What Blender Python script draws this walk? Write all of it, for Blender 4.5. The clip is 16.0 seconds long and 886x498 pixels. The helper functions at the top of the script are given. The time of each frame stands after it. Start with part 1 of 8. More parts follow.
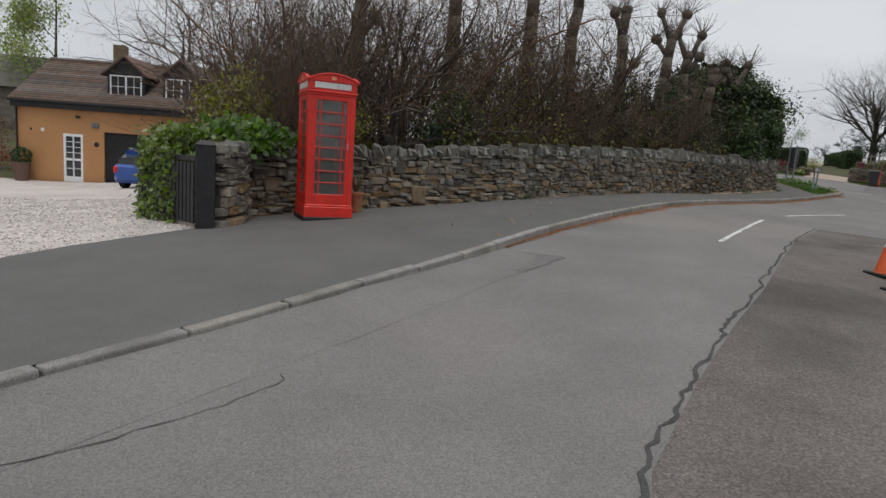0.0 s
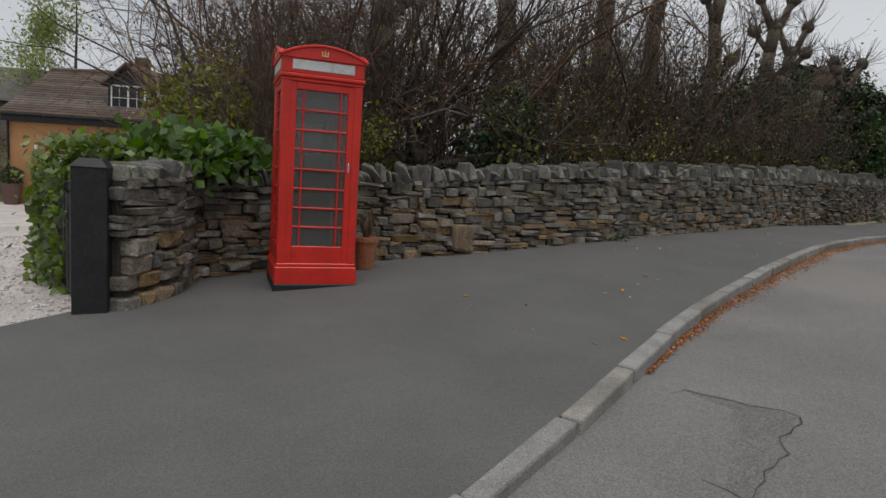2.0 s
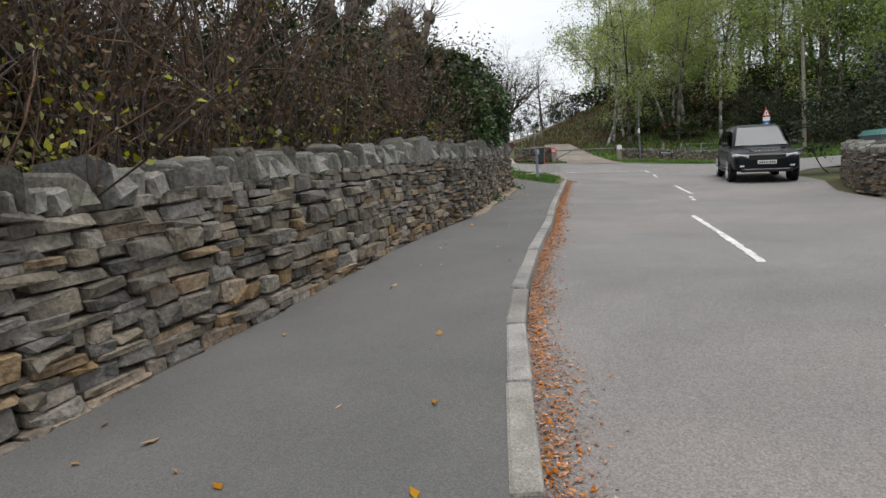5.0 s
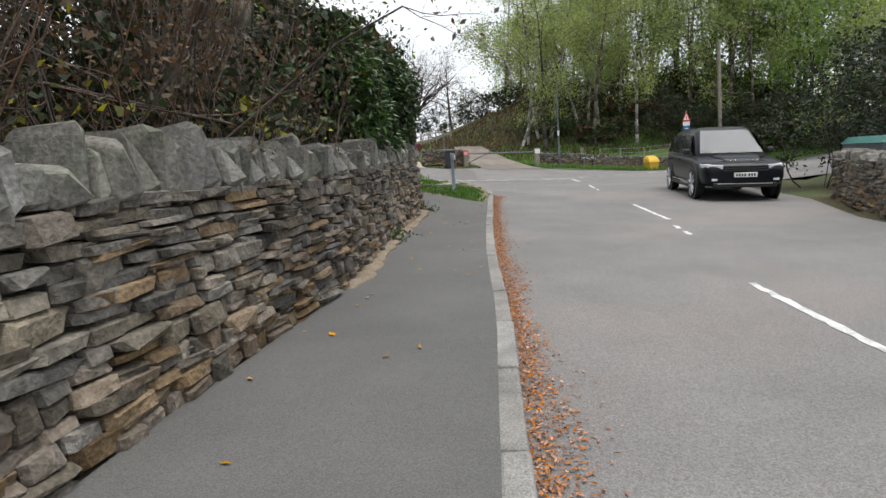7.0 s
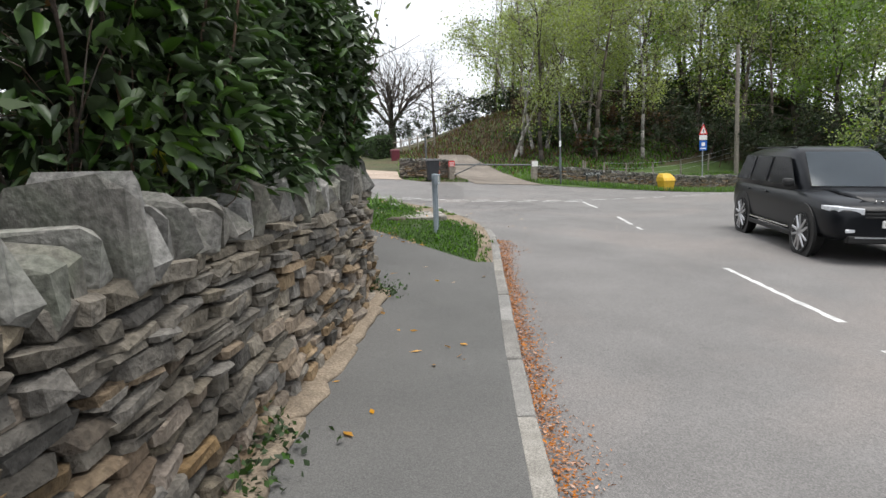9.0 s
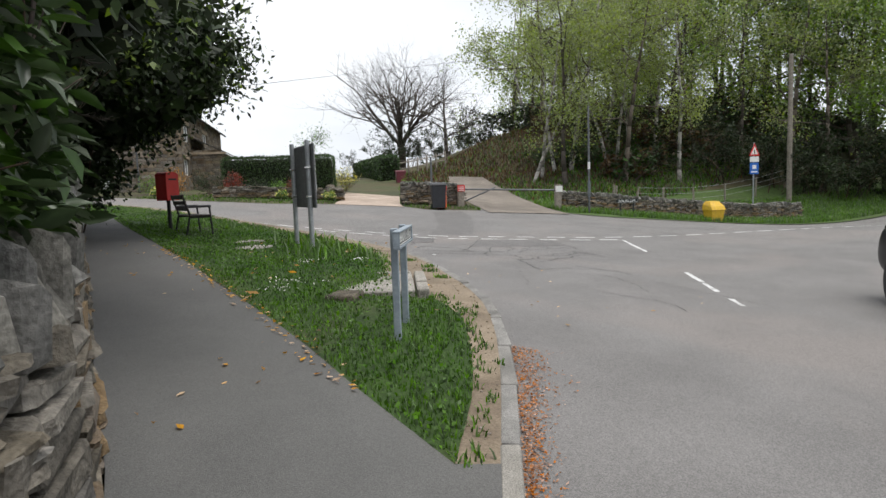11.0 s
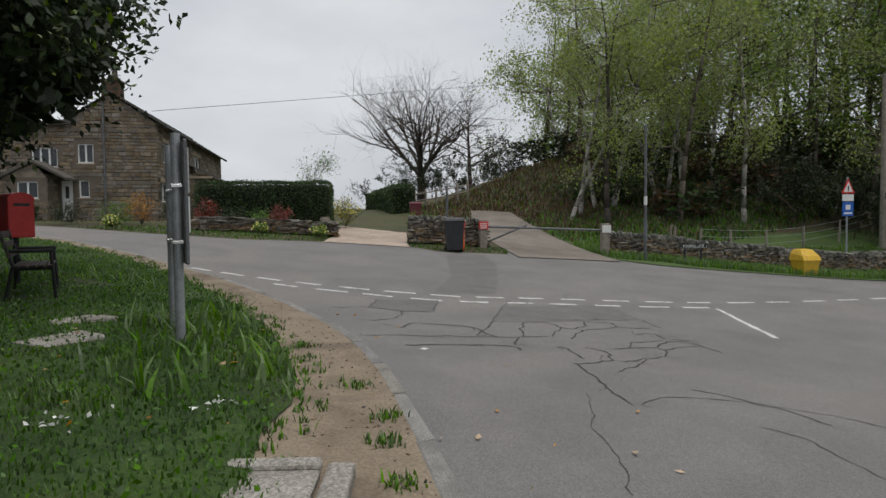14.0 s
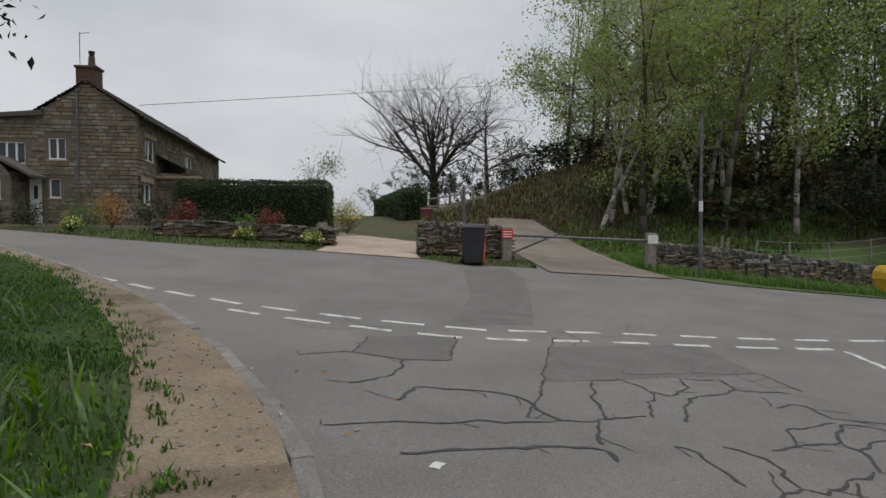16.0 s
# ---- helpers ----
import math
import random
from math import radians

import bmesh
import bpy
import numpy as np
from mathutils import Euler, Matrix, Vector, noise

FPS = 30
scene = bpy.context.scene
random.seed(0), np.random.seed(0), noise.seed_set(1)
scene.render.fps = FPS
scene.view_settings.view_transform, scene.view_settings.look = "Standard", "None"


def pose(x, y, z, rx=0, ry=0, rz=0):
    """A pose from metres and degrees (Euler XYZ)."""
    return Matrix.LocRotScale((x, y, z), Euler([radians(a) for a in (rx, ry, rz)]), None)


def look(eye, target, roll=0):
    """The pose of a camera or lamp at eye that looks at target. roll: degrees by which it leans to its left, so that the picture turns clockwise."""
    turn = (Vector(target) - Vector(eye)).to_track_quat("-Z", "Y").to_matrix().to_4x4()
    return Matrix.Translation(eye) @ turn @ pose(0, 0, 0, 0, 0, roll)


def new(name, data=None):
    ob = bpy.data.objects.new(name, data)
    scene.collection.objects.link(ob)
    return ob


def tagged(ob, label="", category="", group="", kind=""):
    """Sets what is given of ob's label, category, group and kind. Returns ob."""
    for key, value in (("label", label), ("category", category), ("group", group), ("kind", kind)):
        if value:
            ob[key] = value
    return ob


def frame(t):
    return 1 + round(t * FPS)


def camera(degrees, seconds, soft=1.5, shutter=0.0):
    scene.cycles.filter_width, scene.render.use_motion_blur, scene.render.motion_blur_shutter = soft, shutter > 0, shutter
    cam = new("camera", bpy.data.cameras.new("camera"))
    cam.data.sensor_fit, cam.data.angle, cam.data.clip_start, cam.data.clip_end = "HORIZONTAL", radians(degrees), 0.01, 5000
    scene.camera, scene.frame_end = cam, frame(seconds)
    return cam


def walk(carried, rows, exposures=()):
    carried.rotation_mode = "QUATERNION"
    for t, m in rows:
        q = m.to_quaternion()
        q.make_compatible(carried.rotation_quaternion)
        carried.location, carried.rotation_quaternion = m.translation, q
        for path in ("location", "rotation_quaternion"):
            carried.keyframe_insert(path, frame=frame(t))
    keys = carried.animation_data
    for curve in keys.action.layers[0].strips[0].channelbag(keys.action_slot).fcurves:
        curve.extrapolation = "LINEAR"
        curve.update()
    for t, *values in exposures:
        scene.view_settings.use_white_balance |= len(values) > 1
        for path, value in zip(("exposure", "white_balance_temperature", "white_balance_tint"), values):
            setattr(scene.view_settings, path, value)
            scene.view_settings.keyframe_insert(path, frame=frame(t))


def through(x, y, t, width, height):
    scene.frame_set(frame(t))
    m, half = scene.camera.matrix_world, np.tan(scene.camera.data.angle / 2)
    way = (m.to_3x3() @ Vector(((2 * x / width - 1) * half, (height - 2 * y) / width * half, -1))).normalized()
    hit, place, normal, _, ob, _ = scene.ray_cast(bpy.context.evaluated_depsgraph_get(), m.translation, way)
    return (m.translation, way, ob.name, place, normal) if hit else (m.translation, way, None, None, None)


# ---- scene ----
cam = camera(72.4, 16.0)
# seconds, x, y, z, yaw, pitch, roll
PATH = [
    (0.0, -0.179, -0.035, 1.380, -0.82, -8.35, -4.02),
    (0.5, -0.327, 0.801, 1.381, 1.29, -7.92, -3.94),
    (1.0, -0.424, 1.852, 1.389, 1.92, -7.71, -3.94),
    (1.5, -0.438, 2.995, 1.420, 2.50, -7.41, -3.88),
    (2.0, -0.387, 4.164, 1.494, 2.74, -7.06, -3.85),
    (2.5, -0.175, 5.470, 1.564, 0.29, -7.01, -3.02),
    (3.0, 0.290, 6.770, 1.543, -4.78, -7.28, -1.95),
    (3.5, 0.687, 7.942, 1.629, -11.42, -6.62, -0.93),
    (4.0, 1.288, 9.168, 1.660, -19.94, -6.40, 0.72),
    (4.5, 2.079, 10.176, 1.641, -27.48, -7.10, 2.86),
    (5.0, 2.790, 11.077, 1.720, -33.09, -7.29, 4.92),
    (5.2, 3.013, 11.429, 1.733, -33.97, -7.52, 5.39),
    (7.3, 6.680, 15.793, 1.985, -42.78, -7.84, 3.95),
    (7.5, 7.035, 16.222, 2.030, -43.19, -7.83, 3.82),
    (8.0, 7.975, 17.228, 2.091, -43.58, -8.44, 3.15),
    (8.5, 8.953, 18.211, 2.207, -43.62, -8.25, 2.43),
    (9.0, 9.866, 19.161, 2.265, -43.43, -7.57, 2.40),
    (9.5, 10.896, 20.030, 2.409, -43.08, -7.05, 2.09),
    (9.7, 11.232, 20.320, 2.414, -42.75, -6.87, 1.88),
    (11.8, 14.475, 23.351, 2.554, -41.14, -4.81, 2.04),
    (12.0, 14.750, 23.646, 2.555, -40.92, -4.52, 1.85),
    (12.5, 15.337, 24.201, 2.593, -40.46, -4.07, 1.69),
    (13.0, 15.908, 24.731, 2.581, -40.09, -3.52, 1.49),
    (13.5, 16.433, 25.281, 2.585, -39.67, -2.94, 1.00),
    (14.0, 16.989, 25.882, 2.597, -39.26, -2.51, 0.66),
    (14.5, 17.478, 26.486, 2.598, -38.75, -2.09, 0.43),
    (15.0, 17.947, 27.081, 2.562, -38.38, -1.86, 0.35),
    (15.5, 18.418, 27.752, 2.526, -38.04, -1.69, 0.16),
    (16.0, 18.916, 28.425, 2.524, -38.12, -1.59, 0.07),
]
walk(cam, [(t, pose(x, y, z, 90 + pitch, roll, yaw)) for t, x, y, z, yaw, pitch, roll in PATH],
     exposures=((0.0, 0.15), (1.0, -0.08), (1.5, -0.06), (2.5, 0.2), (3.5, 0.74), (4.5, 0.74), (7.5, 1.0), (9.5, 1.12), (12.0, 0.55), (14.0, 0.17), (16.0, 0.03)))

# ---- light ----
world = bpy.data.worlds.new("overcast_sky")
scene.world = world
world.use_nodes = True
wn, wl = world.node_tree.nodes, world.node_tree.links
wn.clear()
w_out = wn.new("ShaderNodeOutputWorld")
w_bg = wn.new("ShaderNodeBackground")
sky = wn.new("ShaderNodeTexSky")
sky.sky_type = "NISHITA"
sky.sun_disc = False
sky.sun_elevation, sky.sun_rotation = radians(76), radians(200)
sky.air_density, sky.dust_density = 1.0, 4.0
w_co = wn.new("ShaderNodeTexCoord")
w_map = wn.new("ShaderNodeMapping")
w_map.inputs["Scale"].default_value = (1, 1, 2.6)
w_noise = wn.new("ShaderNodeTexNoise")
w_noise.inputs["Scale"].default_value, w_noise.inputs["Detail"].default_value = 1.6, 7
w_ramp = wn.new("ShaderNodeValToRGB")
w_ramp.color_ramp.elements[0].position, w_ramp.color_ramp.elements[0].color = 0.34, (4.9, 5.25, 5.8, 1)
w_ramp.color_ramp.elements[1].position, w_ramp.color_ramp.elements[1].color = 0.66, (7.8, 8.0, 8.25, 1)
w_mix = wn.new("ShaderNodeMixRGB")
w_mix.inputs["Fac"].default_value = 0.9
wl.new(w_co.outputs["Generated"], w_map.inputs["Vector"])
wl.new(w_map.outputs["Vector"], w_noise.inputs["Vector"])
wl.new(w_noise.outputs["Fac"], w_ramp.inputs["Fac"])
wl.new(sky.outputs["Color"], w_mix.inputs["Color1"])
wl.new(w_ramp.outputs["Color"], w_mix.inputs["Color2"])
wl.new(w_mix.outputs["Color"], w_bg.inputs["Color"])
wl.new(w_bg.outputs["Background"], w_out.inputs["Surface"])
w_bg.inputs["Strength"].default_value = 0.086
sun_data = bpy.data.lights.new("sun", "SUN")
sun_data.energy, sun_data.angle, sun_data.color = 1.5, radians(40), (1.0, 0.97, 0.93)
sun = new("sun", sun_data)
sun.matrix_world = look((15.5, 3, 40), (12, 12, 0))


# ---- materials ----
def surface(name, c1, c2, scale=1.5, rough=0.85, bump=0.3, fine=60.0, metal=0.0, vary=0.0, island=False, stain=None, stain_scale=0.35, stain_amount=0.5, coat=0.0, spec=0.4, speck=0.35, chips=0.0, chip_scale=60.0):
    """A weathered surface: two colours mixed by a coarse noise, a fine grain, optional stains and a shift from piece to piece."""
    m = bpy.data.materials.new(name)
    m.use_nodes = True
    n, l = m.node_tree.nodes, m.node_tree.links
    b = n["Principled BSDF"]
    geo = n.new("ShaderNodeNewGeometry")
    big = n.new("ShaderNodeTexNoise")
    big.inputs["Scale"].default_value, big.inputs["Detail"].default_value, big.inputs["Roughness"].default_value = scale, 8, 0.62
    l.new(geo.outputs["Position"], big.inputs["Vector"])
    ramp = n.new("ShaderNodeValToRGB")
    ramp.color_ramp.elements[0].position, ramp.color_ramp.elements[1].position = 0.33, 0.67
    ramp.color_ramp.elements[0].color, ramp.color_ramp.elements[1].color = (*c1, 1), (*c2, 1)
    l.new(big.outputs["Fac"], ramp.inputs["Fac"])
    colour = ramp.outputs["Color"]
    grain = n.new("ShaderNodeTexNoise")
    grain.inputs["Scale"].default_value, grain.inputs["Detail"].default_value = fine, 4
    l.new(geo.outputs["Position"], grain.inputs["Vector"])
    if stain:
        st = n.new("ShaderNodeTexNoise")
        st.inputs["Scale"].default_value, st.inputs["Detail"].default_value, st.inputs["Distortion"].default_value = stain_scale, 6, 0.6
        l.new(geo.outputs["Position"], st.inputs["Vector"])
        sr = n.new("ShaderNodeMapRange")
        sr.inputs["From Min"].default_value, sr.inputs["From Max"].default_value, sr.inputs["To Max"].default_value = 0.5, 0.66, stain_amount
        l.new(st.outputs["Fac"], sr.inputs["Value"])
        sm = n.new("ShaderNodeMixRGB")
        sm.inputs["Color2"].default_value = (*stain, 1)
        l.new(sr.outputs["Result"], sm.inputs["Fac"])
        l.new(colour, sm.inputs["Color1"])
        colour = sm.outputs["Color"]
    gr = n.new("ShaderNodeMapRange")
    gr.inputs["From Min"].default_value, gr.inputs["From Max"].default_value = 0.3, 0.7
    gr.inputs["To Min"].default_value, gr.inputs["To Max"].default_value = 1 - speck, 1 + speck
    l.new(grain.outputs["Fac"], gr.inputs["Value"])
    value = gr.outputs["Result"]
    if chips:
        vo = n.new("ShaderNodeTexVoronoi")
        vo.inputs["Scale"].default_value = chip_scale
        l.new(geo.outputs["Position"], vo.inputs["Vector"])
        cm = n.new("ShaderNodeMapRange")
        cm.inputs["From Min"].default_value, cm.inputs["From Max"].default_value = 0.25, 0.75
        cm.inputs["To Min"].default_value, cm.inputs["To Max"].default_value = 1 - chips, 1 + chips
        l.new(vo.outputs["Color"], cm.inputs["Value"])
        cmul = n.new("ShaderNodeMath")
        cmul.operation = "MULTIPLY"
        l.new(value, cmul.inputs[0])
        l.new(cm.outputs["Result"], cmul.inputs[1])
        value = cmul.outputs["Value"]
    hs = n.new("ShaderNodeHueSaturation")
    if vary:
        info = n.new("ShaderNodeNewGeometry") if island else n.new("ShaderNodeObjectInfo")
        rnd = info.outputs["Random Per Island"] if island else info.outputs["Random"]
        vr = n.new("ShaderNodeMapRange")
        vr.inputs["To Min"].default_value, vr.inputs["To Max"].default_value = 1 - vary, 1 + vary
        l.new(rnd, vr.inputs["Value"])
        mul = n.new("ShaderNodeMath")
        mul.operation = "MULTIPLY"
        l.new(vr.outputs["Result"], mul.inputs[0])
        l.new(value, mul.inputs[1])
        value = mul.outputs["Value"]
        wob = n.new("ShaderNodeMath")
        wob.operation = "MULTIPLY_ADD"
        wob.inputs[1].default_value, wob.inputs[2].default_value = 7.31, 0.0
        l.new(rnd, wob.inputs[0])
        frac = n.new("ShaderNodeMath")
        frac.operation = "FRACT"
        l.new(wob.outputs["Value"], frac.inputs[0])
        sat = n.new("ShaderNodeMapRange")
        sat.inputs["To Min"].default_value, sat.inputs["To Max"].default_value = 0.55, 1.35
        l.new(frac.outputs["Value"], sat.inputs["Value"])
        l.new(sat.outputs["Result"], hs.inputs["Saturation"])
    l.new(value, hs.inputs["Value"])
    l.new(colour, hs.inputs["Color"])
    l.new(hs.outputs["Color"], b.inputs["Base Color"])
    b.inputs["Roughness"].default_value, b.inputs["Metallic"].default_value = rough, metal
    b.inputs["Coat Weight"].default_value = coat
    b.inputs["Specular IOR Level"].default_value = spec
    if bump:
        bp = n.new("ShaderNodeBump")
        bp.inputs["Strength"].default_value, bp.inputs["Distance"].default_value = min(1.0, bump), 0.02 if bump >= 1 else 0.01
        l.new(grain.outputs["Fac"], bp.inputs["Height"])
        l.new(bp.outputs["Normal"], b.inputs["Normal"])
    return m


def leaf_surface(name, c1, c2, rough=0.5, through=0.25, vary=0.35):
    """Leaves: a colour that shifts from leaf to leaf, with some light let through."""
    m = surface(name, c1, c2, scale=0.8, rough=rough, bump=0, fine=30, vary=vary, island=True, speck=0.15)
    m.node_tree.nodes["Principled BSDF"].inputs["Subsurface Weight"].default_value = 0
    n, l = m.node_tree.nodes, m.node_tree.links
    b = n["Principled BSDF"]
    tr = n.new("ShaderNodeBsdfTranslucent")
    mix = n.new("ShaderNodeMixShader")
    mix.inputs["Fac"].default_value = through
    l.new(b.inputs["Base Color"].links[0].from_socket, tr.inputs["Color"])
    l.new(b.outputs["BSDF"], mix.inputs[1])
    l.new(tr.outputs["BSDF"], mix.inputs[2])
    l.new(mix.outputs["Shader"], n["Material Output"].inputs["Surface"])
    return m


def glass_surface(name, tint, rough=0.03, clear=0.6):
    m = bpy.data.materials.new(name)
    m.use_nodes = True
    b = m.node_tree.nodes["Principled BSDF"]
    b.inputs["Base Color"].default_value = (*tint, 1)
    b.inputs["Roughness"].default_value = rough
    b.inputs["Transmission Weight"].default_value = clear
    b.inputs["IOR"].default_value = 1.45
    return m


ASPHALT = surface("asphalt", (0.148, 0.142, 0.137), (0.192, 0.184, 0.178), scale=0.7, rough=0.88, bump=0.55, fine=130, stain=(0.225, 0.2, 0.185), stain_scale=0.28, stain_amount=0.55, speck=0.25, chips=0.16, chip_scale=110)
ASPHALT_NEW = surface("footway_asphalt", (0.092, 0.091, 0.087), (0.118, 0.116, 0.111), scale=0.9, rough=0.86, bump=0.4, fine=150, stain=(0.125, 0.12, 0.114), stain_scale=0.5, stain_amount=0.35, speck=0.25, chips=0.1, chip_scale=120)
ASPHALT_DARK = surface("patch_asphalt", (0.125, 0.12, 0.116), (0.16, 0.152, 0.147), scale=2.0, rough=0.9, bump=0.5, fine=120, speck=0.35, chips=0.2, chip_scale=110)
WORN_EDGE = surface("worn_lane_edge", (0.1, 0.088, 0.08), (0.145, 0.127, 0.117), scale=1.6, rough=0.9, bump=0.7, fine=70, stain=(0.06, 0.053, 0.048), stain_scale=0.5, stain_amount=0.85, speck=0.35, chips=0.2, chip_scale=80)
CRACK = surface("crack_tar", (0.045, 0.044, 0.043), (0.075, 0.072, 0.07), scale=8, rough=0.95, bump=0.2)
PAINT = surface("road_paint", (0.5, 0.5, 0.49), (0.68, 0.68, 0.66), scale=6, rough=0.7, bump=0.3, fine=90, stain=(0.26, 0.25, 0.24), stain_scale=5, stain_amount=0.7, speck=0.25)
KERB = surface("kerb_concrete", (0.185, 0.177, 0.162), (0.275, 0.263, 0.242), scale=5, rough=0.9, bump=0.5, fine=110, vary=0.14, stain=(0.13, 0.125, 0.115), stain_scale=2.2, stain_amount=0.6)
GRAVEL = surface("gravel_bed", (0.42, 0.38, 0.355), (0.58, 0.53, 0.5), scale=0.8, rough=0.9, bump=0.9, fine=45, stain=(0.33, 0.3, 0.28), stain_scale=0.4, stain_amount=0.4, speck=0.35)
PEBBLE = surface("pebbles", (0.42, 0.38, 0.355), (0.64, 0.59, 0.56), scale=3, rough=0.85, bump=0.3, vary=0.35, island=True)
SOIL = surface("bare_soil", (0.185, 0.145, 0.102), (0.265, 0.214, 0.155), scale=1.6, rough=0.95, bump=0.6, fine=50, stain=(0.11, 0.082, 0.058), stain_scale=1.4, stain_amount=0.65, speck=0.2, chips=0.08, chip_scale=60)
SOIL_CRUMB = surface("soil_crumbs", (0.15, 0.11, 0.078), (0.27, 0.21, 0.155), scale=5, rough=0.95, bump=0, vary=0.35, island=True)
TURF = surface("turf", (0.02, 0.042, 0.008), (0.045, 0.085, 0.016), scale=1.8, rough=0.95, bump=0.8, fine=30, stain=(0.075, 0.065, 0.035), stain_scale=0.8, stain_amount=0.4)
VERGE_TURF = surface("verge_turf", (0.045, 0.08, 0.02), (0.075, 0.12, 0.03), scale=1.2, rough=0.95, bump=0.8, fine=20, stain=(0.06, 0.075, 0.03), stain_scale=0.7, stain_amount=0.5)
BANK = surface("leaf_litter", (0.085, 0.062, 0.034), (0.055, 0.075, 0.026), scale=0.5, rough=0.95, bump=0.9, fine=14, stain=(0.03, 0.026, 0.018), stain_scale=0.3, stain_amount=0.6)
GRASS = leaf_surface("grass_blades", (0.045, 0.115, 0.010), (0.11, 0.225, 0.022), rough=0.85, through=0.35, vary=0.6)
# near stones: overhang shade and weathering together put into a darker colour
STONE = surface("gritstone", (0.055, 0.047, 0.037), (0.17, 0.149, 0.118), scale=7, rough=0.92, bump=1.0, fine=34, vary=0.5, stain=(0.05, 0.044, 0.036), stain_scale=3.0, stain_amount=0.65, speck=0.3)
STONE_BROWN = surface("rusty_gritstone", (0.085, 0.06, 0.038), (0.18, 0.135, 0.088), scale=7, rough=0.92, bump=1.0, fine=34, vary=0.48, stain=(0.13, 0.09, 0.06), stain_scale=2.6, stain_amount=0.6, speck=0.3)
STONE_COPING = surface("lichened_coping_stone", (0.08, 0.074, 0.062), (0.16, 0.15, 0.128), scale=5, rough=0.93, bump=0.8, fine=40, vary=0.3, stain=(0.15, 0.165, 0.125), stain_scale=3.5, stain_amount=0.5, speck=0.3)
# lit copy of STONE, its colour brightened for the joined stones
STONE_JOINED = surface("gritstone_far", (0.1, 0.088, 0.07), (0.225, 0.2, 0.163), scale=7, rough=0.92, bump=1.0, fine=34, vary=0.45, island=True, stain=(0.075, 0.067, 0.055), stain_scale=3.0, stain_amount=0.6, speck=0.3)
CORE = surface("wall_core", (0.045, 0.04, 0.034), (0.075, 0.066, 0.056), scale=6, rough=1.0, bump=0.5)
SAND = surface("crumbled_sandstone", (0.17, 0.135, 0.098), (0.255, 0.205, 0.15), scale=4, rough=0.95, bump=0.7, fine=60)
LITTER = surface("larch_needles", (0.30, 0.105, 0.03), (0.42, 0.19, 0.07), scale=9, rough=0.9, bump=0.4, vary=0.4, island=True)
RED = surface("red_gloss_paint", (0.56, 0.017, 0.008), (0.66, 0.024, 0.012), scale=3, rough=0.36, bump=0.06, fine=25, spec=0.5, stain=(0.36, 0.02, 0.012), stain_scale=4, stain_amount=0.3, speck=0.06)
RED_DULL = surface("faded_red_paint", (0.40, 0.022, 0.02), (0.48, 0.032, 0.028), scale=4, rough=0.45, bump=0.05, fine=25, speck=0.08)
BLACK = surface("black_paint", (0.010, 0.010, 0.011), (0.02, 0.02, 0.021), scale=6, rough=0.55, bump=0.15, fine=30)
WHITE = surface("white_upvc", (0.74, 0.75, 0.75), (0.82, 0.83, 0.83), scale=4, rough=0.4, bump=0.03, speck=0.05)
OPAL = surface("opal_sign_glass", (0.55, 0.55, 0.53), (0.68, 0.68, 0.66), scale=8, rough=0.35, bump=0.03, stain=(0.34, 0.33, 0.31), stain_scale=9, stain_amount=0.5, speck=0.1)
GOLD = surface("gilt", (0.62, 0.43, 0.16), (0.75, 0.56, 0.28), scale=12, rough=0.4, bump=0.1, speck=0.1)
CHROME = surface("bright_metal", (0.6, 0.6, 0.6), (0.72, 0.72, 0.72), scale=12, rough=0.22, bump=0.0, metal=1.0, speck=0.05)
GALV = surface("galvanised_steel", (0.27, 0.285, 0.3), (0.36, 0.375, 0.39), scale=9, rough=0.5, bump=0.1, fine=40, metal=0.35, speck=0.12)
GALV_DARK = surface("weathered_steel", (0.10, 0.105, 0.11), (0.16, 0.165, 0.17), scale=6, rough=0.6, bump=0.1, metal=0.3)
SIGN_GREY = surface("blue_grey_sign_paint", (0.22, 0.26, 0.30), (0.29, 0.335, 0.375), scale=7, rough=0.5, bump=0.08, fine=40, stain=(0.36, 0.4, 0.43), stain_scale=14, stain_amount=0.4, speck=0.1)
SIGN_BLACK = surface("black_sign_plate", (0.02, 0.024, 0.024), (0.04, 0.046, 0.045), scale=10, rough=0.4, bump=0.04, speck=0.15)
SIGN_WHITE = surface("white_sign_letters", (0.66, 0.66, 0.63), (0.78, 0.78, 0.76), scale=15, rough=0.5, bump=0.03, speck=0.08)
RENDER_ORANGE = surface("ochre_render", (0.43, 0.222, 0.095), (0.50, 0.265, 0.118), scale=0.9, rough=0.9, bump=0.35, fine=70, stain=(0.36, 0.18, 0.078), stain_scale=0.5, stain_amount=0.4, speck=0.08)
TILE = surface("brown_roof_tile", (0.085, 0.058, 0.045), (0.135, 0.094, 0.074), scale=3, rough=0.85, bump=0.4, vary=0.3, stain=(0.07, 0.06, 0.045), stain_scale=1.2, stain_amount=0.5)
SLATE = surface("stone_slate", (0.075, 0.068, 0.06), (0.125, 0.115, 0.10), scale=3, rough=0.85, bump=0.5, vary=0.3, island=True, stain=(0.06, 0.065, 0.045), stain_scale=1.3, stain_amount=0.6)
BRICK = surface("old_red_brick", (0.07, 0.047, 0.037), (0.11, 0.077, 0.06), scale=7, rough=0.9, bump=0.5, vary=0.25, island=True)
COTTAGE = surface("cottage_stone", (0.135, 0.108, 0.078), (0.25, 0.208, 0.155), scale=2.5, rough=0.92, bump=0.6, fine=30, vary=0.3, island=True, stain=(0.12, 0.09, 0.066), stain_scale=1.0, stain_amount=0.5)
MORTAR = surface("mortar", (0.12, 0.098, 0.075), (0.17, 0.14, 0.11), scale=3, rough=0.95, bump=0.4)
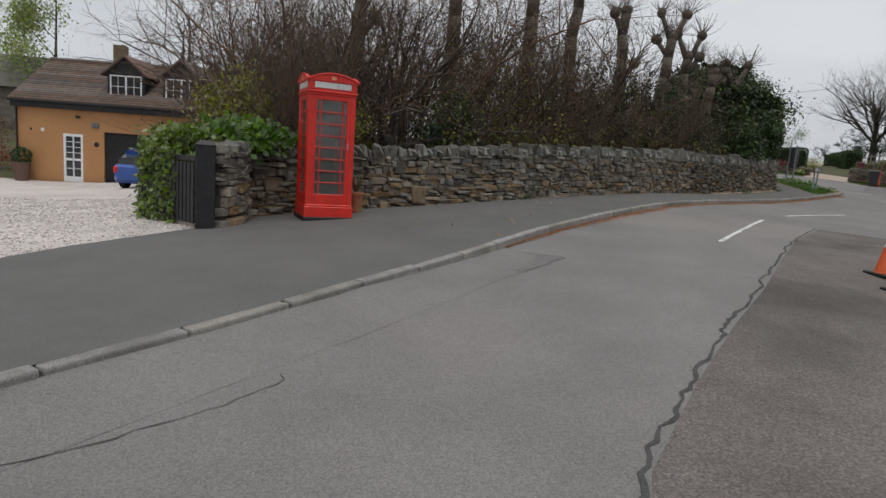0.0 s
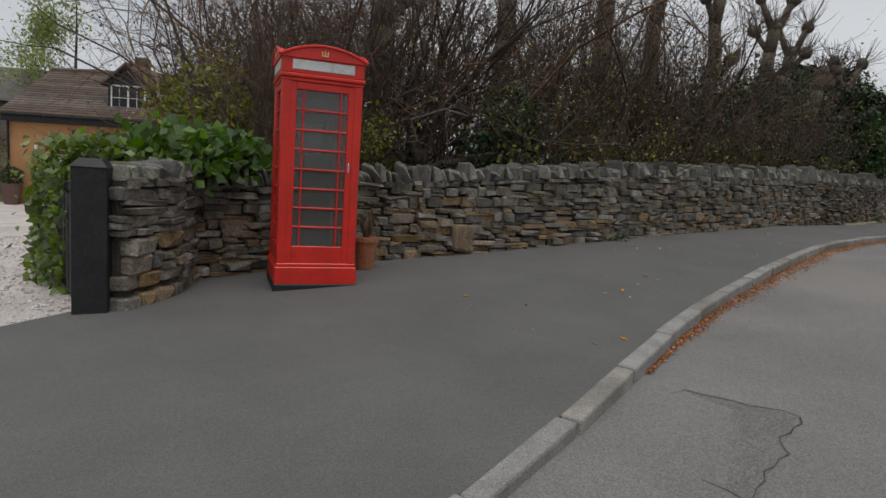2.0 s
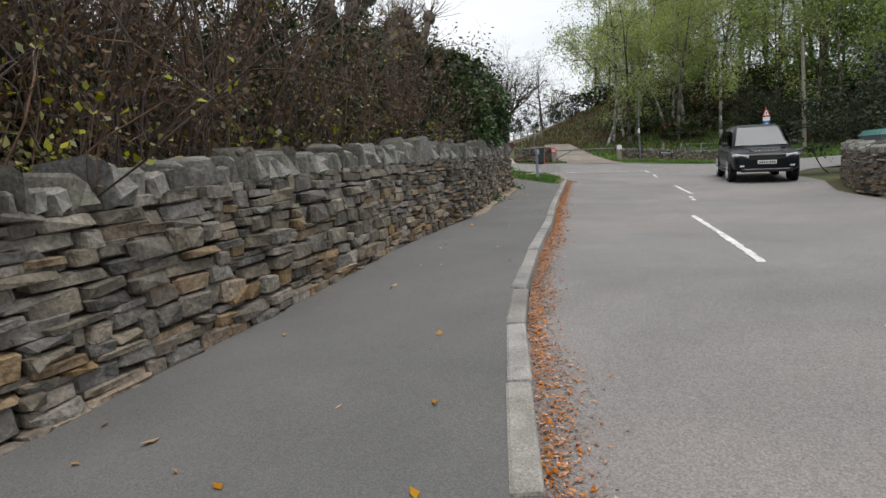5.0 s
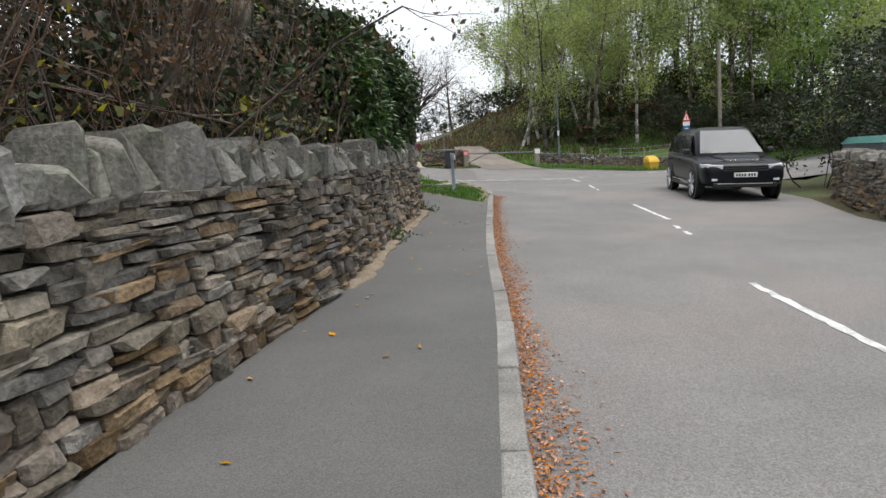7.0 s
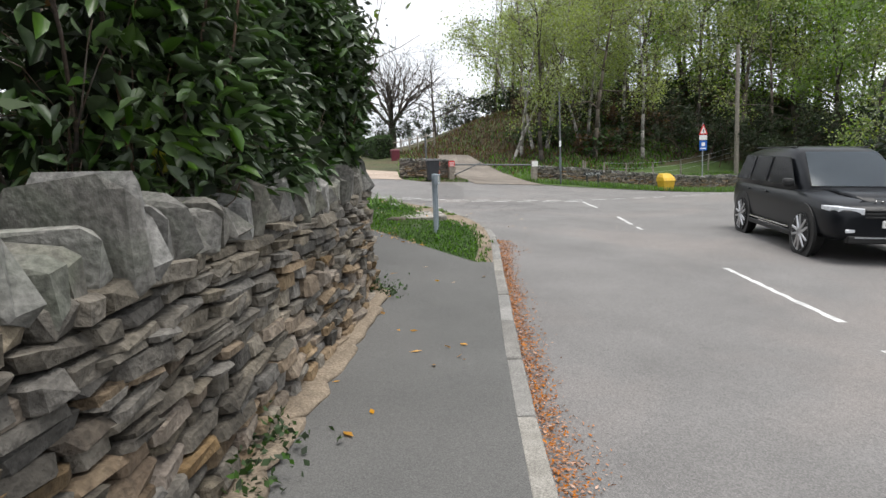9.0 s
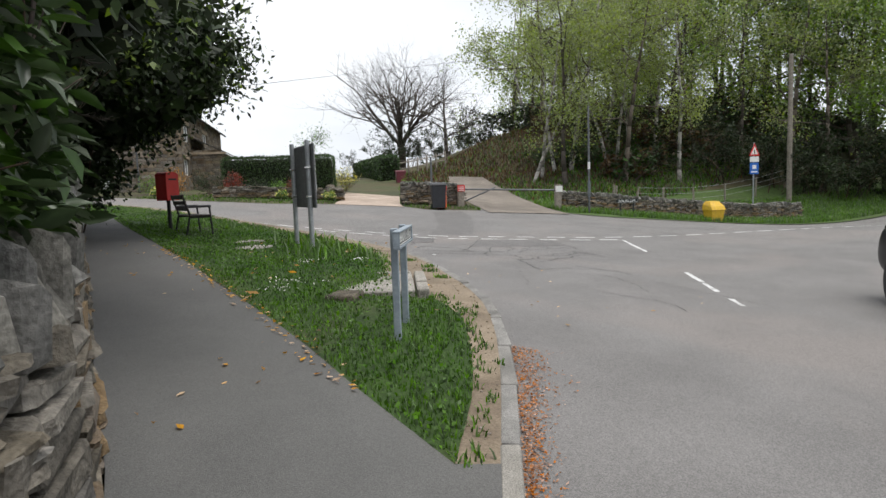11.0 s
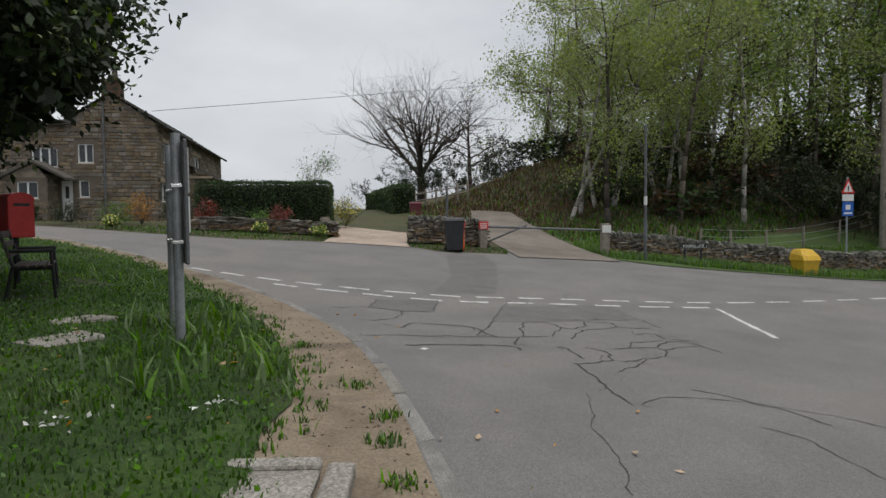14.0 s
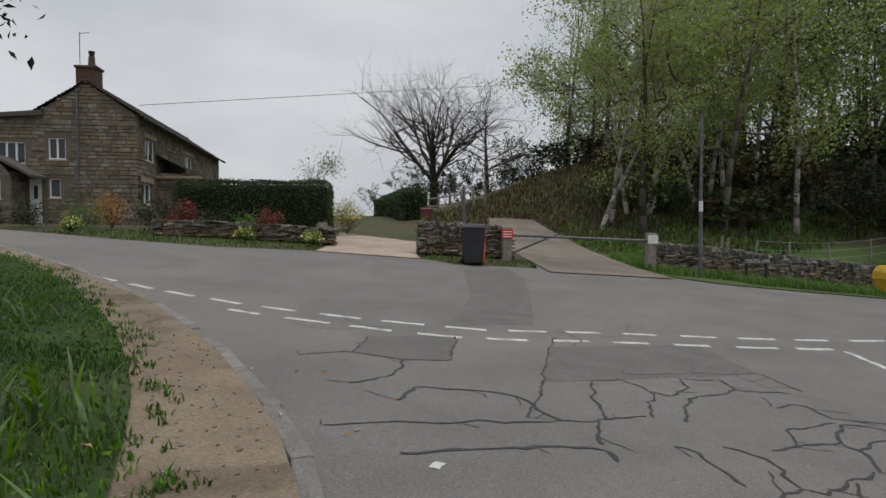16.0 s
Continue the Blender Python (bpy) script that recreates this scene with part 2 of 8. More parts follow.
LINTEL = surface("dressed_sandstone", (0.30, 0.235, 0.165), (0.38, 0.31, 0.225), scale=5, rough=0.9, bump=0.3)
GLASS = glass_surface("window_glass", (0.05, 0.055, 0.06), 0.04, 0.0)
CAR_GLASS = surface("dark_car_glass", (0.012, 0.013, 0.014), (0.018, 0.019, 0.02), scale=3, rough=0.12, bump=0, spec=0.3, speck=0.02)
# windscreen: reflected sky put into a blue-grey base colour, with raised IOR
SCREEN = glass_surface("tinted_screen", (0.09, 0.11, 0.13), 0.05, 0.0)
SCREEN.node_tree.nodes["Principled BSDF"].inputs["IOR"].default_value = 1.6
K_GLASS = glass_surface("kiosk_glass", (0.42, 0.43, 0.41), 0.08, 0.85)
CURTAIN = surface("net_curtain", (0.45, 0.45, 0.44), (0.6, 0.6, 0.58), scale=8, rough=0.9, bump=0.1)
CAR_BODY = surface("black_car_paint", (0.007, 0.008, 0.010), (0.010, 0.011, 0.0135), scale=2, rough=0.3, bump=0, metal=0.0, coat=0.1, spec=0.16, speck=0.03)
CAR_BLUE = surface("blue_car_paint", (0.01, 0.06, 0.28), (0.014, 0.08, 0.34), scale=2, rough=0.25, bump=0, coat=0.8, speck=0.03)
CAR_RED = surface("red_car_paint", (0.5, 0.02, 0.015), (0.6, 0.03, 0.02), scale=2, rough=0.25, bump=0, coat=0.8, speck=0.03)
CAR_TRIM = surface("black_trim_plastic", (0.012, 0.012, 0.012), (0.02, 0.02, 0.02), scale=5, rough=0.55, bump=0.1)
RUBBER = surface("tyre_rubber", (0.012, 0.012, 0.012), (0.022, 0.022, 0.022), scale=9, rough=0.8, bump=0.3)
ALLOY = surface("silver_alloy", (0.5, 0.5, 0.51), (0.6, 0.6, 0.61), scale=9, rough=0.32, bump=0, metal=0.85, speck=0.04)
LAMP_GLASS = surface("headlamp_glass", (0.55, 0.57, 0.6), (0.75, 0.77, 0.8), scale=22, rough=0.12, bump=0, coat=1.0, speck=0.1)
PLATE = surface("number_plate", (0.68, 0.68, 0.66), (0.75, 0.75, 0.73), scale=9, rough=0.35, bump=0, speck=0.04)
BIN_GREY = surface("charcoal_bin_plastic", (0.025, 0.027, 0.031), (0.038, 0.04, 0.046), scale=6, rough=0.5, bump=0.1, speck=0.1)
BIN_RED = surface("maroon_bin_plastic", (0.12, 0.022, 0.035), (0.16, 0.03, 0.045), scale=6, rough=0.5, bump=0.1, speck=0.1)
BIN_LID = surface("grey_green_lid", (0.05, 0.16, 0.14), (0.07, 0.2, 0.18), scale=6, rough=0.5, bump=0.1)
BIN_STEEL = surface("grey_steel_bin", (0.11, 0.125, 0.14), (0.16, 0.175, 0.19), scale=5, rough=0.5, bump=0.1)
YELLOW = surface("yellow_grit_bin", (0.56, 0.34, 0.02), (0.66, 0.42, 0.04), scale=4, rough=0.5, bump=0.15, fine=30, stain=(0.4, 0.24, 0.05), stain_scale=4, stain_amount=0.5, speck=0.1)
WOOD_POLE = surface("weathered_pole", (0.20, 0.175, 0.145), (0.29, 0.26, 0.22), scale=6, rough=0.9, bump=0.5, fine=25)
WOOD_DARK = surface("dark_stained_timber", (0.028, 0.02, 0.016), (0.05, 0.036, 0.028), scale=9, rough=0.65, bump=0.3, fine=40)
BARK = surface("grey_brown_bark", (0.085, 0.068, 0.054), (0.145, 0.12, 0.098), scale=6, rough=0.95, bump=0.9, fine=22, stain=(0.07, 0.075, 0.045), stain_scale=1.5, stain_amount=0.5)
BARK_DARK = surface("dark_bark", (0.05, 0.042, 0.035), (0.085, 0.072, 0.06), scale=6, rough=0.95, bump=0.9, fine=22)
BARK_BIRCH = surface("birch_bark", (0.22, 0.205, 0.185), (0.40, 0.38, 0.345), scale=3, rough=0.8, bump=0.4, fine=20, stain=(0.07, 0.06, 0.05), stain_scale=3, stain_amount=0.9)
TWIG = surface("brown_twigs", (0.09, 0.056, 0.038), (0.17, 0.11, 0.078), scale=0.7, rough=0.9, bump=0, vary=0.4, island=True)
TWIG_DARK = surface("dark_twigs", (0.06, 0.042, 0.032), (0.115, 0.082, 0.062), scale=0.7, rough=0.9, bump=0, vary=0.35, island=True)
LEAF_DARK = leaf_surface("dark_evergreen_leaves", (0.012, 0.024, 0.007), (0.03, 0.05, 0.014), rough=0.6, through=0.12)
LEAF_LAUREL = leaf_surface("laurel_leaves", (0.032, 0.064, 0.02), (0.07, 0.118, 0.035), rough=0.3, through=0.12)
LEAF_BROWN = leaf_surface("withered_leaves", (0.08, 0.05, 0.026), (0.14, 0.088, 0.045), rough=0.7)
LEAF_YELLOW = leaf_surface("young_yellow_leaves", (0.17, 0.19, 0.03), (0.30, 0.29, 0.06), rough=0.5)
LEAF_BIRCH = leaf_surface("young_birch_leaves", (0.25, 0.32, 0.09), (0.38, 0.44, 0.15), rough=0.55, through=0.55)
LEAF_FRESH = leaf_surface("fresh_green_leaves", (0.085, 0.18, 0.03), (0.16, 0.27, 0.055), rough=0.5, through=0.42)
LEAF_WOOD = leaf_surface("bright_wood_leaves", (0.15, 0.25, 0.05), (0.25, 0.36, 0.085), rough=0.5, through=0.5)
LEAF_HEDGE = leaf_surface("clipped_hedge_leaves", (0.026, 0.058, 0.015), (0.06, 0.105, 0.028), rough=0.6)
LEAF_IVY = leaf_surface("light_ivy_leaves", (0.10, 0.165, 0.028), (0.19, 0.26, 0.055), rough=0.4)
LEAF_RED = leaf_surface("red_shrub_leaves", (0.16, 0.03, 0.02), (0.26, 0.06, 0.035), rough=0.5)
LEAF_ORANGE = leaf_surface("orange_shrub_leaves", (0.36, 0.17, 0.03), (0.5, 0.26, 0.06), rough=0.5)
PETAL = leaf_surface("pale_yellow_petals", (0.7, 0.62, 0.14), (0.85, 0.8, 0.3), rough=0.5)
PETAL_WHITE = leaf_surface("white_petals", (0.7, 0.7, 0.68), (0.85, 0.85, 0.8), rough=0.5)
FALLEN = leaf_surface("fallen_leaves", (0.42, 0.2, 0.04), (0.6, 0.36, 0.1), rough=0.6)
# near-black for core boxes in hedges and ivy: inner shade put into colour
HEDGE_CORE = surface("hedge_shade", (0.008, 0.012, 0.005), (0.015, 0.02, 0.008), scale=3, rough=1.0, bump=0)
CONCRETE = surface("worn_concrete", (0.24, 0.225, 0.20), (0.34, 0.32, 0.285), scale=2.5, rough=0.92, bump=0.5, fine=70, stain=(0.17, 0.155, 0.13), stain_scale=2, stain_amount=0.6, chips=0.2, chip_scale=50)
TERRACOTTA = surface("terracotta", (0.30, 0.12, 0.06), (0.38, 0.165, 0.09), scale=6, rough=0.85, bump=0.2)
MAUVE_POT = surface("mauve_brown_pot", (0.13, 0.075, 0.06), (0.17, 0.10, 0.085), scale=5, rough=0.8, bump=0.2)
BLUE = surface("blue_plastic", (0.03, 0.14, 0.34), (0.045, 0.19, 0.42), scale=6, rough=0.5, bump=0.05)
SIGN_BLUE = surface("blue_sign", (0.01, 0.10, 0.42), (0.015, 0.13, 0.5), scale=9, rough=0.4, bump=0, speck=0.05)
SIGN_RED = surface("red_sign", (0.55, 0.02, 0.02), (0.65, 0.03, 0.03), scale=9, rough=0.4, bump=0, speck=0.05)
ORANGE = surface("orange_plastic", (0.7, 0.11, 0.03), (0.8, 0.15, 0.045), scale=9, rough=0.45, bump=0.05, speck=0.08)
DRIVE = surface("drive_paving", (0.30, 0.245, 0.205), (0.40, 0.335, 0.285), scale=1.2, rough=0.92, bump=0.5, fine=40, stain=(0.22, 0.185, 0.155), stain_scale=0.9, stain_amount=0.5, vary=0.2)
TRACK = surface("stony_track", (0.14, 0.12, 0.1), (0.235, 0.203, 0.172), scale=0.8, rough=0.94, bump=0.8, fine=35, stain=(0.14, 0.125, 0.105), stain_scale=0.5, stain_amount=0.5)


# ---- builders ----
def mesh_of(name, bm, material):
    me = bpy.data.meshes.new(name)
    bm.to_mesh(me)
    bm.free()
    me.materials.append(material)
    return me


def part(name, bm, material, parent=None, label="", smooth=False):
    """Links a bmesh as one mesh object, under a thing or a part if one is given."""
    me = mesh_of(name, bm, material)
    if smooth:
        me.shade_smooth()
    ob = new(name, me)
    if parent:
        ob.parent = parent
    if label:
        ob["label"] = label
    return ob


def raw(name, verts, faces, material, parent=None, smooth=False):
    """A mesh object from arrays that a loop has made."""
    me = bpy.data.meshes.new(name)
    me.from_pydata([tuple(v) for v in verts], [], [tuple(f) for f in faces])
    me.materials.append(material)
    if smooth:
        me.shade_smooth()
    ob = new(name, me)
    if parent:
        ob.parent = parent
    return ob


def thing(name, m, label, category, group="", kind=""):
    """An empty at the base of a thing that has parts."""
    ob = new(name)
    ob.empty_display_size = 0.1
    ob.matrix_basis = m
    return tagged(ob, label, category, group, kind)


def box(bm, x0, x1, y0, y1, z0, z1, bevel=0.0, seg=1):
    """Adds a box, its edges rounded, to a bmesh."""
    r = bmesh.ops.create_cube(bm, size=1, matrix=Matrix.Translation(((x0 + x1) / 2, (y0 + y1) / 2, (z0 + z1) / 2)) @ Matrix.Diagonal((x1 - x0, y1 - y0, z1 - z0, 1)))
    if bevel:
        edges = list({e for v in r["verts"] for e in v.link_edges})
        bmesh.ops.bevel(bm, geom=edges, offset=bevel, segments=seg, affect="EDGES", profile=0.5)
    return bm


def cuboid(x0, x1, y0, y1, z0, z1, bevel=0.0, seg=1):
    return box(bmesh.new(), x0, x1, y0, y1, z0, z1, bevel, seg)


def tube(bm, p, q, r1, r2=None, sides=10):
    """Adds a tapered round bar from p to q."""
    p, q = Vector(p), Vector(q)
    d = q - p
    m = Matrix.Translation((p + q) / 2) @ d.to_track_quat("Z", "Y").to_matrix().to_4x4()
    bmesh.ops.create_cone(bm, cap_ends=True, segments=sides, radius1=r1, radius2=r1 if r2 is None else r2, depth=d.length, matrix=m)
    return bm


def bar(p, q, r1, r2=None, sides=10):
    return tube(bmesh.new(), p, q, r1, r2, sides)


def prism(outline, depth, axis="y", offset=0.0):
    """A plate from an outline of (across, up) pairs, thick along y or x."""
    bm = bmesh.new()
    lower = [bm.verts.new((a, offset, b) if axis == "y" else (offset, a, b)) for a, b in outline]
    f = bm.faces.new(lower)
    r = bmesh.ops.extrude_face_region(bm, geom=[f])
    shift = (0, depth, 0) if axis == "y" else (depth, 0, 0)
    bmesh.ops.translate(bm, verts=[v for v in r["geom"] if isinstance(v, bmesh.types.BMVert)], vec=shift)
    bmesh.ops.recalc_face_normals(bm, faces=bm.faces)
    return bm


def lettering(name, text, size, m, material, parent, label="", depth=0.004, wide=1.0):
    """Words in the built-in font, made into a mesh."""
    cu = bpy.data.curves.new(name, "FONT")
    cu.body, cu.size, cu.extrude, cu.align_x, cu.align_y = text, size, depth, "CENTER", "CENTER"
    tmp = bpy.data.objects.new(name, cu)
    scene.collection.objects.link(tmp)
    me = bpy.data.meshes.new_from_object(tmp.evaluated_get(bpy.context.evaluated_depsgraph_get()))
    bpy.data.objects.remove(tmp)
    me.transform(m @ Matrix.Diagonal((wide, 1, 1, 1)))
    me.materials.clear()
    me.materials.append(material)
    ob = new(name, me)
    ob.parent = parent
    if label:
        ob["label"] = label
    return ob


# ---- the lie of the land ----
SWELLS = [(0, 3, 7, 0.181), (-5, 10, 7, -0.394), (3, 13, 7, 0.256), (9, 15, 7, 0.022), (12, 21, 7, -0.008), (18, 22, 7, -0.636), (18, 29, 7, 0.752), (25, 27, 7, -0.162), (26, 33, 7, -0.632), (19, 36, 7, -0.180), (35, 38, 7, -0.206), (46, 34, 7, -1.374), (-18, 27, 10, -2.074), (29, 42, 7, 0.140)]
BASE = (-0.199, 0.0025, 0.0543)


def road_z(x, y):
    """The height of the carriageway, carried on under all that lies beside it."""
    cx, cy = min(max(x, -45), 75), min(max(y, -25), 75)
    z = BASE[0] + BASE[1] * cx + BASE[2] * cy
    for sx, sy, s, w in SWELLS:
        z += w * math.exp(-((cx - sx) ** 2 + (cy - sy) ** 2) / (2 * s * s))
    return z


def bank_z(x, y):
    """The wooded mound and the higher fields beyond the verge."""
    h = 0.0
    for sx, sy, rx, ry, w in ((50, 53, 9, 8, 3.4), (62, 45, 12, 8, 4.6), (74, 40, 10, 9, 4.5)):
        h += w * math.exp(-((x - sx) / rx) ** 2 - ((y - sy) / ry) ** 2)
    return h


def along(line, step):
    """Points at even steps on a line of (x, y), each with the direction there."""
    pts = [Vector(p) for p in line]
    out, left = [], 0.0
    for p, q in zip(pts, pts[1:]):
        d = (q - p).length
        u = (q - p) / d
        s = left
        while s < d:
            out.append((p + u * s, u))
            s += step
        left = s - d
    return out


def rounded(line, rounds=2):
    """The line with its corners cut, as a smooth curve."""
    for _ in range(rounds):
        out = [line[0]]
        for (ax, ay), (bx, by) in zip(line, line[1:]):
            out += [(ax * 0.75 + bx * 0.25, ay * 0.75 + by * 0.25), (ax * 0.25 + bx * 0.75, ay * 0.25 + by * 0.75)]
        line = out + [line[-1]]
    return line


def offset_line(line, d):
    """The line moved d metres to its left."""
    out = []
    for i, (x, y) in enumerate(line):
        ax, ay = line[max(i - 1, 0)]
        bx, by = line[min(i + 1, len(line) - 1)]
        n = math.hypot(bx - ax, by - ay)
        out.append((x - (by - ay) / n * d, y + (bx - ax) / n * d))
    return out


def draped(name, outline, lift, material, step=1.0, height=road_z, parent=None):
    """A sheet with that outline in plan, laid over the land."""
    bm = bmesh.new()
    bm.faces.new([bm.verts.new((x, y, 0)) for x, y in outline])
    xs, ys = [p[0] for p in outline], [p[1] for p in outline]
    for axis, lo, hi in ((0, min(xs), max(xs)), (1, min(ys), max(ys))):
        k = math.floor(lo / step) + 1
        while k * step < hi:
            co, no = [0, 0, 0], [0, 0, 0]
            co[axis], no[axis] = k * step, 1
            bmesh.ops.bisect_plane(bm, geom=bm.verts[:] + bm.edges[:] + bm.faces[:], plane_co=co, plane_no=no)
            k += 1
    bmesh.ops.triangulate(bm, faces=bm.faces)
    for v in bm.verts:
        v.co.z = height(v.co.x, v.co.y) + lift
    for f in bm.faces:
        if f.normal.z < 0:
            f.normal_flip()
    bm.normal_update()
    for f in bm.faces:
        if f.normal.z < 0:
            f.normal_flip()
    return part(name, bm, material, parent, smooth=True)


def inside(x, y, outline):
    hit = False
    j = len(outline) - 1
    for i in range(len(outline)):
        (xi, yi), (xj, yj) = outline[i], outline[j]
        if (yi > y) != (yj > y) and x < (xj - xi) * (y - yi) / (yj - yi) + xi:
            hit = not hit
        j = i
    return hit


# ---- setting ----
KERB_LINE = rounded([(-7.5, -4), (-4.6, 0.2), (-3.2, 2.1), (-2.5, 3.2), (-1.62, 4.46), (-0.58, 6.08), (0.55, 7.8), (1.65, 9.45), (2.88, 11.08), (4.2, 12.75), (5.6, 14.45), (7.5, 16.35), (9.3, 18.05), (11, 19.8), (13.05, 21.8), (14.6, 23.25), (15.9, 24.5), (17.0, 25.6), (17.9, 26.65), (18.6, 27.75), (19.3, 29.15), (19.95, 30.6), (20.38, 32.05), (20.66, 34.1), (20.76, 36.1), (20.62, 38.2), (20.17, 41.4), (19.2, 45), (17, 49.5), (12, 57)], 1)
KERB_SHIFT = [max(0.0, min(1.0, (9.5 - y) / 2)) * 0.1 + max(0.0, min(1.0, (y - 24) / 3)) * 0.12 for x, y in KERB_LINE]
KERB_LINE = [(x + (px - x) * d, y + (py - y) * d) for (x, y), (px, py), d in zip(KERB_LINE, offset_line(KERB_LINE, -1.0), KERB_SHIFT)]
KERB_BACK = offset_line(KERB_LINE, 0.11)
WALL_LINE = rounded([(-3.6, 10.5), (-1.86, 11.75), (-0.4, 12.4), (0.5, 12.95), (1.4, 13.5), (2.7, 14.45), (3.9, 15.35), (5, 16.3), (6.4, 17.6), (8.4, 19.2), (9.1, 19.8), (10.3, 21.0), (11.4, 22.1), (12.4, 22.95), (13.45, 23.95)], 1)
WALL_BEYOND = rounded([(13.45, 23.95), (13.8, 24.8), (14.2, 27), (14.9, 30.5), (16.2, 39), (16.9, 45), (16, 50)], 1)
PATH_EDGE = [(15.3, 24.4), (15.45, 25.5), (15.62, 26.5), (15.75, 27.5), (15.94, 29.2), (16.4, 32.5), (17.6, 40.9), (17.6, 44)]
SOIL_EDGE = rounded([(15.3, 24.4), (16.2, 25.15), (16.95, 26.0), (17.45, 26.6), (17.9, 28.0), (18.2, 29.1), (18.9, 29.8), (19.4, 31.3), (19.8, 33), (20.1, 35.7), (20.0, 39.8), (19.2, 43.6), (17.6, 47)], 1)
FAR_EDGE = [(8, 66), (13, 60), (17.5, 54.5), (19.7, 51.2), (22, 46.9), (24, 44.5), (26.3, 43.3), (28.5, 41.6), (28.8, 40.6), (30.9, 39.6), (31.4, 40.2), (34.2, 38.4), (35.0, 37.0), (36.5, 35.7), (39.6, 33.6), (46, 31.0), (58, 27.2), (75, 20)]
RIGHT_EDGE = [(75, 12), (50, 17), (31, 21), (26.5, 22.6), (24.4, 22.4), (21.9, 20.0), (18.9, 18.3), (14.9, 14.8), (10, 9.9), (6.9, 5.8), (4, 1.5), (1, -4), (-2, -9), (-7.5, -9)]
ROAD = KERB_LINE + FAR_EDGE + RIGHT_EDGE
GRAVEL_AREA = [(-3.7, 9.35), (-4.15, 8.3), (-4.55, 7.4), (-4.9, 6.0), (-5.9, 4.6), (-9, 3), (-20, 3), (-40, 8), (-40, 27.3), (-6.4, 27.3), (-5.6, 13), (-3.9, 10.3)]
FOOTWAY = KERB_BACK[:KERB_LINE.index(min(KERB_LINE, key=lambda p: abs(p[0] - 15.75) + abs(p[1] - 24.35))) + 1]
FOOTWAY = FOOTWAY + [(15.3, 24.4)] + PATH_EDGE[1:] + WALL_BEYOND[::-1][1:] + WALL_LINE[::-1] + [(-3.5, 9.3), (-3.75, 9.2), (-4.15, 8.3), (-4.55, 7.4), (-4.9, 6.0), (-5.9, 4.6), (-9, 3), (-12, -1)]
GRASS_AREA = PATH_EDGE + SOIL_EDGE[::-1][:-1]
n0 = min(range(len(KERB_BACK)), key=lambda i: abs(KERB_BACK[i][0] - 15.6) + abs(KERB_BACK[i][1] - 24.4))
SOIL_AREA = offset_line(SOIL_EDGE, 0.25) + [p for p in KERB_BACK[n0:] if p[1] < 47.5][::-1]


def verge_z(x, y):
    """Turf that stands a little proud of the kerb beside it."""
    return road_z(x, y) + 0.10 + 0.03 * noise.noise(Vector((x * 0.9, y * 0.9, 2.0)))


def land_z(x, y):
    return road_z(x, y) + bank_z(x, y)


# one sheet of land out to the horizon, sunk a little where the made surfaces lie on it
def spread(lo, hi, step):
    far = [2500, 900, 400, 200, 120, 80, 50, 30, 18, 10, 5]
    return [lo - f for f in far] + [lo + i * step for i in range(int((hi - lo) / step) + 1)] + [hi + f for f in far[::-1]]


gx, gy = spread(-42, 76, 0.8), spread(-12, 76, 0.8)
MADE = [ROAD, FOOTWAY, GRAVEL_AREA, GRASS_AREA, SOIL_AREA]
verts = []
for y in gy:
    for x in gx:
        z = land_z(x, y)
        if -42 < x < 76 and -12 < y < 67 and any(inside(x, y, o) for o in MADE):
            z -= 0.2
        verts.append((x, y, z))
w = len(gx)
faces = [(j * w + i, j * w + i + 1, (j + 1) * w + i + 1, (j + 1) * w + i) for j in range(len(gy) - 1) for i in range(w - 1)]
ground = raw("ground", verts, faces, BANK, smooth=True)
tagged(ground, "rough earth and leaf litter under trees and hedges", "ground", kind="structure")

road = draped("road", ROAD, 0.0, ASPHALT)
tagged(road, "worn grey asphalt lane widening into a junction", "road", kind="structure")
footway = draped("pavement", FOOTWAY, 0.10, ASPHALT_NEW)
tagged(footway, "smooth dark grey asphalt footway beside the stone wall", "pavement", kind="structure")
gravel = draped("gravel_drive", GRAVEL_AREA, 0.06, GRAVEL)
tagged(gravel, "pale pinkish gravel drive in front of the ochre house", "drive", kind="structure")
turf = draped("grass_verge", GRASS_AREA, 0.0, TURF, 0.5, verge_z)
tagged(turf, "rough green grass verge at the lane corner", "grass", kind="structure")
soil = draped("bare_verge", SOIL_AREA, 0.085, SOIL, 0.7)
tagged(soil, "trodden bare brown soil between grass and kerb", "soil", kind="structure")

DRIVE_AREA = [(26.2, 43.2), (28.4, 41.5), (28.9, 42.4), (30.6, 44.6), (35.4, 51.2), (37.5, 56), (35.8, 57), (33.4, 52.2), (28.2, 46.8), (27.2, 44.4)]
drive = draped("paved_drive", DRIVE_AREA, 0.02, DRIVE)
tagged(drive, "pinkish brown paved drive rising between walls", "drive", kind="structure")
TRACK_AREA = [(30.7, 38.95), (33.9, 37.4), (35.0, 39.6), (37.9, 44.6), (39.6, 48), (38.6, 50), (36, 47), (33.2, 43.2)]
track = draped("track", TRACK_AREA, 0.02, TRACK, height=land_z)
tagged(track, "stony grey track climbing past the barrier", "track", kind="structure")

VERGE_AREA = [(34.05, 38.2), (34.7, 36.5), (36.2, 35.2), (39.35, 33.1), (45.9, 30.5), (58, 26.7), (60, 31), (52, 37), (46, 40), (40, 42), (37.3, 43.2), (35.0, 39.4)]
verge = draped("far_verge", VERGE_AREA, 0.012, VERGE_TURF, height=land_z)
tagged(verge, "green grass verge below the wooded mound", "grass", kind="structure")

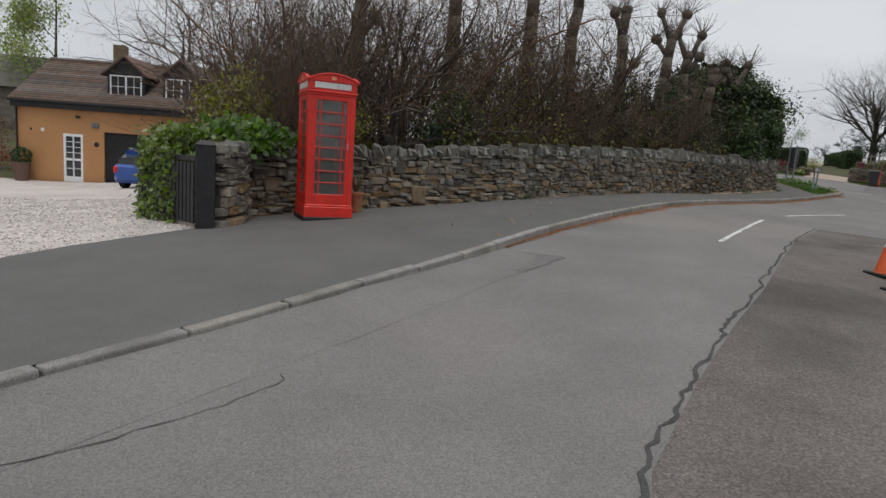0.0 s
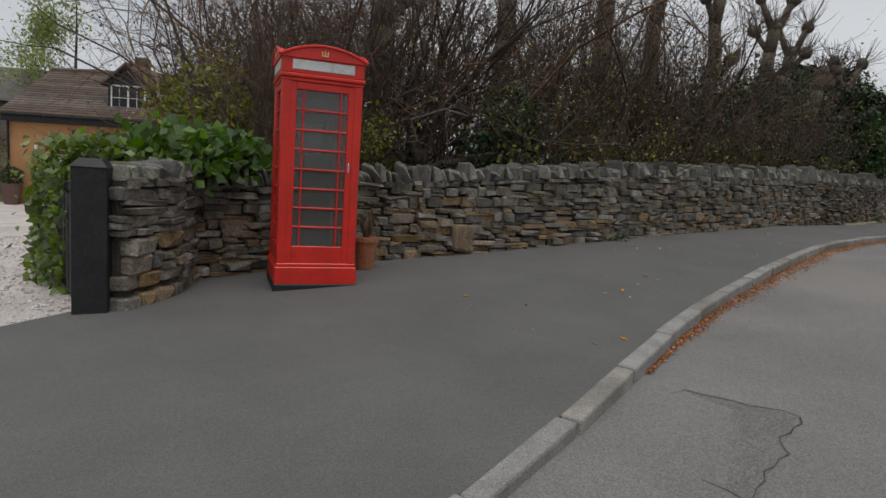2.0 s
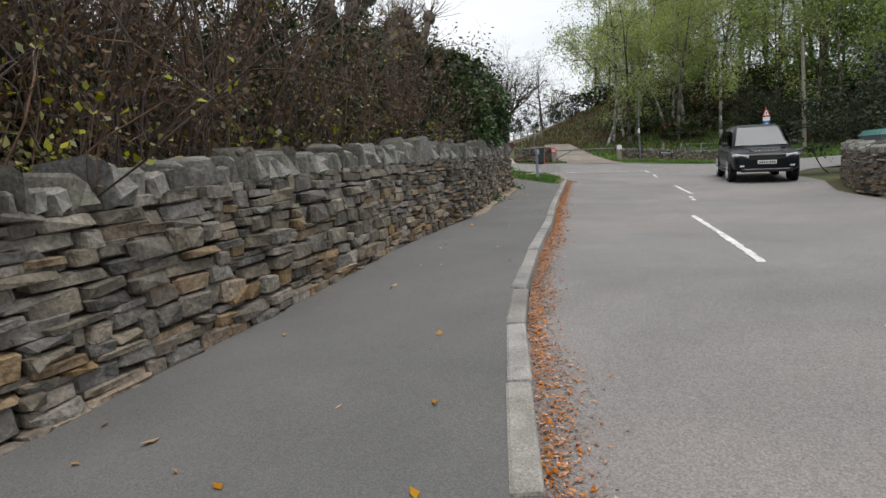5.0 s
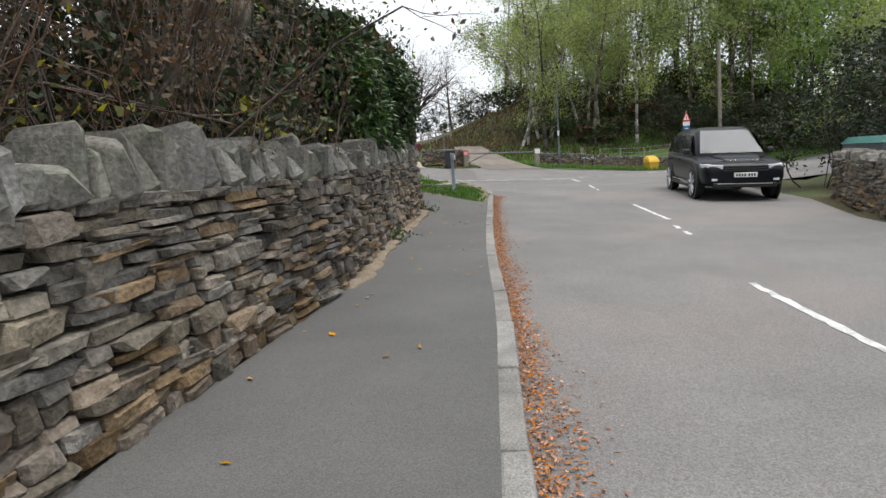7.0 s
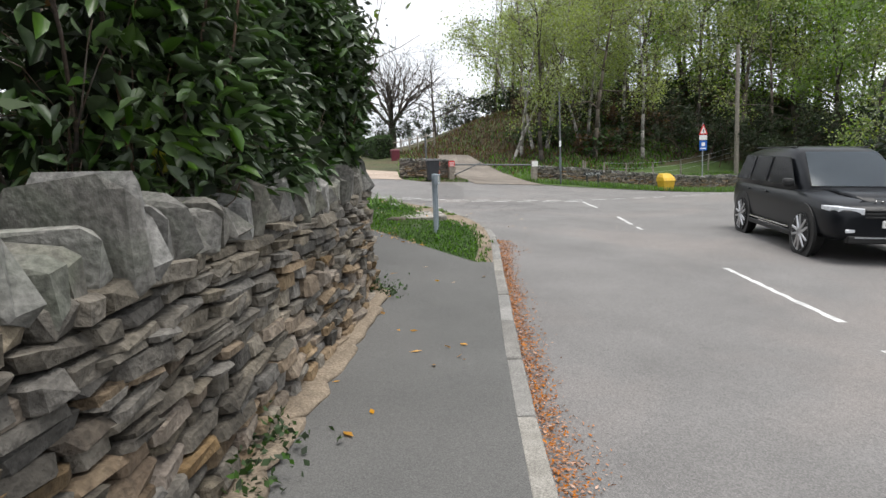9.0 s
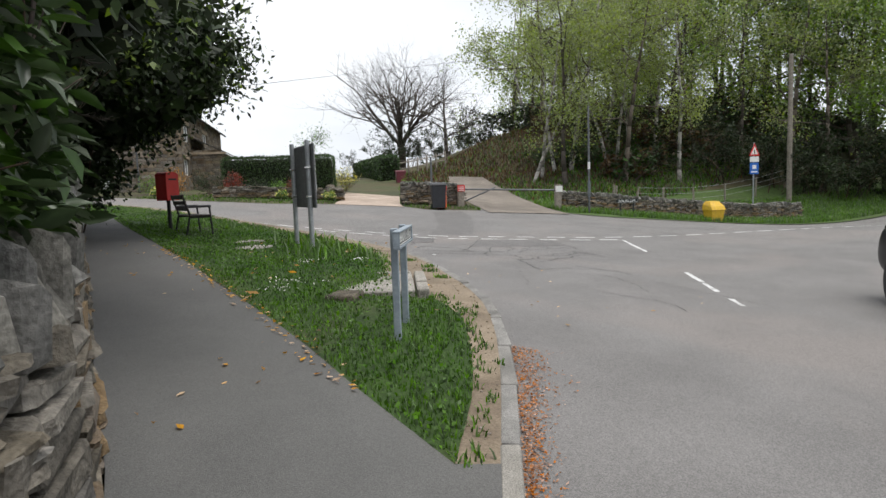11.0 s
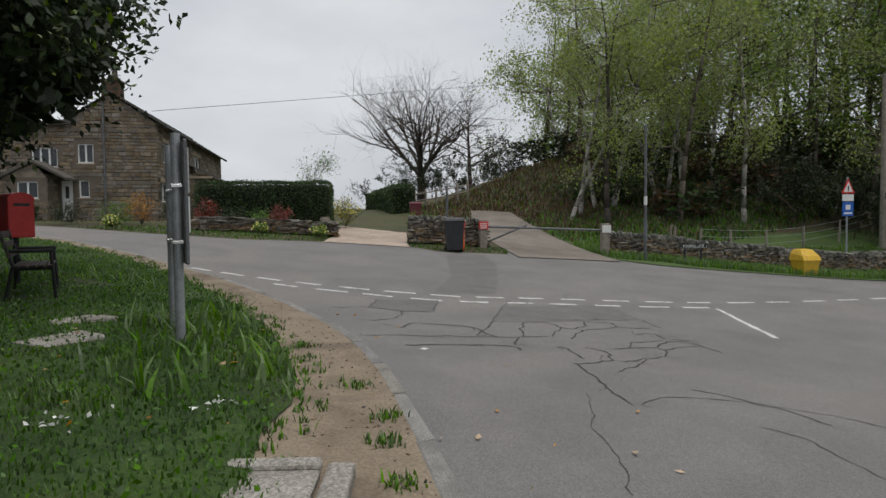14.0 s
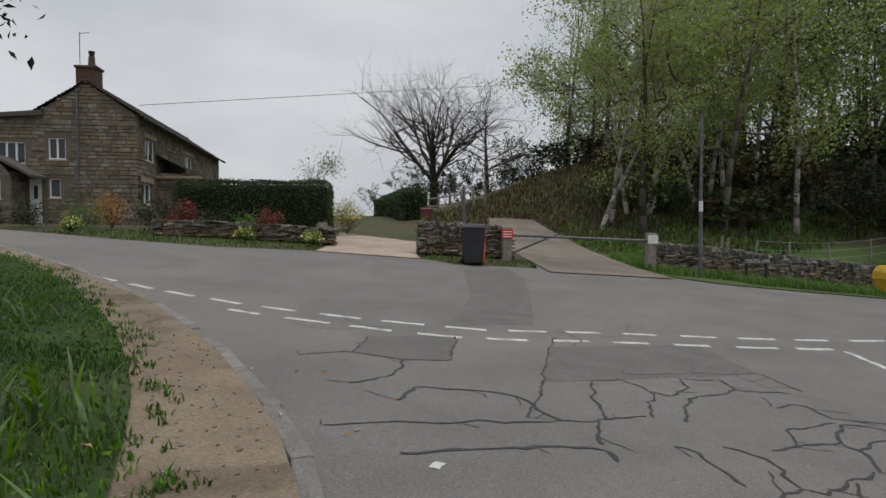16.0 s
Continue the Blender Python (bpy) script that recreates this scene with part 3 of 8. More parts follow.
# kerb
kerb = thing("kerb", pose(0, 0, 0), "weathered grey concrete kerb along the footway", "kerb", kind="structure")
km = []
for v in range(4):
    bm = cuboid(-0.455, 0.455, 0.0, 0.125, -0.14, 0.0, 0.018, 2)
    for vv in bm.verts:
        vv.co += Vector((0.006, 0.006, 0.005)) * (noise.noise(vv.co * 5 + Vector((v * 9, 0, 0))))
    km.append(mesh_of("kerb_stone", bm, KERB))
rk = random.Random(4)
for i, (p, u) in enumerate(along([q for q in KERB_LINE if -1 < q[1] < 48], 0.93)):
    high = 0.105 if p.y < 24 else max(0.092, 0.105 - (p.y - 24) * 0.008)
    ob = new("kerb_stone", km[i % 4])
    q = p + u * 0.9
    tilt = math.atan2(road_z(q.x, q.y) - road_z(p.x, p.y), 0.9)
    ob.matrix_basis = Matrix.Translation((p.x, p.y, road_z(p.x, p.y) + high + rk.uniform(-0.006, 0.006))) @ Matrix.Rotation(math.atan2(u.y, u.x) + rk.uniform(-0.012, 0.012), 4, "Z") @ Matrix.Rotation(-tilt, 4, "Y")
    ob.parent = kerb


# asphalt built up against the kerb where the lane has been resurfaced
bm = bmesh.new()
prev = None
for p, u in along([q for q in KERB_LINE if -3 < q[1] < 9.5], 0.3):
    n, up = Vector((u.y, -u.x)), 0.055 * max(0.0, min(1.0, (8.2 - p.y) / 2.5))
    cur = []
    for d, k in ((-0.01, 1.0), (0.12, 0.8), (0.35, 0.4), (0.8, 0.0)):
        v = p + n * (d + 0.03 * noise.noise(Vector((p.x * 3, p.y * 3, d))))
        cur.append(bm.verts.new((v.x, v.y, road_z(v.x, v.y) + 0.001 + up * k + (0.008 * k * noise.noise(Vector((p.x * 5, p.y * 5, 4.0))) if up else 0))))
    if prev:
        for j in range(3):
            bm.faces.new((prev[j], prev[j + 1], cur[j + 1], cur[j]))
    prev = cur
bmesh.ops.recalc_face_normals(bm, faces=bm.faces)
tagged(part("gutter_asphalt", bm, ASPHALT, smooth=True), "worn asphalt built up along the kerb", "road edge", kind="structure")

# painted marks and cracks on the road
def stripe(name, p, q, width, material, lift=0.004, parent=None, worn=0.0, seed=0):
    """A painted dash with uneven edges, laid on the road."""
    p, q = Vector(p), Vector(q)
    u = (q - p).normalized()
    n = Vector((-u.y, u.x))
    k = max(2, int((q - p).length / 0.12))
    rr = random.Random(seed)
    bm = bmesh.new()
    rows = []
    for i in range(k + 1):
        c = p + (q - p) * i / k
        a, b = c + n * (width / 2 - rr.uniform(0, worn)), c - n * (width / 2 - rr.uniform(0, worn))
        rows.append([bm.verts.new((v.x, v.y, road_z(v.x, v.y) + lift)) for v in (a, b)])
    for (a, b), (c, d) in zip(rows, rows[1:]):
        bm.faces.new((a, b, d, c))
    bmesh.ops.recalc_face_normals(bm, faces=bm.faces)
    return part(name, bm, material, parent)


centre = thing("centre_line", pose(0, 0, 0), "worn white dashes painted along the lane's middle", "road marking", kind="structure")
for i, (p, q) in enumerate((((4.35, 9.25), (6.82, 12.6)), ((8.22, 14.15), (11.9, 17.42)), ((14.95, 19.49), (15.28, 19.76)), ((15.5, 19.94), (15.85, 20.21)), ((16.6, 20.71), (18.5, 22.58)), ((21.35, 25.4), (21.7, 25.7)), ((22.08, 26.05), (22.7, 26.55)), ((22.78, 26.62), (23.62, 27.3)), ((26.3, 29.6), (28.35, 31.5)))):
    stripe("dash", p, q, 0.11, PAINT, parent=centre, worn=0.03, seed=i)
stripe("paint_scrap", (20.9, 31.03), (20.98, 31.09), 0.09, PAINT, parent=centre, worn=0.03, seed=3)
give = thing("give_way_line", pose(0, 0, 0), "double row of white give-way dashes across the junction", "road marking", kind="structure")
T_OUT = rounded([(20.6, 39.9), (21.22, 38.36), (22.01, 36.95), (23.01, 35.77), (23.75, 35.12), (24.44, 34.55), (26.18, 33.84), (27.68, 32.87), (29.11, 31.89), (31, 30.8), (36, 28.5), (42, 26.2)])
T_IN = rounded([(21.65, 36.61), (22.05, 36.0), (22.56, 35.45), (23.21, 34.67), (23.98, 34.08), (25.64, 33.41), (27.2, 32.41), (28.5, 31.55)])
rr_dash = random.Random(21)
for line in (T_OUT, T_IN):
    for i, (p, u) in enumerate(along(line, 0.88)):
        stripe("dash", p, p + u * rr_dash.uniform(0.5, 0.62), 0.14, PAINT, parent=give, worn=0.025, seed=i + 40)


def crack_line(bm, pts, width, seed, lift=0.005):
    """A wandering crack with a ragged width."""
    rr = random.Random(seed)
    prev = None
    for p, u in along(pts, 0.09):
        n = Vector((-u.y, u.x))
        c = p + n * (0.06 * noise.noise(Vector((p.x * 2.6, p.y * 2.6, seed))) + rr.gauss(0, 0.011))
        wd = width * rr.uniform(0.35, 1.0)
        cur = [bm.verts.new((v.x, v.y, road_z(v.x, v.y) + lift)) for v in (c + n * wd, c - n * wd)]
        if prev:
            bm.faces.new((prev[0], prev[1], cur[1], cur[0]))
        prev = cur


cracks = bmesh.new()
for i, (pts, wd) in enumerate((
        ([(0.55, 1.6), (0.87, 2.56), (1.57, 3.68), (2.4, 4.9), (3.34, 6.2), (4.5, 7.9), (5.76, 9.7), (7.4, 11.7)], 0.026),
        ([(-2.2, 2.3), (-1.6, 2.7), (-1.0, 3.4), (-1.05, 3.6)], 0.009),
        ([(0.39, 7.31), (0.9, 6.64), (1.57, 7.59), (1.04, 7.92), (0.39, 7.31)], 0.007))):
    crack_line(cracks, pts, wd * 0.7, i)
# branching cracks across the junction, far ones first
CRACKS_FAR = (
    [(21.42, 33.88), (21.79, 33.9), (21.99, 33.86), (22.25, 33.54), (22.31, 33.39), (21.79, 32.84), (21.34, 32.76)],
    [(21.99, 33.86), (22.62, 34.57)],
    [(22.31, 33.39), (22.77, 33.25), (23.14, 33.61), (23.74, 34.35)],
    [(21.46, 32.21), (21.87, 32.51), (22.26, 32.25), (22.49, 31.94), (22.33, 31.55), (22.34, 31.29)],
    [(22.12, 31.52), (22.43, 31.69), (23.1, 32.26), (24.25, 33.22), (25.17, 33.91)],
    [(24.23, 32.13), (24.83, 31.92), (25.81, 31.52), (25.31, 30.88)])
CRACKS_MID = (
    [(20.68, 31.92), (21.04, 31.8), (21.54, 31.63), (22.0, 31.43), (22.58, 31.24), (23.11, 31.13)],
    [(23.11, 31.13), (23.84, 31.61), (24.0, 32.03), (23.6, 32.1), (23.15, 31.72), (22.7, 31.22)],
    [(20.86, 31.31), (21.21, 31.22), (21.61, 31.03), (22.08, 30.88), (22.14, 30.77), (21.97, 30.54)],
    [(23.84, 31.61), (23.86, 31.42), (24.37, 31.55), (24.64, 31.8), (25.02, 31.59), (24.78, 31.25), (25.18, 30.94)],
    [(23.27, 30.9), (23.95, 31.31), (24.78, 31.25)],
    [(22.58, 31.24), (22.3, 31.0), (22.08, 30.88)])
CRACKS_NEAR = (
    [(22.61, 30.63), (22.68, 30.52), (22.36, 30.08), (22.42, 29.99)],
    [(22.97, 30.47), (22.97, 30.16), (22.74, 29.91), (22.69, 29.8), (23.09, 29.75), (23.31, 29.71), (23.48, 29.7)],
    [(23.48, 29.7), (23.83, 29.93), (23.93, 30.11), (23.45, 30.22), (23.18, 30.27)],
    [(22.05, 29.92), (22.32, 29.85), (22.76, 29.88)],
    [(22.05, 29.92), (21.88, 29.65), (21.82, 29.45), (21.67, 29.31), (21.3, 28.7)],
    [(23.09, 29.75), (22.7, 29.56), (22.16, 29.51)],
    [(23.93, 30.11), (24.48, 30.29), (24.64, 30.1), (24.69, 29.88), (24.45, 29.54), (24.38, 29.41)],
    [(23.45, 30.22), (23.91, 30.44), (24.48, 30.29)],
    [(23.83, 29.93), (24.25, 29.96), (24.69, 29.88)],
    [(24.48, 30.78), (24.81, 30.71), (24.59, 30.39), (24.94, 30.07)])
rr = random.Random(90)
for group, wd in ((CRACKS_FAR, 0.019), (CRACKS_MID, 0.02), (CRACKS_NEAR, 0.017)):
    for i, pts in enumerate(group):
        crack_line(cracks, pts, wd * rr.uniform(0.8, 1.25), 300 + i)
        for p, u in along(pts, 0.45):
            if rr.random() < 0.5:
                a = math.atan2(u.y, u.x) + rr.choice((-1, 1)) * rr.uniform(0.6, 1.5)
                d = rr.uniform(0.12, 0.4)
                crack_line(cracks, [(p.x, p.y), (p.x + math.cos(a) * d, p.y + math.sin(a) * d)], 0.006, 400 + i)
# fine cracks elsewhere in the carriageway
for k in range(14):
    x, y = rr.choice(((21, 28), (24, 33), (27, 34), (22, 35), (23.5, 36)))
    x, y, a = x + rr.uniform(-1.5, 1.5), y + rr.uniform(-1.5, 1.5), rr.uniform(0, 6.28)
    pts = [(x, y)]
    for _ in range(rr.randrange(3, 7)):
        a += rr.gauss(0, 0.45)
        x, y = x + math.cos(a) * 0.4, y + math.sin(a) * 0.4
        pts.append((x, y))
    if all(inside(u_, v_, ROAD) for u_, v_ in pts):
        crack_line(cracks, pts, rr.choice((0.005, 0.008, 0.012)), 200 + k)
cr = part("road_cracks", cracks, CRACK)
tagged(cr, "dark branching cracks in the worn asphalt", "cracks", kind="stuff")
for i, (o, lab) in enumerate((([(0.39, 7.31), (0.9, 6.64), (1.57, 7.59), (1.04, 7.92)], "square darker asphalt patch beside the kerb"),
               ([(24.11, 34.95), (26.32, 37.01), (28.4, 39.7), (29.9, 39.7), (28.98, 38.21), (27.2, 36.3), (25.49, 34.63)], "long darker reinstated strip across the junction"),
               ([(24.51, 33.46), (26.75, 32.79), (25.81, 31.52), (23.1, 32.26)], "square darker reinstated patch beside the cracks"),
               ([(21.99, 33.86), (22.62, 34.57), (23.74, 34.35), (23.14, 33.61), (22.77, 33.25), (22.31, 33.39)], "small darker asphalt patch with cracked edges"),
               ([(0.0, 0.0), (0.6, 1.6), (0.92, 2.56), (1.62, 3.68), (2.45, 4.9), (3.4, 6.2), (4.55, 7.9), (5.8, 9.7), (7.4, 11.6), (8.6, 10.6), (7.4, 8.2), (5.4, 5.0), (3.2, 1.4), (1.6, -1.6), (-0.4, -1.6)], "darker asphalt strip along the lane's edge"))):
    tagged(draped("asphalt_patch", o, 0.003 if i != 3 else 0.0035, WORN_EDGE if i == 4 else ASPHALT_DARK, 0.8), lab, "road patch", kind="structure")


# ---- telephone box ----
def telephone_box():
    k = thing("telephone_box", pose(-2.07, 10.6, road_z(-1.9, 10.4) + 0.10, 0, 0, 23) @ Matrix.Diagonal((0.92, 0.92, 1.06, 1)), "red cast-iron telephone box with many small panes", "telephone box")
    part("plinth", cuboid(-0.46, 0.46, -0.46, 0.46, -0.05, 0.035, 0.01), BLACK, k, "black painted plinth")
    for name, steps in (("base", ((0.03, 0.20, 0.452), (0.20, 0.235, 0.438))), ("cornice", ((1.93, 1.965, 0.44), (1.965, 2.0, 0.455)))):
        bm = bmesh.new()
        for z0, z1, r in steps:
            box(bm, -r, r, -r, r, z0, z1, 0.008)
        part(name, bm, RED, k)
    for sx in (-1, 1):
        for sy in (-1, 1):
            bm = cuboid(min(sx * 0.435, sx * 0.33), max(sx * 0.435, sx * 0.33), min(sy * 0.435, sy * 0.33), max(sy * 0.435, sy * 0.33), 0.22, 1.95, 0.02, 2)
            part("corner_post", bm, RED, k)
    # head with the sign openings
    bm = bmesh.new()
    box(bm, -0.44, 0.44, -0.44, 0.44, 2.0, 2.16, 0.01)
    part("head", bm, RED, k)
    # four curved pediments under a shallow dome
    arc = [(-0.455 + 0.91 * i / 14, 2.155 + 0.105 * math.sin(math.pi * i / 14) ** 0.8) for i in range(15)]
    for r in range(4):
        bm = prism([(0.455, 2.14), (-0.455, 2.14)] + arc, 0.05, offset=-0.462)
        ob = part("pediment", bm, RED, k)
        ob.matrix_basis = pose(0, 0, 0, 0, 0, 90 * r)
        rim = bmesh.new()
        for (a, b), (c, d) in zip(arc, arc[1:]):
            tube(rim, (a, -0.467, b), (c, -0.467, d), 0.014, sides=6)
        ob = part("pediment_rim", rim, RED, k)
        ob.matrix_basis = pose(0, 0, 0, 0, 0, 90 * r)
    bm = bmesh.new()
    n = 12
    grid = [[bm.verts.new((-0.44 + 0.88 * i / n, -0.44 + 0.88 * j / n, 2.15 + 0.12 * math.sin(math.pi * max(i, 0.01) / n) ** 0.7 * (0.25 + 0.75 * math.sin(math.pi * j / n)) if 0 < i < n else 2.15)) for j in range(n + 1)] for i in range(n + 1)]
    for i in range(n):
        for j in range(n):
            bm.faces.new((grid[i][j], grid[i + 1][j], grid[i + 1][j + 1], grid[i][j + 1]))
    part("roof", bm, RED, k, smooth=True)
    pane_wide = mesh_of("pane", cuboid(-0.19, 0.19, -0.003, 0.003, -0.09, 0.09), K_GLASS)
    pane_slim = mesh_of("pane", cuboid(-0.035, 0.035, -0.003, 0.003, -0.09, 0.09), K_GLASS)
    for r in range(4):
        turn = pose(0, 0, 0, 0, 0, 90 * r)
        door = new("door" if r == 0 else "side")
        door.parent = k
        door.matrix_basis = turn
        frame_bm = bmesh.new()
        for x0, x1, z0, z1 in ((-0.34, -0.275, 0.23, 1.93), (0.275, 0.34, 0.23, 1.93), (-0.276, 0.276, 0.23, 0.40), (-0.276, 0.276, 1.86, 1.93)):
            box(frame_bm, x0, x1, -0.425, -0.385, z0, z1, 0.006)
        part("frame", frame_bm, RED, door)
        bars = bmesh.new()
        for i in range(1, 8):
            box(bars, -0.276, 0.276, -0.423, -0.39, 0.40 + 1.46 * i / 8 - 0.009, 0.40 + 1.46 * i / 8 + 0.009, 0.004)
        for x in (-0.2, 0.2):
            box(bars, x - 0.009, x + 0.009, -0.424, -0.391, 0.40, 1.86, 0.004)
        part("glazing_bars", bars, RED, door)
        for i in range(8):
            for x, me in ((0, pane_wide), (-0.238, pane_slim), (0.238, pane_slim)):
                ob = new("pane", me)
                ob.parent = door
                ob.matrix_basis = pose(x, -0.402, 0.40 + 1.46 * (i + 0.5) / 8)
        sg = part("sign_panel", cuboid(-0.33, 0.33, -0.449, -0.43, 2.035, 2.125, 0.004), OPAL, k, "grimy opal glass sign panel")
        sg.matrix_basis = turn
        # gilt crown: a band, three lobes and a knob
        cr = bmesh.new()
        box(cr, -0.035, 0.035, -0.475, -0.458, 2.17, 2.182)
        for x in (-0.03, 0.0, 0.03):
            bmesh.ops.create_icosphere(cr, subdivisions=1, radius=0.014, matrix=pose(x, -0.468, 2.2) @ Matrix.Diagonal((0.8, 0.6, 1.2, 1)))
        bmesh.ops.create_icosphere(cr, subdivisions=1, radius=0.007, matrix=pose(0, -0.468, 2.222))
        ob = part("crown", cr, GOLD, k, "small gilt crown emblem")
        ob.matrix_basis = turn
        if r == 0:
            bm = bmesh.new()
            box(bm, 0.295, 0.315, -0.45, -0.425, 1.12, 1.21, 0.004)
            tube(bm, (0.305, -0.465, 1.13), (0.305, -0.465, 1.2), 0.009, sides=8)
            part("door_handle", bm, CHROME, door, "bright metal cup handle")
    # backboard inside, which darkens the lower panes
    part("backboard", cuboid(-0.26, 0.26, 0.28, 0.31, 0.25, 1.25, 0.005), BLACK, k)
    part("notice", cuboid(-0.15, 0.12, 0.275, 0.279, 1.28, 1.6), CURTAIN, k)
    return k


telephone_box()


# ---- gate, posts and pots at the drive ----
g = thing("gate_post", pose(-3.6, 9.2, road_z(-3.7, 9.2) + 0.02, 0, 0, 18), "stout black painted timber gate post", "gate post")
bm = cuboid(-0.14, 0.14, -0.13, 0.13, -0.1, 1.34, 0.015, 2)
part("shaft", bm, BLACK, g)
bm = bmesh.new()
bmesh.ops.create_cone(bm, cap_ends=True, segments=4, radius1=0.20, radius2=0.12, depth=0.07, matrix=pose(0, 0, 1.37, 0, 0, 45))
part("cap", bm, BLACK, g)
gate = thing("gate", pose(-3.73, 9.42, road_z(-4, 9.6) + 0.06, 0, 0, 137), "black timber field gate standing open against ivy", "gate")
for i, z in enumerate((0.12, 0.32, 0.54, 0.78, 1.08)):
    part("rail", cuboid(0.06, 2.35, -0.025, 0.025, z - 0.045, z + 0.045, 0.008), BLACK, gate)
for x in (0.1, 2.3):
    part("stile", cuboid(x - 0.06, x + 0.06, -0.035, 0.035, 0.02, 1.2, 0.01), BLACK, gate)
part("brace", bar((0.15, 0, 0.12), (2.1, 0, 1.05), 0.035, sides=6), BLACK, gate)
part("brace", bar((1.2, 0, 0.12), (2.2, 0, 1.05), 0.035, sides=6), BLACK, gate)
for i in range(16):
    part("pale", cuboid(0.2 + i * 0.13, 0.3 + i * 0.13, 0.028, 0.045, 0.06, 1.02, 0.004), BLACK, gate)
sg = part("name_plate", cuboid(1.35, 1.8, -0.05, -0.035, 1.0, 1.1), BLACK, gate, "small black name board with pale letters")
for i in range(9):
    if i != 5:
        part("letter_bar", cuboid(1.39 + i * 0.042, 1.42 + i * 0.042, -0.054, -0.05, 1.03, 1.07), SIGN_WHITE, sg)

pot = thing("plant_pot", pose(-1.6, 11.35, road_z(-1.6, 11.4) + 0.10), "terracotta pot with dry strappy plant beside the kiosk", "plant pot")
bm = bar((0, 0, 0), (0, 0, 0.36), 0.10, 0.14, 18)
tube(bm, (0, 0, 0.33), (0, 0, 0.38), 0.155, 0.155, 18)
part("pot", bm, TERRACOTTA, pot)
rr = random.Random(8)
bm = bmesh.new()
for i in range(60):
    a, l = rr.uniform(0, 6.28), rr.uniform(0.15, 0.32)
    p, q, e = Vector((0.03 * math.cos(a), 0.03 * math.sin(a), 0.36)), Vector((l * 0.45 * math.cos(a), l * 0.45 * math.sin(a), 0.38 + l * 0.9)), Vector((l * 0.8 * math.cos(a), l * 0.8 * math.sin(a), 0.36 + l * 0.5))
    s = Vector((-math.sin(a), math.cos(a), 0)) * 0.007
    v = [bm.verts.new(c) for c in (p - s, p + s, q + s, q - s, e)]
    bm.faces.new(v[:4])
    bm.faces.new((v[3], v[2], v[4]))
part("leaves", bm, LEAF_BROWN, pot)


# ---- houses ----
def window(parent, x0, x1, z0, z1, y, cols=2, rows=1, label="white casement window", sill=True, lights=2):
    """A casement window set in a wall whose face looks along -y."""
    wdw = new("window")
    wdw.parent = parent
    wdw["label"] = label
    bm = bmesh.new()
    f = 0.055
    for a, b, c, d in ((x0, x0 + f, z0, z1), (x1 - f, x1, z0, z1), (x0 + f, x1 - f, z0, z0 + f), (x0 + f, x1 - f, z1 - f, z1)):
        box(bm, a, b, y - 0.015, y + 0.06, c, d, 0.006)
    for i in range(1, lights):
        xm = x0 + (x1 - x0) * i / lights
        box(bm, xm - 0.035, xm + 0.035, y - 0.012, y + 0.06, z0 + f, z1 - f, 0.005)
    n = cols * lights
    for i in range(1, n):
        if i % cols:
            xm = x0 + (x1 - x0) * i / n
            box(bm, xm - 0.011, xm + 0.011, y - 0.004, y + 0.04, z0 + f, z1 - f)
    for j in range(1, rows):
        zm = z0 + (z1 - z0) * j / rows
        box(bm, x0 + f, x1 - f, y - 0.004, y + 0.04, zm - 0.011, zm + 0.011)
    part("window_frame", bm, WHITE, wdw)
    for i in range(lights):
        a, b = x0 + (x1 - x0) * i / lights, x0 + (x1 - x0) * (i + 1) / lights
        part("pane", cuboid(a + 0.03, b - 0.03, y + 0.03, y + 0.036, z0 + 0.04, z1 - 0.04), GLASS, wdw)
    if sill:
        part("window_sill", cuboid(x0 - 0.06, x1 + 0.06, y - 0.09, y + 0.05, z0 - 0.06, z0 - 0.005, 0.01), WHITE if sill == 1 else LINTEL, wdw)
    return wdw


def pierced_wall(x0, x1, z0, z1, y0, y1, holes):
    """A wall with openings through it, as blocks round each opening."""
    xs = sorted({x0, x1, *[h[0] for h in holes], *[h[1] for h in holes]})
    zs = sorted({z0, z1, *[h[2] for h in holes], *[h[3] for h in holes]})
    bm = bmesh.new()
    for a, b in zip(xs, xs[1:]):
        for c, d in zip(zs, zs[1:]):
            if not any(h[0] <= (a + b) / 2 <= h[1] and h[2] <= (c + d) / 2 <= h[3] for h in holes):
                box(bm, a, b, y0, y1, c, d)
    bmesh.ops.remove_doubles(bm, verts=bm.verts, dist=0.001)
    return bm


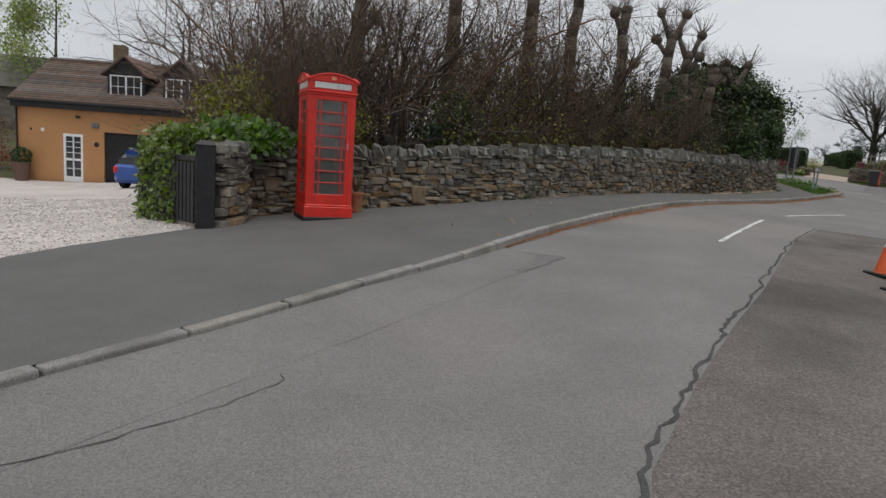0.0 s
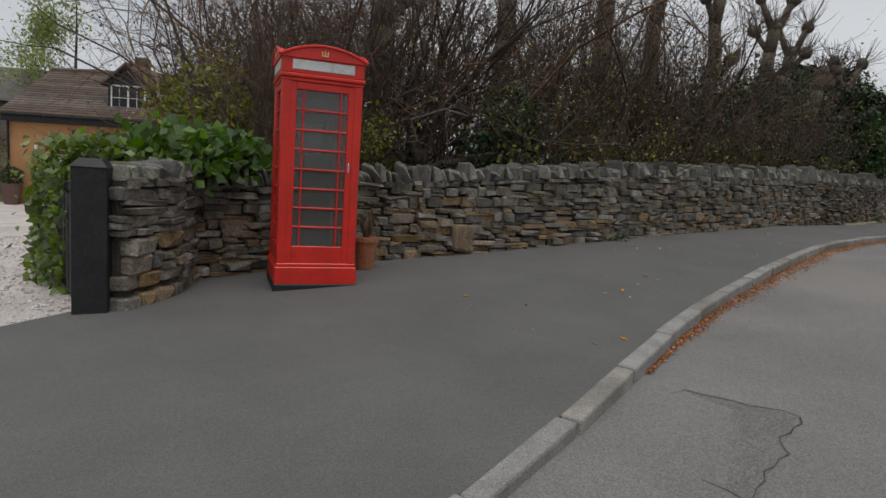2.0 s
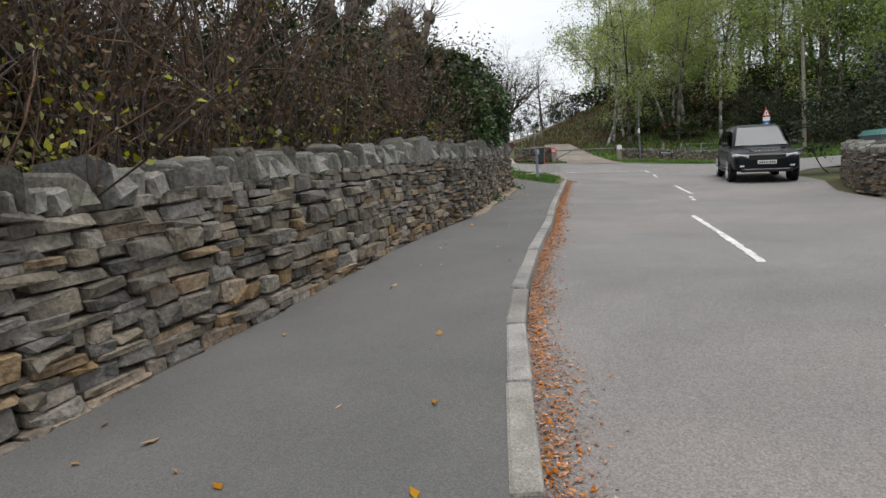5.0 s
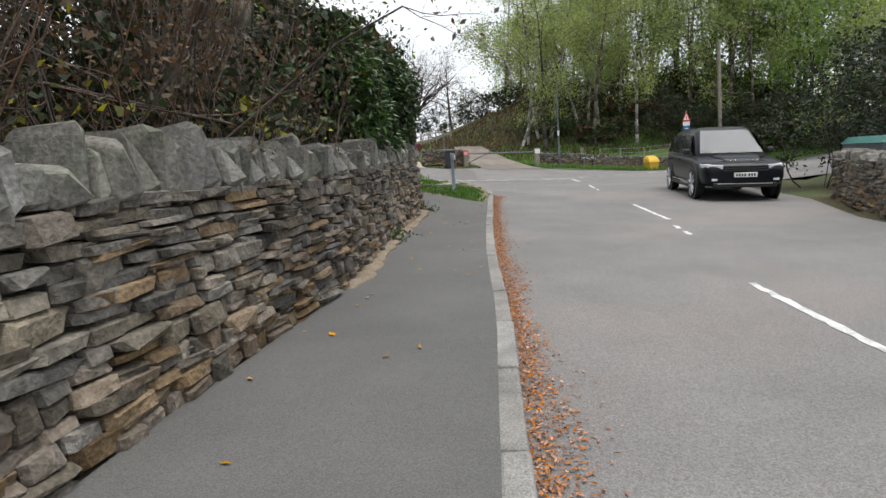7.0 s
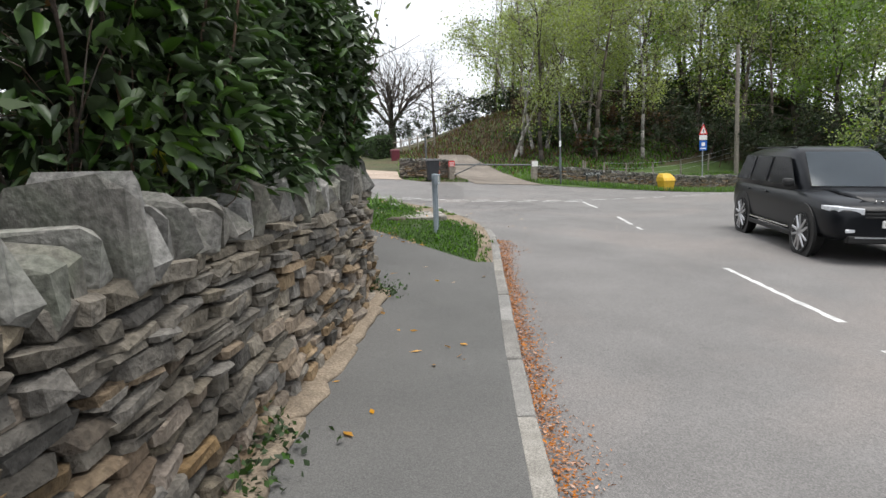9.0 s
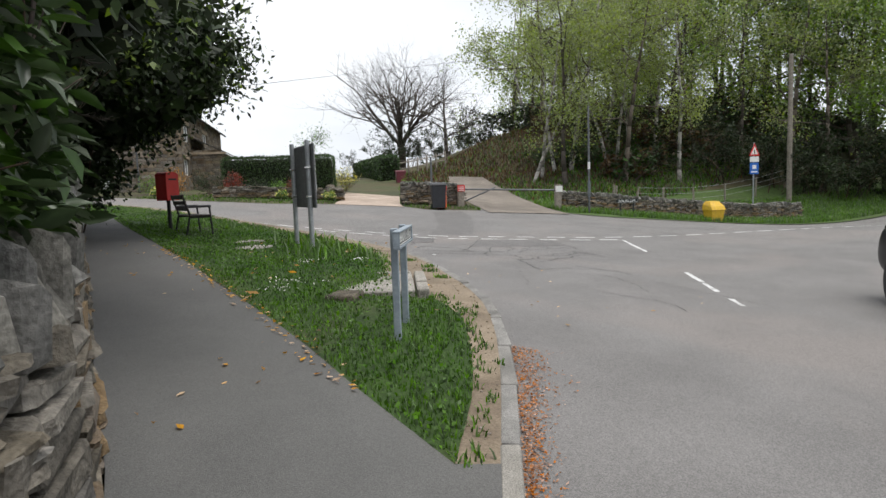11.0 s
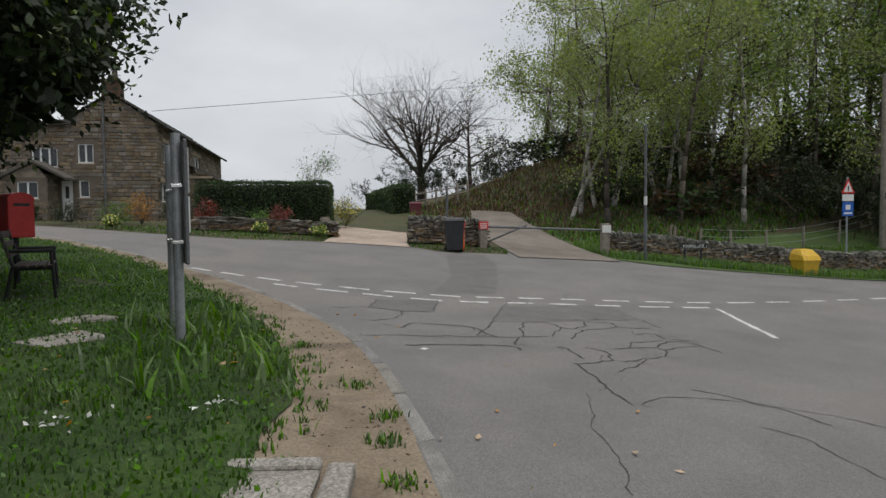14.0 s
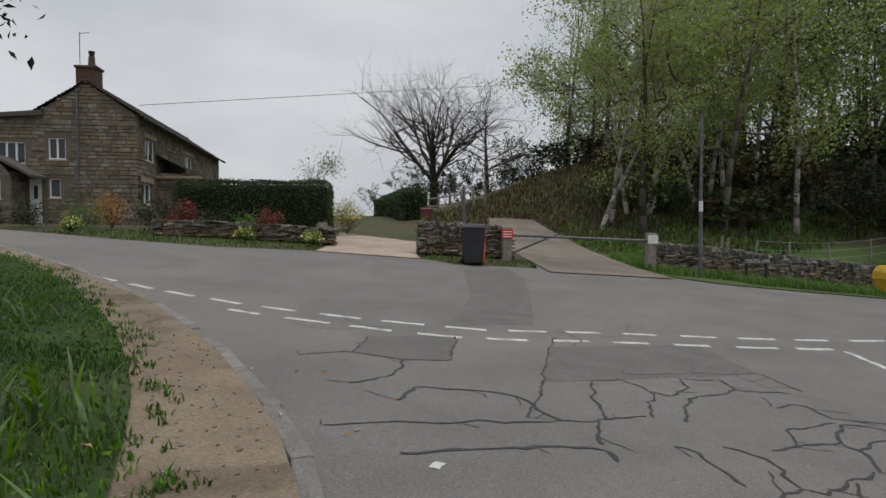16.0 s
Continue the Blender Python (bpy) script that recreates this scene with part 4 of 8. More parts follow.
def ochre_house():
    h = thing("house", pose(0, 27.5, 0), "ochre rendered house with brown tiled roof and two black dormers", "house")
    x0, x1, zb, ze = -18.7, -6.6, -1.5, 2.72
    holes = [(-16.67, -15.81, -1.0, 1.38), (-14.88, -11.6, -1.0, 1.55)]
    part("wall", pierced_wall(x0, x1, zb, ze, 0, 0.3, holes), RENDER_ORANGE, h)
    bm = cuboid(x0, x0 + 0.3, 0.3, 5.6, zb, ze)
    box(bm, x1 - 0.3, x1, 0.3, 5.6, zb, ze)
    box(bm, x0, x1, 5.3, 5.6, zb, ze)
    part("wall", bm, RENDER_ORANGE, h)
    part("gable", prism([(0, ze - 0.05), (5.6, ze - 0.05), (2.8, 4.68)], 0.3, "x", x0), RENDER_ORANGE, h)
    part("fascia", cuboid(x0 - 0.1, x1, -0.26, -0.02, 2.42, 2.72, 0.01), BLACK, h)
    gt = bar((x0 - 0.15, -0.32, 2.7), (x1, -0.32, 2.7), 0.06, sides=8)
    part("gutter", gt, BLACK, h)
    part("downpipe", bar((x0 + 0.05, -0.07, zb), (x0 + 0.05, -0.07, 2.7), 0.04, sides=8), BLACK, h)
    # roof courses, each tile row a lapped strip with tile joints
    rf = new("roof")
    rf.parent = h
    n = 20
    rise = (4.82 - 2.74) / 3.15
    rr = random.Random(2)
    for side in (1, -1):
        for i in range(n):
            ya, yb = -0.35 + 3.15 * i / n, -0.35 + 3.15 * (i + 1.25) / n
            bm = bmesh.new()
            x = x0 - 0.15
            k = 0
            while x < x1:
                xe = min(x1, x + 0.33)
                t0, t1 = 2.74 + (ya + 0.35) * rise + rr.uniform(0, 0.012), 2.74 + (yb + 0.35) * rise
                v = [bm.verts.new(c) for c in ((x + 0.006, ya, t0 + 0.045), (xe - 0.006, ya, t0 + 0.045), (xe - 0.006, yb, t1 + 0.02), (x + 0.006, yb, t1 + 0.02), (x + 0.006, ya, t0 + 0.01), (xe - 0.006, ya, t0 + 0.01))]
                bm.faces.new((v[0], v[1], v[2], v[3]))
                bm.faces.new((v[4], v[5], v[1], v[0]))
                x = xe
            if side < 0:
                for v in bm.verts:
                    v.co.y = 5.6 - v.co.y
            part("tile_course", bm, TILE, rf)
    part("underlay", prism([(-0.3, 2.72), (2.8, 4.78), (5.9, 2.72)], x1 - x0 + 0.1, "x", x0 - 0.1), BLACK, rf)
    part("ridge", bar((x0 - 0.15, 2.8, 4.86), (x1, 2.8, 4.86), 0.09, sides=8), TILE, rf)
    # dormers
    for xc in (-14.1, -11.65):
        d = new("dormer")
        d.parent = h
        d["label"] = "black boarded dormer with a pitched roof"
        part("cheek", prism([(xc - 0.82, 2.95), (xc + 0.82, 2.95), (xc + 0.82, 4.2), (xc, 4.86), (xc - 0.82, 4.2)], 2.2, offset=0.42), BLACK, d)
        for s in (-1, 1):
            bm = bmesh.new()
            a = [(xc, 4.98), (xc + s * 1.02, 4.12), (xc + s * 1.02, 4.04), (xc, 4.88)]
            f = [bm.verts.new((p, 0.22, z)) for p, z in a]
            b = [bm.verts.new((p, 2.9, z)) for p, z in a]
            for i in range(4):
                bm.faces.new((f[i], f[(i + 1) % 4], b[(i + 1) % 4], b[i]))
            bm.faces.new(f)
            part("dormer_roof", bm, TILE, d)
        window(d, xc - 0.7, xc + 0.7, 3.12, 4.1, 0.4, cols=2, rows=2, sill=1)
    # door with ten panes
    dr = new("door")
    dr.parent = h
    dr["label"] = "white glazed back door with ten panes"
    bm = bmesh.new()
    for a, b, c, e in ((-16.67, -16.57, -0.75, 1.38), (-15.91, -15.81, -0.75, 1.38), (-16.57, -15.91, -0.75, -0.5), (-16.57, -15.91, 1.26, 1.38), (-16.57, -15.91, 0.2, 0.3), (-16.265, -16.215, -0.5, 1.26)):
        box(bm, a, b, 0.0, 0.07, c, e, 0.006)
    for z in (-0.15, 0.55, 0.8, 1.03):
        box(bm, -16.57, -15.91, 0.01, 0.06, z - 0.013, z + 0.013)
    part("frame", bm, WHITE, dr)
    part("pane", cuboid(-16.6, -15.88, 0.05, 0.056, -0.55, 1.3), GLASS, dr)
    part("door_step", cuboid(-16.75, -15.75, -0.25, 0.05, -1.0, -0.76, 0.01), CONCRETE, h)
    gd = new("garage_door")
    gd.parent = h
    gd["label"] = "black slatted roller garage door"
    for i in range(24):
        part("slat", cuboid(-14.88, -11.6, 0.08, 0.12, -1.0 + i * 0.107, -0.9 + i * 0.107, 0.012), BLACK, gd)
    for x, z, mt, lab in ((-15.98, 2.12, WOOD_DARK, "small brown wall lamp"), (-12.35, 2.1, WOOD_DARK, "small brown wall lamp")):
        part("wall_lamp", cuboid(x - 0.09, x + 0.09, -0.12, 0, z - 0.05, z + 0.07, 0.02), mt, h, lab)
    part("alarm_box", cuboid(-15.4, -15.08, -0.08, 0, 1.7, 1.92, 0.03), BIN_STEEL, h, "blue-grey alarm box")
    part("wall_badge", bar((-15.2, -0.03, 0.98), (-15.2, 0, 0.98), 0.11, sides=8), BLACK, h, "black iron wall badge")
    part("wall_vent", cuboid(-17.62, -17.5, -0.03, 0, 1.4, 1.56, 0.005), WHITE, h, "small white vent")
    part("wall_vent", cuboid(-18.1, -18.03, -0.03, 0, 1.43, 1.53, 0.005), BLACK, h)
    return h


ochre_house()

COTTAGE_AT = pose(24.1, 54.0, 0, 0, 0, math.degrees(math.atan2(0.87, 0.49)))


def stone_face(bm, a0, a1, z0, z1, put, holes, rr, top=None):
    """Adds the courses of a rubble face, leaving the openings free."""
    z = z0
    while z < z1:
        h = rr.uniform(0.11, 0.2)
        a = a0
        while a < a1:
            ln = rr.uniform(0.2, 0.5)
            b = min(a1, a + ln)
            c, d = a + 0.012, b - 0.012
            m, zt = (c + d) / 2, z + h - 0.014
            if d - c > 0.05 and not any(o[0] - 0.08 < d and c < o[1] + 0.08 and o[2] - 0.1 < zt and z < o[3] + 0.12 for o in holes) and (top is None or zt < top(m)):
                out = rr.uniform(0.012, 0.04)
                lo = [put(q, 0.0, zz) for q, zz in ((c, z), (d, z), (d, zt), (c, zt))]
                up = [put(q, out, zz) for q, zz in ((c + 0.02, z + 0.015), (d - 0.02, z + 0.015), (d - 0.02, zt - 0.015), (c + 0.02, zt - 0.015))]
                lo, up = [bm.verts.new(v) for v in lo], [bm.verts.new(v) for v in up]
                bm.faces.new(up)
                for i in range(4):
                    bm.faces.new((lo[i], lo[(i + 1) % 4], up[(i + 1) % 4], up[i]))
            a = b
        z += h


def cottage():
    h = thing("cottage", COTTAGE_AT, "brown stone cottage with stone slate roof and white windows", "house")
    zb, ze, za, wd, ln = 2.4, 7.0, 8.2, 3.6, 14.5
    side_holes = [(0.85, 2.1, 5.4, 6.3), (0.4, 1.6, 3.65, 4.5), (6.7, 8.2, 5.75, 6.35)]
    part("wall", pierced_wall(0, ln, zb, ze, 0.0, 0.35, side_holes), MORTAR, h)
    # the gable is the plane x = 0, running back along y
    holes = [(2.55, 3.18, 5.28, 6.11), (2.75, 3.17, 3.83, 4.57), (3.95, 4.95, 5.1, 5.93), (3.4, 3.85, 2.6, 4.54)]
    bm = pierced_wall(-7.5, 0.0, zb, ze, 0.0, 0.35, [(-o[1], -o[0], o[2], o[3]) for o in holes])
    bmesh.ops.rotate(bm, verts=bm.verts, cent=(0, 0, 0), matrix=Matrix.Rotation(radians(-90), 3, "Z"))
    part("wall", bm, MORTAR, h)
    part("gable", prism([(0, ze), (wd, ze), (wd / 2, za)], 0.35, "x", 0.0), MORTAR, h)
    bm = cuboid(0.3, ln, wd - 0.35, wd, zb, ze)
    box(bm, ln - 0.35, ln, 0.35, wd - 0.35, zb, ze)
    part("wall", bm, MORTAR, h)
    rr = random.Random(21)
    bm = bmesh.new()
    stone_face(bm, 0, ln, zb, ze, lambda a, o, z: (a, -o, z), side_holes, rr)
    ob = part("stone_facing", bm, COTTAGE, h)
    ob["kind"] = "stuff"
    bm = bmesh.new()
    stone_face(bm, 0, 7.5, zb, 6.6, lambda a, o, z: (-o, a, z), holes, rr)
    stone_face(bm, 0.05, wd - 0.05, 6.6, za, lambda a, o, z: (-o, a, z), holes, rr, top=lambda a: za - abs(a - wd / 2) * (za - ze) / (wd / 2))
    ob = part("stone_facing", bm, COTTAGE, h)
    ob["kind"] = "stuff"
    # roof of stone slates
    for s, name in ((0, "roof"), (1, "roof")):
        bm = bmesh.new()
        n = 15
        for i in range(n):
            t0, t1 = i / n, (i + 1.3) / n
            x = -0.12
            while x < ln + 0.1:
                xe = min(ln + 0.1, x + rr.uniform(0.3, 0.55))
                ya, yb = -0.28 + (wd / 2 + 0.28) * t0, -0.28 + (wd / 2 + 0.28) * t1
                if s:
                    ya, yb = wd - ya, wd - yb
                z0, z1 = ze - 0.12 + (za - ze + 0.14) * t0 + rr.uniform(0, 0.02), ze - 0.12 + (za - ze + 0.14) * t1
                v = [bm.verts.new(c) for c in ((x + 0.008, ya, z0 + 0.07), (xe - 0.008, ya, z0 + 0.07), (xe - 0.008, yb, z1 + 0.03), (x + 0.008, yb, z1 + 0.03), (x + 0.008, ya, z0), (xe - 0.008, ya, z0))]
                bm.faces.new(v[:4])
                bm.faces.new((v[4], v[5], v[1], v[0]))
                x = xe
        part(name, bm, SLATE, h)
    part("ridge", bar((-0.1, wd / 2, za + 0.06), (ln + 0.1, wd / 2, za + 0.06), 0.09, sides=6), SLATE, h)
    part("gutter", bar((0, -0.34, ze - 0.12), (ln + 0.15, -0.34, ze - 0.12), 0.06, sides=8), BLACK, h)
    part("downpipe", bar((-0.09, 2.1, zb), (-0.09, 2.1, 7.9), 0.045, sides=8), GALV_DARK, h)
    # left wing and its roof
    part("wing_roof", prism([(wd - 0.3, 6.9), (7.7, 6.6), (7.7, 6.68), (wd - 0.3, 7.1)], 4.0, "x", -0.2), SLATE, h)
    ch = new("chimney")
    ch.parent = h
    bm = cuboid(0.0, 0.62, wd / 2 - 0.36, wd / 2 + 0.36, za - 0.5, za + 0.55, 0.01)
    box(bm, -0.05, 0.67, wd / 2 - 0.41, wd / 2 + 0.41, za + 0.55, za + 0.64, 0.01)
    part("shaft", bm, BRICK, ch, "dark brown brick stack")
    part("chimney_pot", bar((0.3, wd / 2 - 0.1, za + 0.7), (0.3, wd / 2 - 0.1, za + 1.05), 0.13, 0.11, 12), BRICK, ch)
    part("cowl", bar((0.3, wd / 2 - 0.1, za + 1.05), (0.3, wd / 2 - 0.1, za + 1.25), 0.09, 0.12, 10), BLACK, ch)
    bm = bar((0.25, wd / 2 + 0.3, za + 0.6), (0.25, wd / 2 + 0.3, za + 1.95), 0.015, sides=6)
    tube(bm, (0.25, wd / 2 + 0.3, za + 1.9), (0.25, wd / 2 - 0.05, za + 1.95), 0.012, sides=6)
    part("aerial", bm, GALV_DARK, ch)
    # side windows and the lean-to porch
    for o in side_holes:
        window(h, o[0], o[1], o[2], o[3], 0.08, cols=1, sill=2)
        part("lintel", cuboid(o[0] - 0.15, o[1] + 0.15, -0.045, 0.1, o[3], o[3] + 0.2, 0.01), LINTEL, h)
    for i, o in enumerate(holes):
        if i == 3:
            continue
        wdw = window(h, -o[1], -o[0], o[2], o[3], 0.08, cols=1, lights=3 if i == 2 else 2 if i == 0 else 1, sill=2)
        wdw.matrix_basis = pose(0, 0, 0, 0, 0, -90)
    dr = part("door", cuboid(0.04, 0.09, 3.4, 3.85, 2.75, 4.54, 0.01), WHITE, h, "white panelled front door")
    part("door_glass", cuboid(0.034, 0.04, 3.56, 3.7, 3.8, 4.3), GLASS, dr)
    part("letterbox", cuboid(0.03, 0.04, 3.54, 3.72, 3.4, 3.45), BLACK, dr)
    # front porch
    po = new("porch")
    po.parent = h
    bm = pierced_wall(-5.6, -3.98, zb, 4.6, -1.0, -0.8, [(-5.1, -4.3, 3.75, 4.45)])
    bmesh.ops.rotate(bm, verts=bm.verts, cent=(0, 0, 0), matrix=Matrix.Rotation(radians(-90), 3, "Z"))
    part("wall", bm, MORTAR, po)
    bm = bmesh.new()
    stone_face(bm, 3.98, 5.6, zb, 4.6, lambda a, o, z: (-1.0 - o, a, z), [(4.3, 5.1, 3.75, 4.45)], rr)
    stone_face(bm, -1.0, 0, zb, 4.6, lambda a, o, z: (a, 3.98 - o, z), [], rr)
    part("stone_facing", bm, COTTAGE, po)["kind"] = "stuff"
    part("wall", cuboid(-0.8, 0, 3.98, 4.15, zb, 4.6), MORTAR, po)
    part("porch_roof", prism([(3.2, 4.5), (4.45, 5.2), (5.8, 4.5), (5.8, 4.6), (4.45, 5.32), (3.2, 4.6)], 1.25, "x", -1.15), SLATE, po)
    part("porch_gable", prism([(3.98, 4.6), (5.6, 4.6), (4.45, 5.18)], 0.2, "x", -1.0), COTTAGE, po)
    wdw = window(po, -5.1, -4.3, 3.75, 4.45, -0.92, cols=1, sill=2)
    wdw.matrix_basis = pose(0, 0, 0, 0, 0, -90)
    lt = new("side_porch")
    lt.parent = h
    part("wall", pierced_wall(2.3, 6.6, zb, 4.9, -1.6, -1.35, []), MORTAR, lt)
    bm = bmesh.new()
    stone_face(bm, 2.3, 6.6, zb, 4.9, lambda a, o, z: (a, -1.6 - o, z), [], rr)
    stone_face(bm, -1.6, 0, zb, 5.0, lambda a, o, z: (2.3 - o, a, z), [], rr)
    part("stone_facing", bm, COTTAGE, lt)["kind"] = "stuff"
    part("wall", cuboid(2.3, 2.5, -1.35, 0, zb, 5.0), MORTAR, lt)
    bm = bmesh.new()
    for i in range(7):
        for j in range(12):
            xa = 2.1 + j * 0.39
            y0, y1 = -1.85 + i * 0.27, -1.85 + (i + 1.3) * 0.27
            z0, z1 = 4.85 + i * 0.13, 4.85 + (i + 1.3) * 0.13
            v = [bm.verts.new(c) for c in ((xa + 0.01, y0, z0 + 0.06), (xa + 0.38, y0, z0 + 0.06), (xa + 0.38, y1, z1 + 0.02), (xa + 0.01, y1, z1 + 0.02), (xa + 0.01, y0, z0), (xa + 0.38, y0, z0))]
            bm.faces.new(v[:4])
            bm.faces.new((v[4], v[5], v[1], v[0]))
    part("roof", bm, SLATE, lt)
    part("verge", cuboid(2.04, 2.12, -1.85, 0.0, 4.8, 4.9), LINTEL, lt)
    return h


cottage()

nb = thing("neighbour_house", pose(-31, 40, 0, 0, 0, 10), "grey stone house with slate roof beyond the drive", "house")
part("wall", pierced_wall(-6, 10.5, -1, 4.2, 0, 0.4, [(7.6, 8.5, 2.2, 3.6), (9.2, 10, 2.2, 3.6), (4.5, 5.4, 2.2, 3.6)]), COTTAGE, nb)
part("wall", cuboid(10.1, 10.5, 0.4, 7, -1, 4.2), COTTAGE, nb)
part("roof", prism([(-0.4, 4.1), (3.5, 6.5), (7.4, 4.1)], 17, "x", -6.2), SLATE, nb)
part("chimney", cuboid(8.4, 9.2, 3.1, 3.9, 6, 7.8, 0.02), COTTAGE, nb)
for x in (7.6, 9.2, 4.5):
    window(nb, x, x + 0.85, 2.2, 3.6, 0.1, cols=1)


# ---- vehicles ----
def wheel(parent, x, y, r, side, spokes=10):
    """A tyre with its rim at the side y = side."""
    wl_ = new("wheel")
    wl_.parent = parent
    wl_.matrix_basis = pose(x, y, r)
    bm = bmesh.new()
    bmesh.ops.create_cone(bm, cap_ends=True, segments=32, radius1=r, radius2=r, depth=0.25, matrix=pose(0, 0, 0, 90))
    bmesh.ops.bevel(bm, geom=[e for e in bm.edges if len(e.link_faces) == 2 and abs(e.verts[0].co.y - e.verts[1].co.y) < 1e-4], offset=0.045, segments=2, affect="EDGES")
    part("tyre", bm, RUBBER, wl_, smooth=False)
    bm = bmesh.new()
    y1 = side * 0.128
    for a, b in ((0.80, 0.74), (0.2, 0.0)):
        ring = 28
        o = [bm.verts.new((r * a * math.cos(6.2832 * i / ring), y1, r * a * math.sin(6.2832 * i / ring))) for i in range(ring)]
        if b:
            p = [bm.verts.new((r * b * math.cos(6.2832 * i / ring), y1 - side * 0.02, r * b * math.sin(6.2832 * i / ring))) for i in range(ring)]
            for i in range(ring):
                bm.faces.new((o[i], o[(i + 1) % ring], p[(i + 1) % ring], p[i]))
        else:
            bm.faces.new(o)
    for i in range(spokes):
        a = 6.2832 * (i // 2 * 2 + (0.32 if i % 2 else -0.32) * 1.0) / spokes
        a2 = 6.2832 * (i // 2 * 2 + (0.62 if i % 2 else -0.62)) / spokes
        m = Vector((math.cos(a), 0, math.sin(a)))
        e = Vector((math.cos(a2), 0, math.sin(a2)))
        tube(bm, m * r * 0.15 + Vector((0, y1 - side * 0.008, 0)), e * r * 0.77 + Vector((0, y1 - side * 0.012, 0)), 0.03, 0.026, 6)
    part("rim", bm, ALLOY, wl_, "silver alloy rim")
    part("brake", bar((0, y1 - side * 0.08, 0), (0, y1 - side * 0.03, 0), r * 0.66, sides=24), CAR_TRIM, wl_)
    return wl_


def loft(sections):
    """A skin over cross-sections, each a list of the same number of points, capped at both ends."""
    bm = bmesh.new()
    rings = [[bm.verts.new(p) for p in s] for s in sections]
    k = len(rings[0])
    for a, b in zip(rings, rings[1:]):
        for i in range(k):
            bm.faces.new((a[i], a[(i + 1) % k], b[(i + 1) % k], b[i]))
    bm.faces.new(rings[0][::-1])
    bm.faces.new(rings[-1])
    bmesh.ops.recalc_face_normals(bm, faces=bm.faces)
    return bm


def rounded_skin(ob):
    """Rounds the faceted shell of a car."""
    md = ob.modifiers.new("rounding", "SUBSURF")
    md.levels = md.render_levels = 2
    return ob


def suv(m, label):
    """A tall estate car, its nose towards +x."""
    c = thing("car", m, label, "car")

    def ring(x, w, zl, zs, zt):
        half = ((w * 0.86, zl), (w * 0.97, zl + 0.1), (w, zl + (zs - zl) * 0.55), (w * 0.995, zs), (w * 0.955, zt - 0.05), (w * 0.86, zt), (w * 0.4, zt + 0.035))
        return [(x, y, z) for y, z in half] + [(x, -y, z) for y, z in half[::-1]]

    body = loft([ring(-2.43, 0.80, 0.62, 0.84, 1.02), ring(-2.38, 0.90, 0.40, 0.86, 1.07), ring(-2.1, 0.965, 0.32, 0.90, 1.10), ring(-1.3, 0.99, 0.30, 0.90, 1.10), ring(-0.3, 0.985, 0.28, 0.89, 1.09), ring(0.7, 0.985, 0.28, 0.88, 1.08), ring(1.2, 0.985, 0.29, 0.87, 1.07), ring(1.75, 0.98, 0.30, 0.85, 1.025), ring(2.12, 0.95, 0.32, 0.80, 0.965), ring(2.32, 0.90, 0.35, 0.74, 0.90), ring(2.41, 0.82, 0.40, 0.66, 0.82), ring(2.43, 0.70, 0.46, 0.62, 0.76)])
    rounded_skin(part("body", body, CAR_BODY, c, smooth=True))

    def cabin(x, w0, w1, z1):
        half = ((w0, 1.04), (w1 + (w0 - w1) * 0.12, z1 - 0.13), (w1 - 0.03, z1 - 0.05), (w1 - 0.13, z1 - 0.005), (w1 * 0.45, z1 + 0.012))
        return [(x, y, z) for y, z in half] + [(x, -y, z) for y, z in half[::-1]]

    part("cabin", loft([cabin(-2.36, 0.82, 0.72, 1.22), cabin(-2.26, 0.88, 0.72, 1.52), cabin(-2.12, 0.90, 0.715, 1.68), cabin(-1.6, 0.925, 0.73, 1.75), cabin(-0.9, 0.935, 0.735, 1.785), cabin(-0.2, 0.935, 0.73, 1.79), cabin(0.16, 0.93, 0.72, 1.765), cabin(0.36, 0.925, 0.72, 1.70), cabin(0.75, 0.91, 0.77, 1.42), cabin(1.18, 0.89, 0.84, 1.10)]), CAR_BODY, c, smooth=True)

    def pane(name, corners, material):
        bm = bmesh.new()
        v = [bm.verts.new(p) for p in corners]
        f = bm.faces.new(v)
        bmesh.ops.solidify(bm, geom=[f], thickness=0.004)
        bmesh.ops.recalc_face_normals(bm, faces=bm.faces)
        return part(name, bm, material, c)

    pane("windscreen", ((1.17, 0.76, 1.135), (0.40, 0.60, 1.705), (0.40, -0.60, 1.705), (1.17, -0.76, 1.135)), SCREEN)
    pane("rear_window", ((-2.385, 0.66, 1.2), (-2.2, 0.58, 1.64), (-2.2, -0.58, 1.64), (-2.385, -0.66, 1.2)), CAR_GLASS)
    for s in (1, -1):
        for xa, xb, xc, xd in ((0.92, 0.30, -0.40, -0.36), (-0.46, -0.50, -1.30, -1.27), (-1.36, -1.40, -1.95, -2.12)):
            pane("side_window", ((xa, s * 0.925, 1.12), (xb, s * 0.79, 1.605), (xc, s * 0.79, 1.62), (xd, s * 0.925, 1.12)), CAR_GLASS)
        part("roof_rail", bar((-1.9, s * 0.62, 1.76), (0.1, s * 0.62, 1.785), 0.014, sides=6), CAR_TRIM, c)
    part("bonnet_crease", loft([[(1.2, 0.62, 1.085), (1.2, 0.45, 1.115), (1.2, -0.45, 1.115), (1.2, -0.62, 1.085)], [(1.75, 0.60, 1.05), (1.75, 0.42, 1.075), (1.75, -0.42, 1.075), (1.75, -0.60, 1.05)], [(2.22, 0.52, 0.95), (2.22, 0.36, 0.965), (2.22, -0.36, 0.965), (2.22, -0.52, 0.95)]]), CAR_BODY, c, smooth=True)
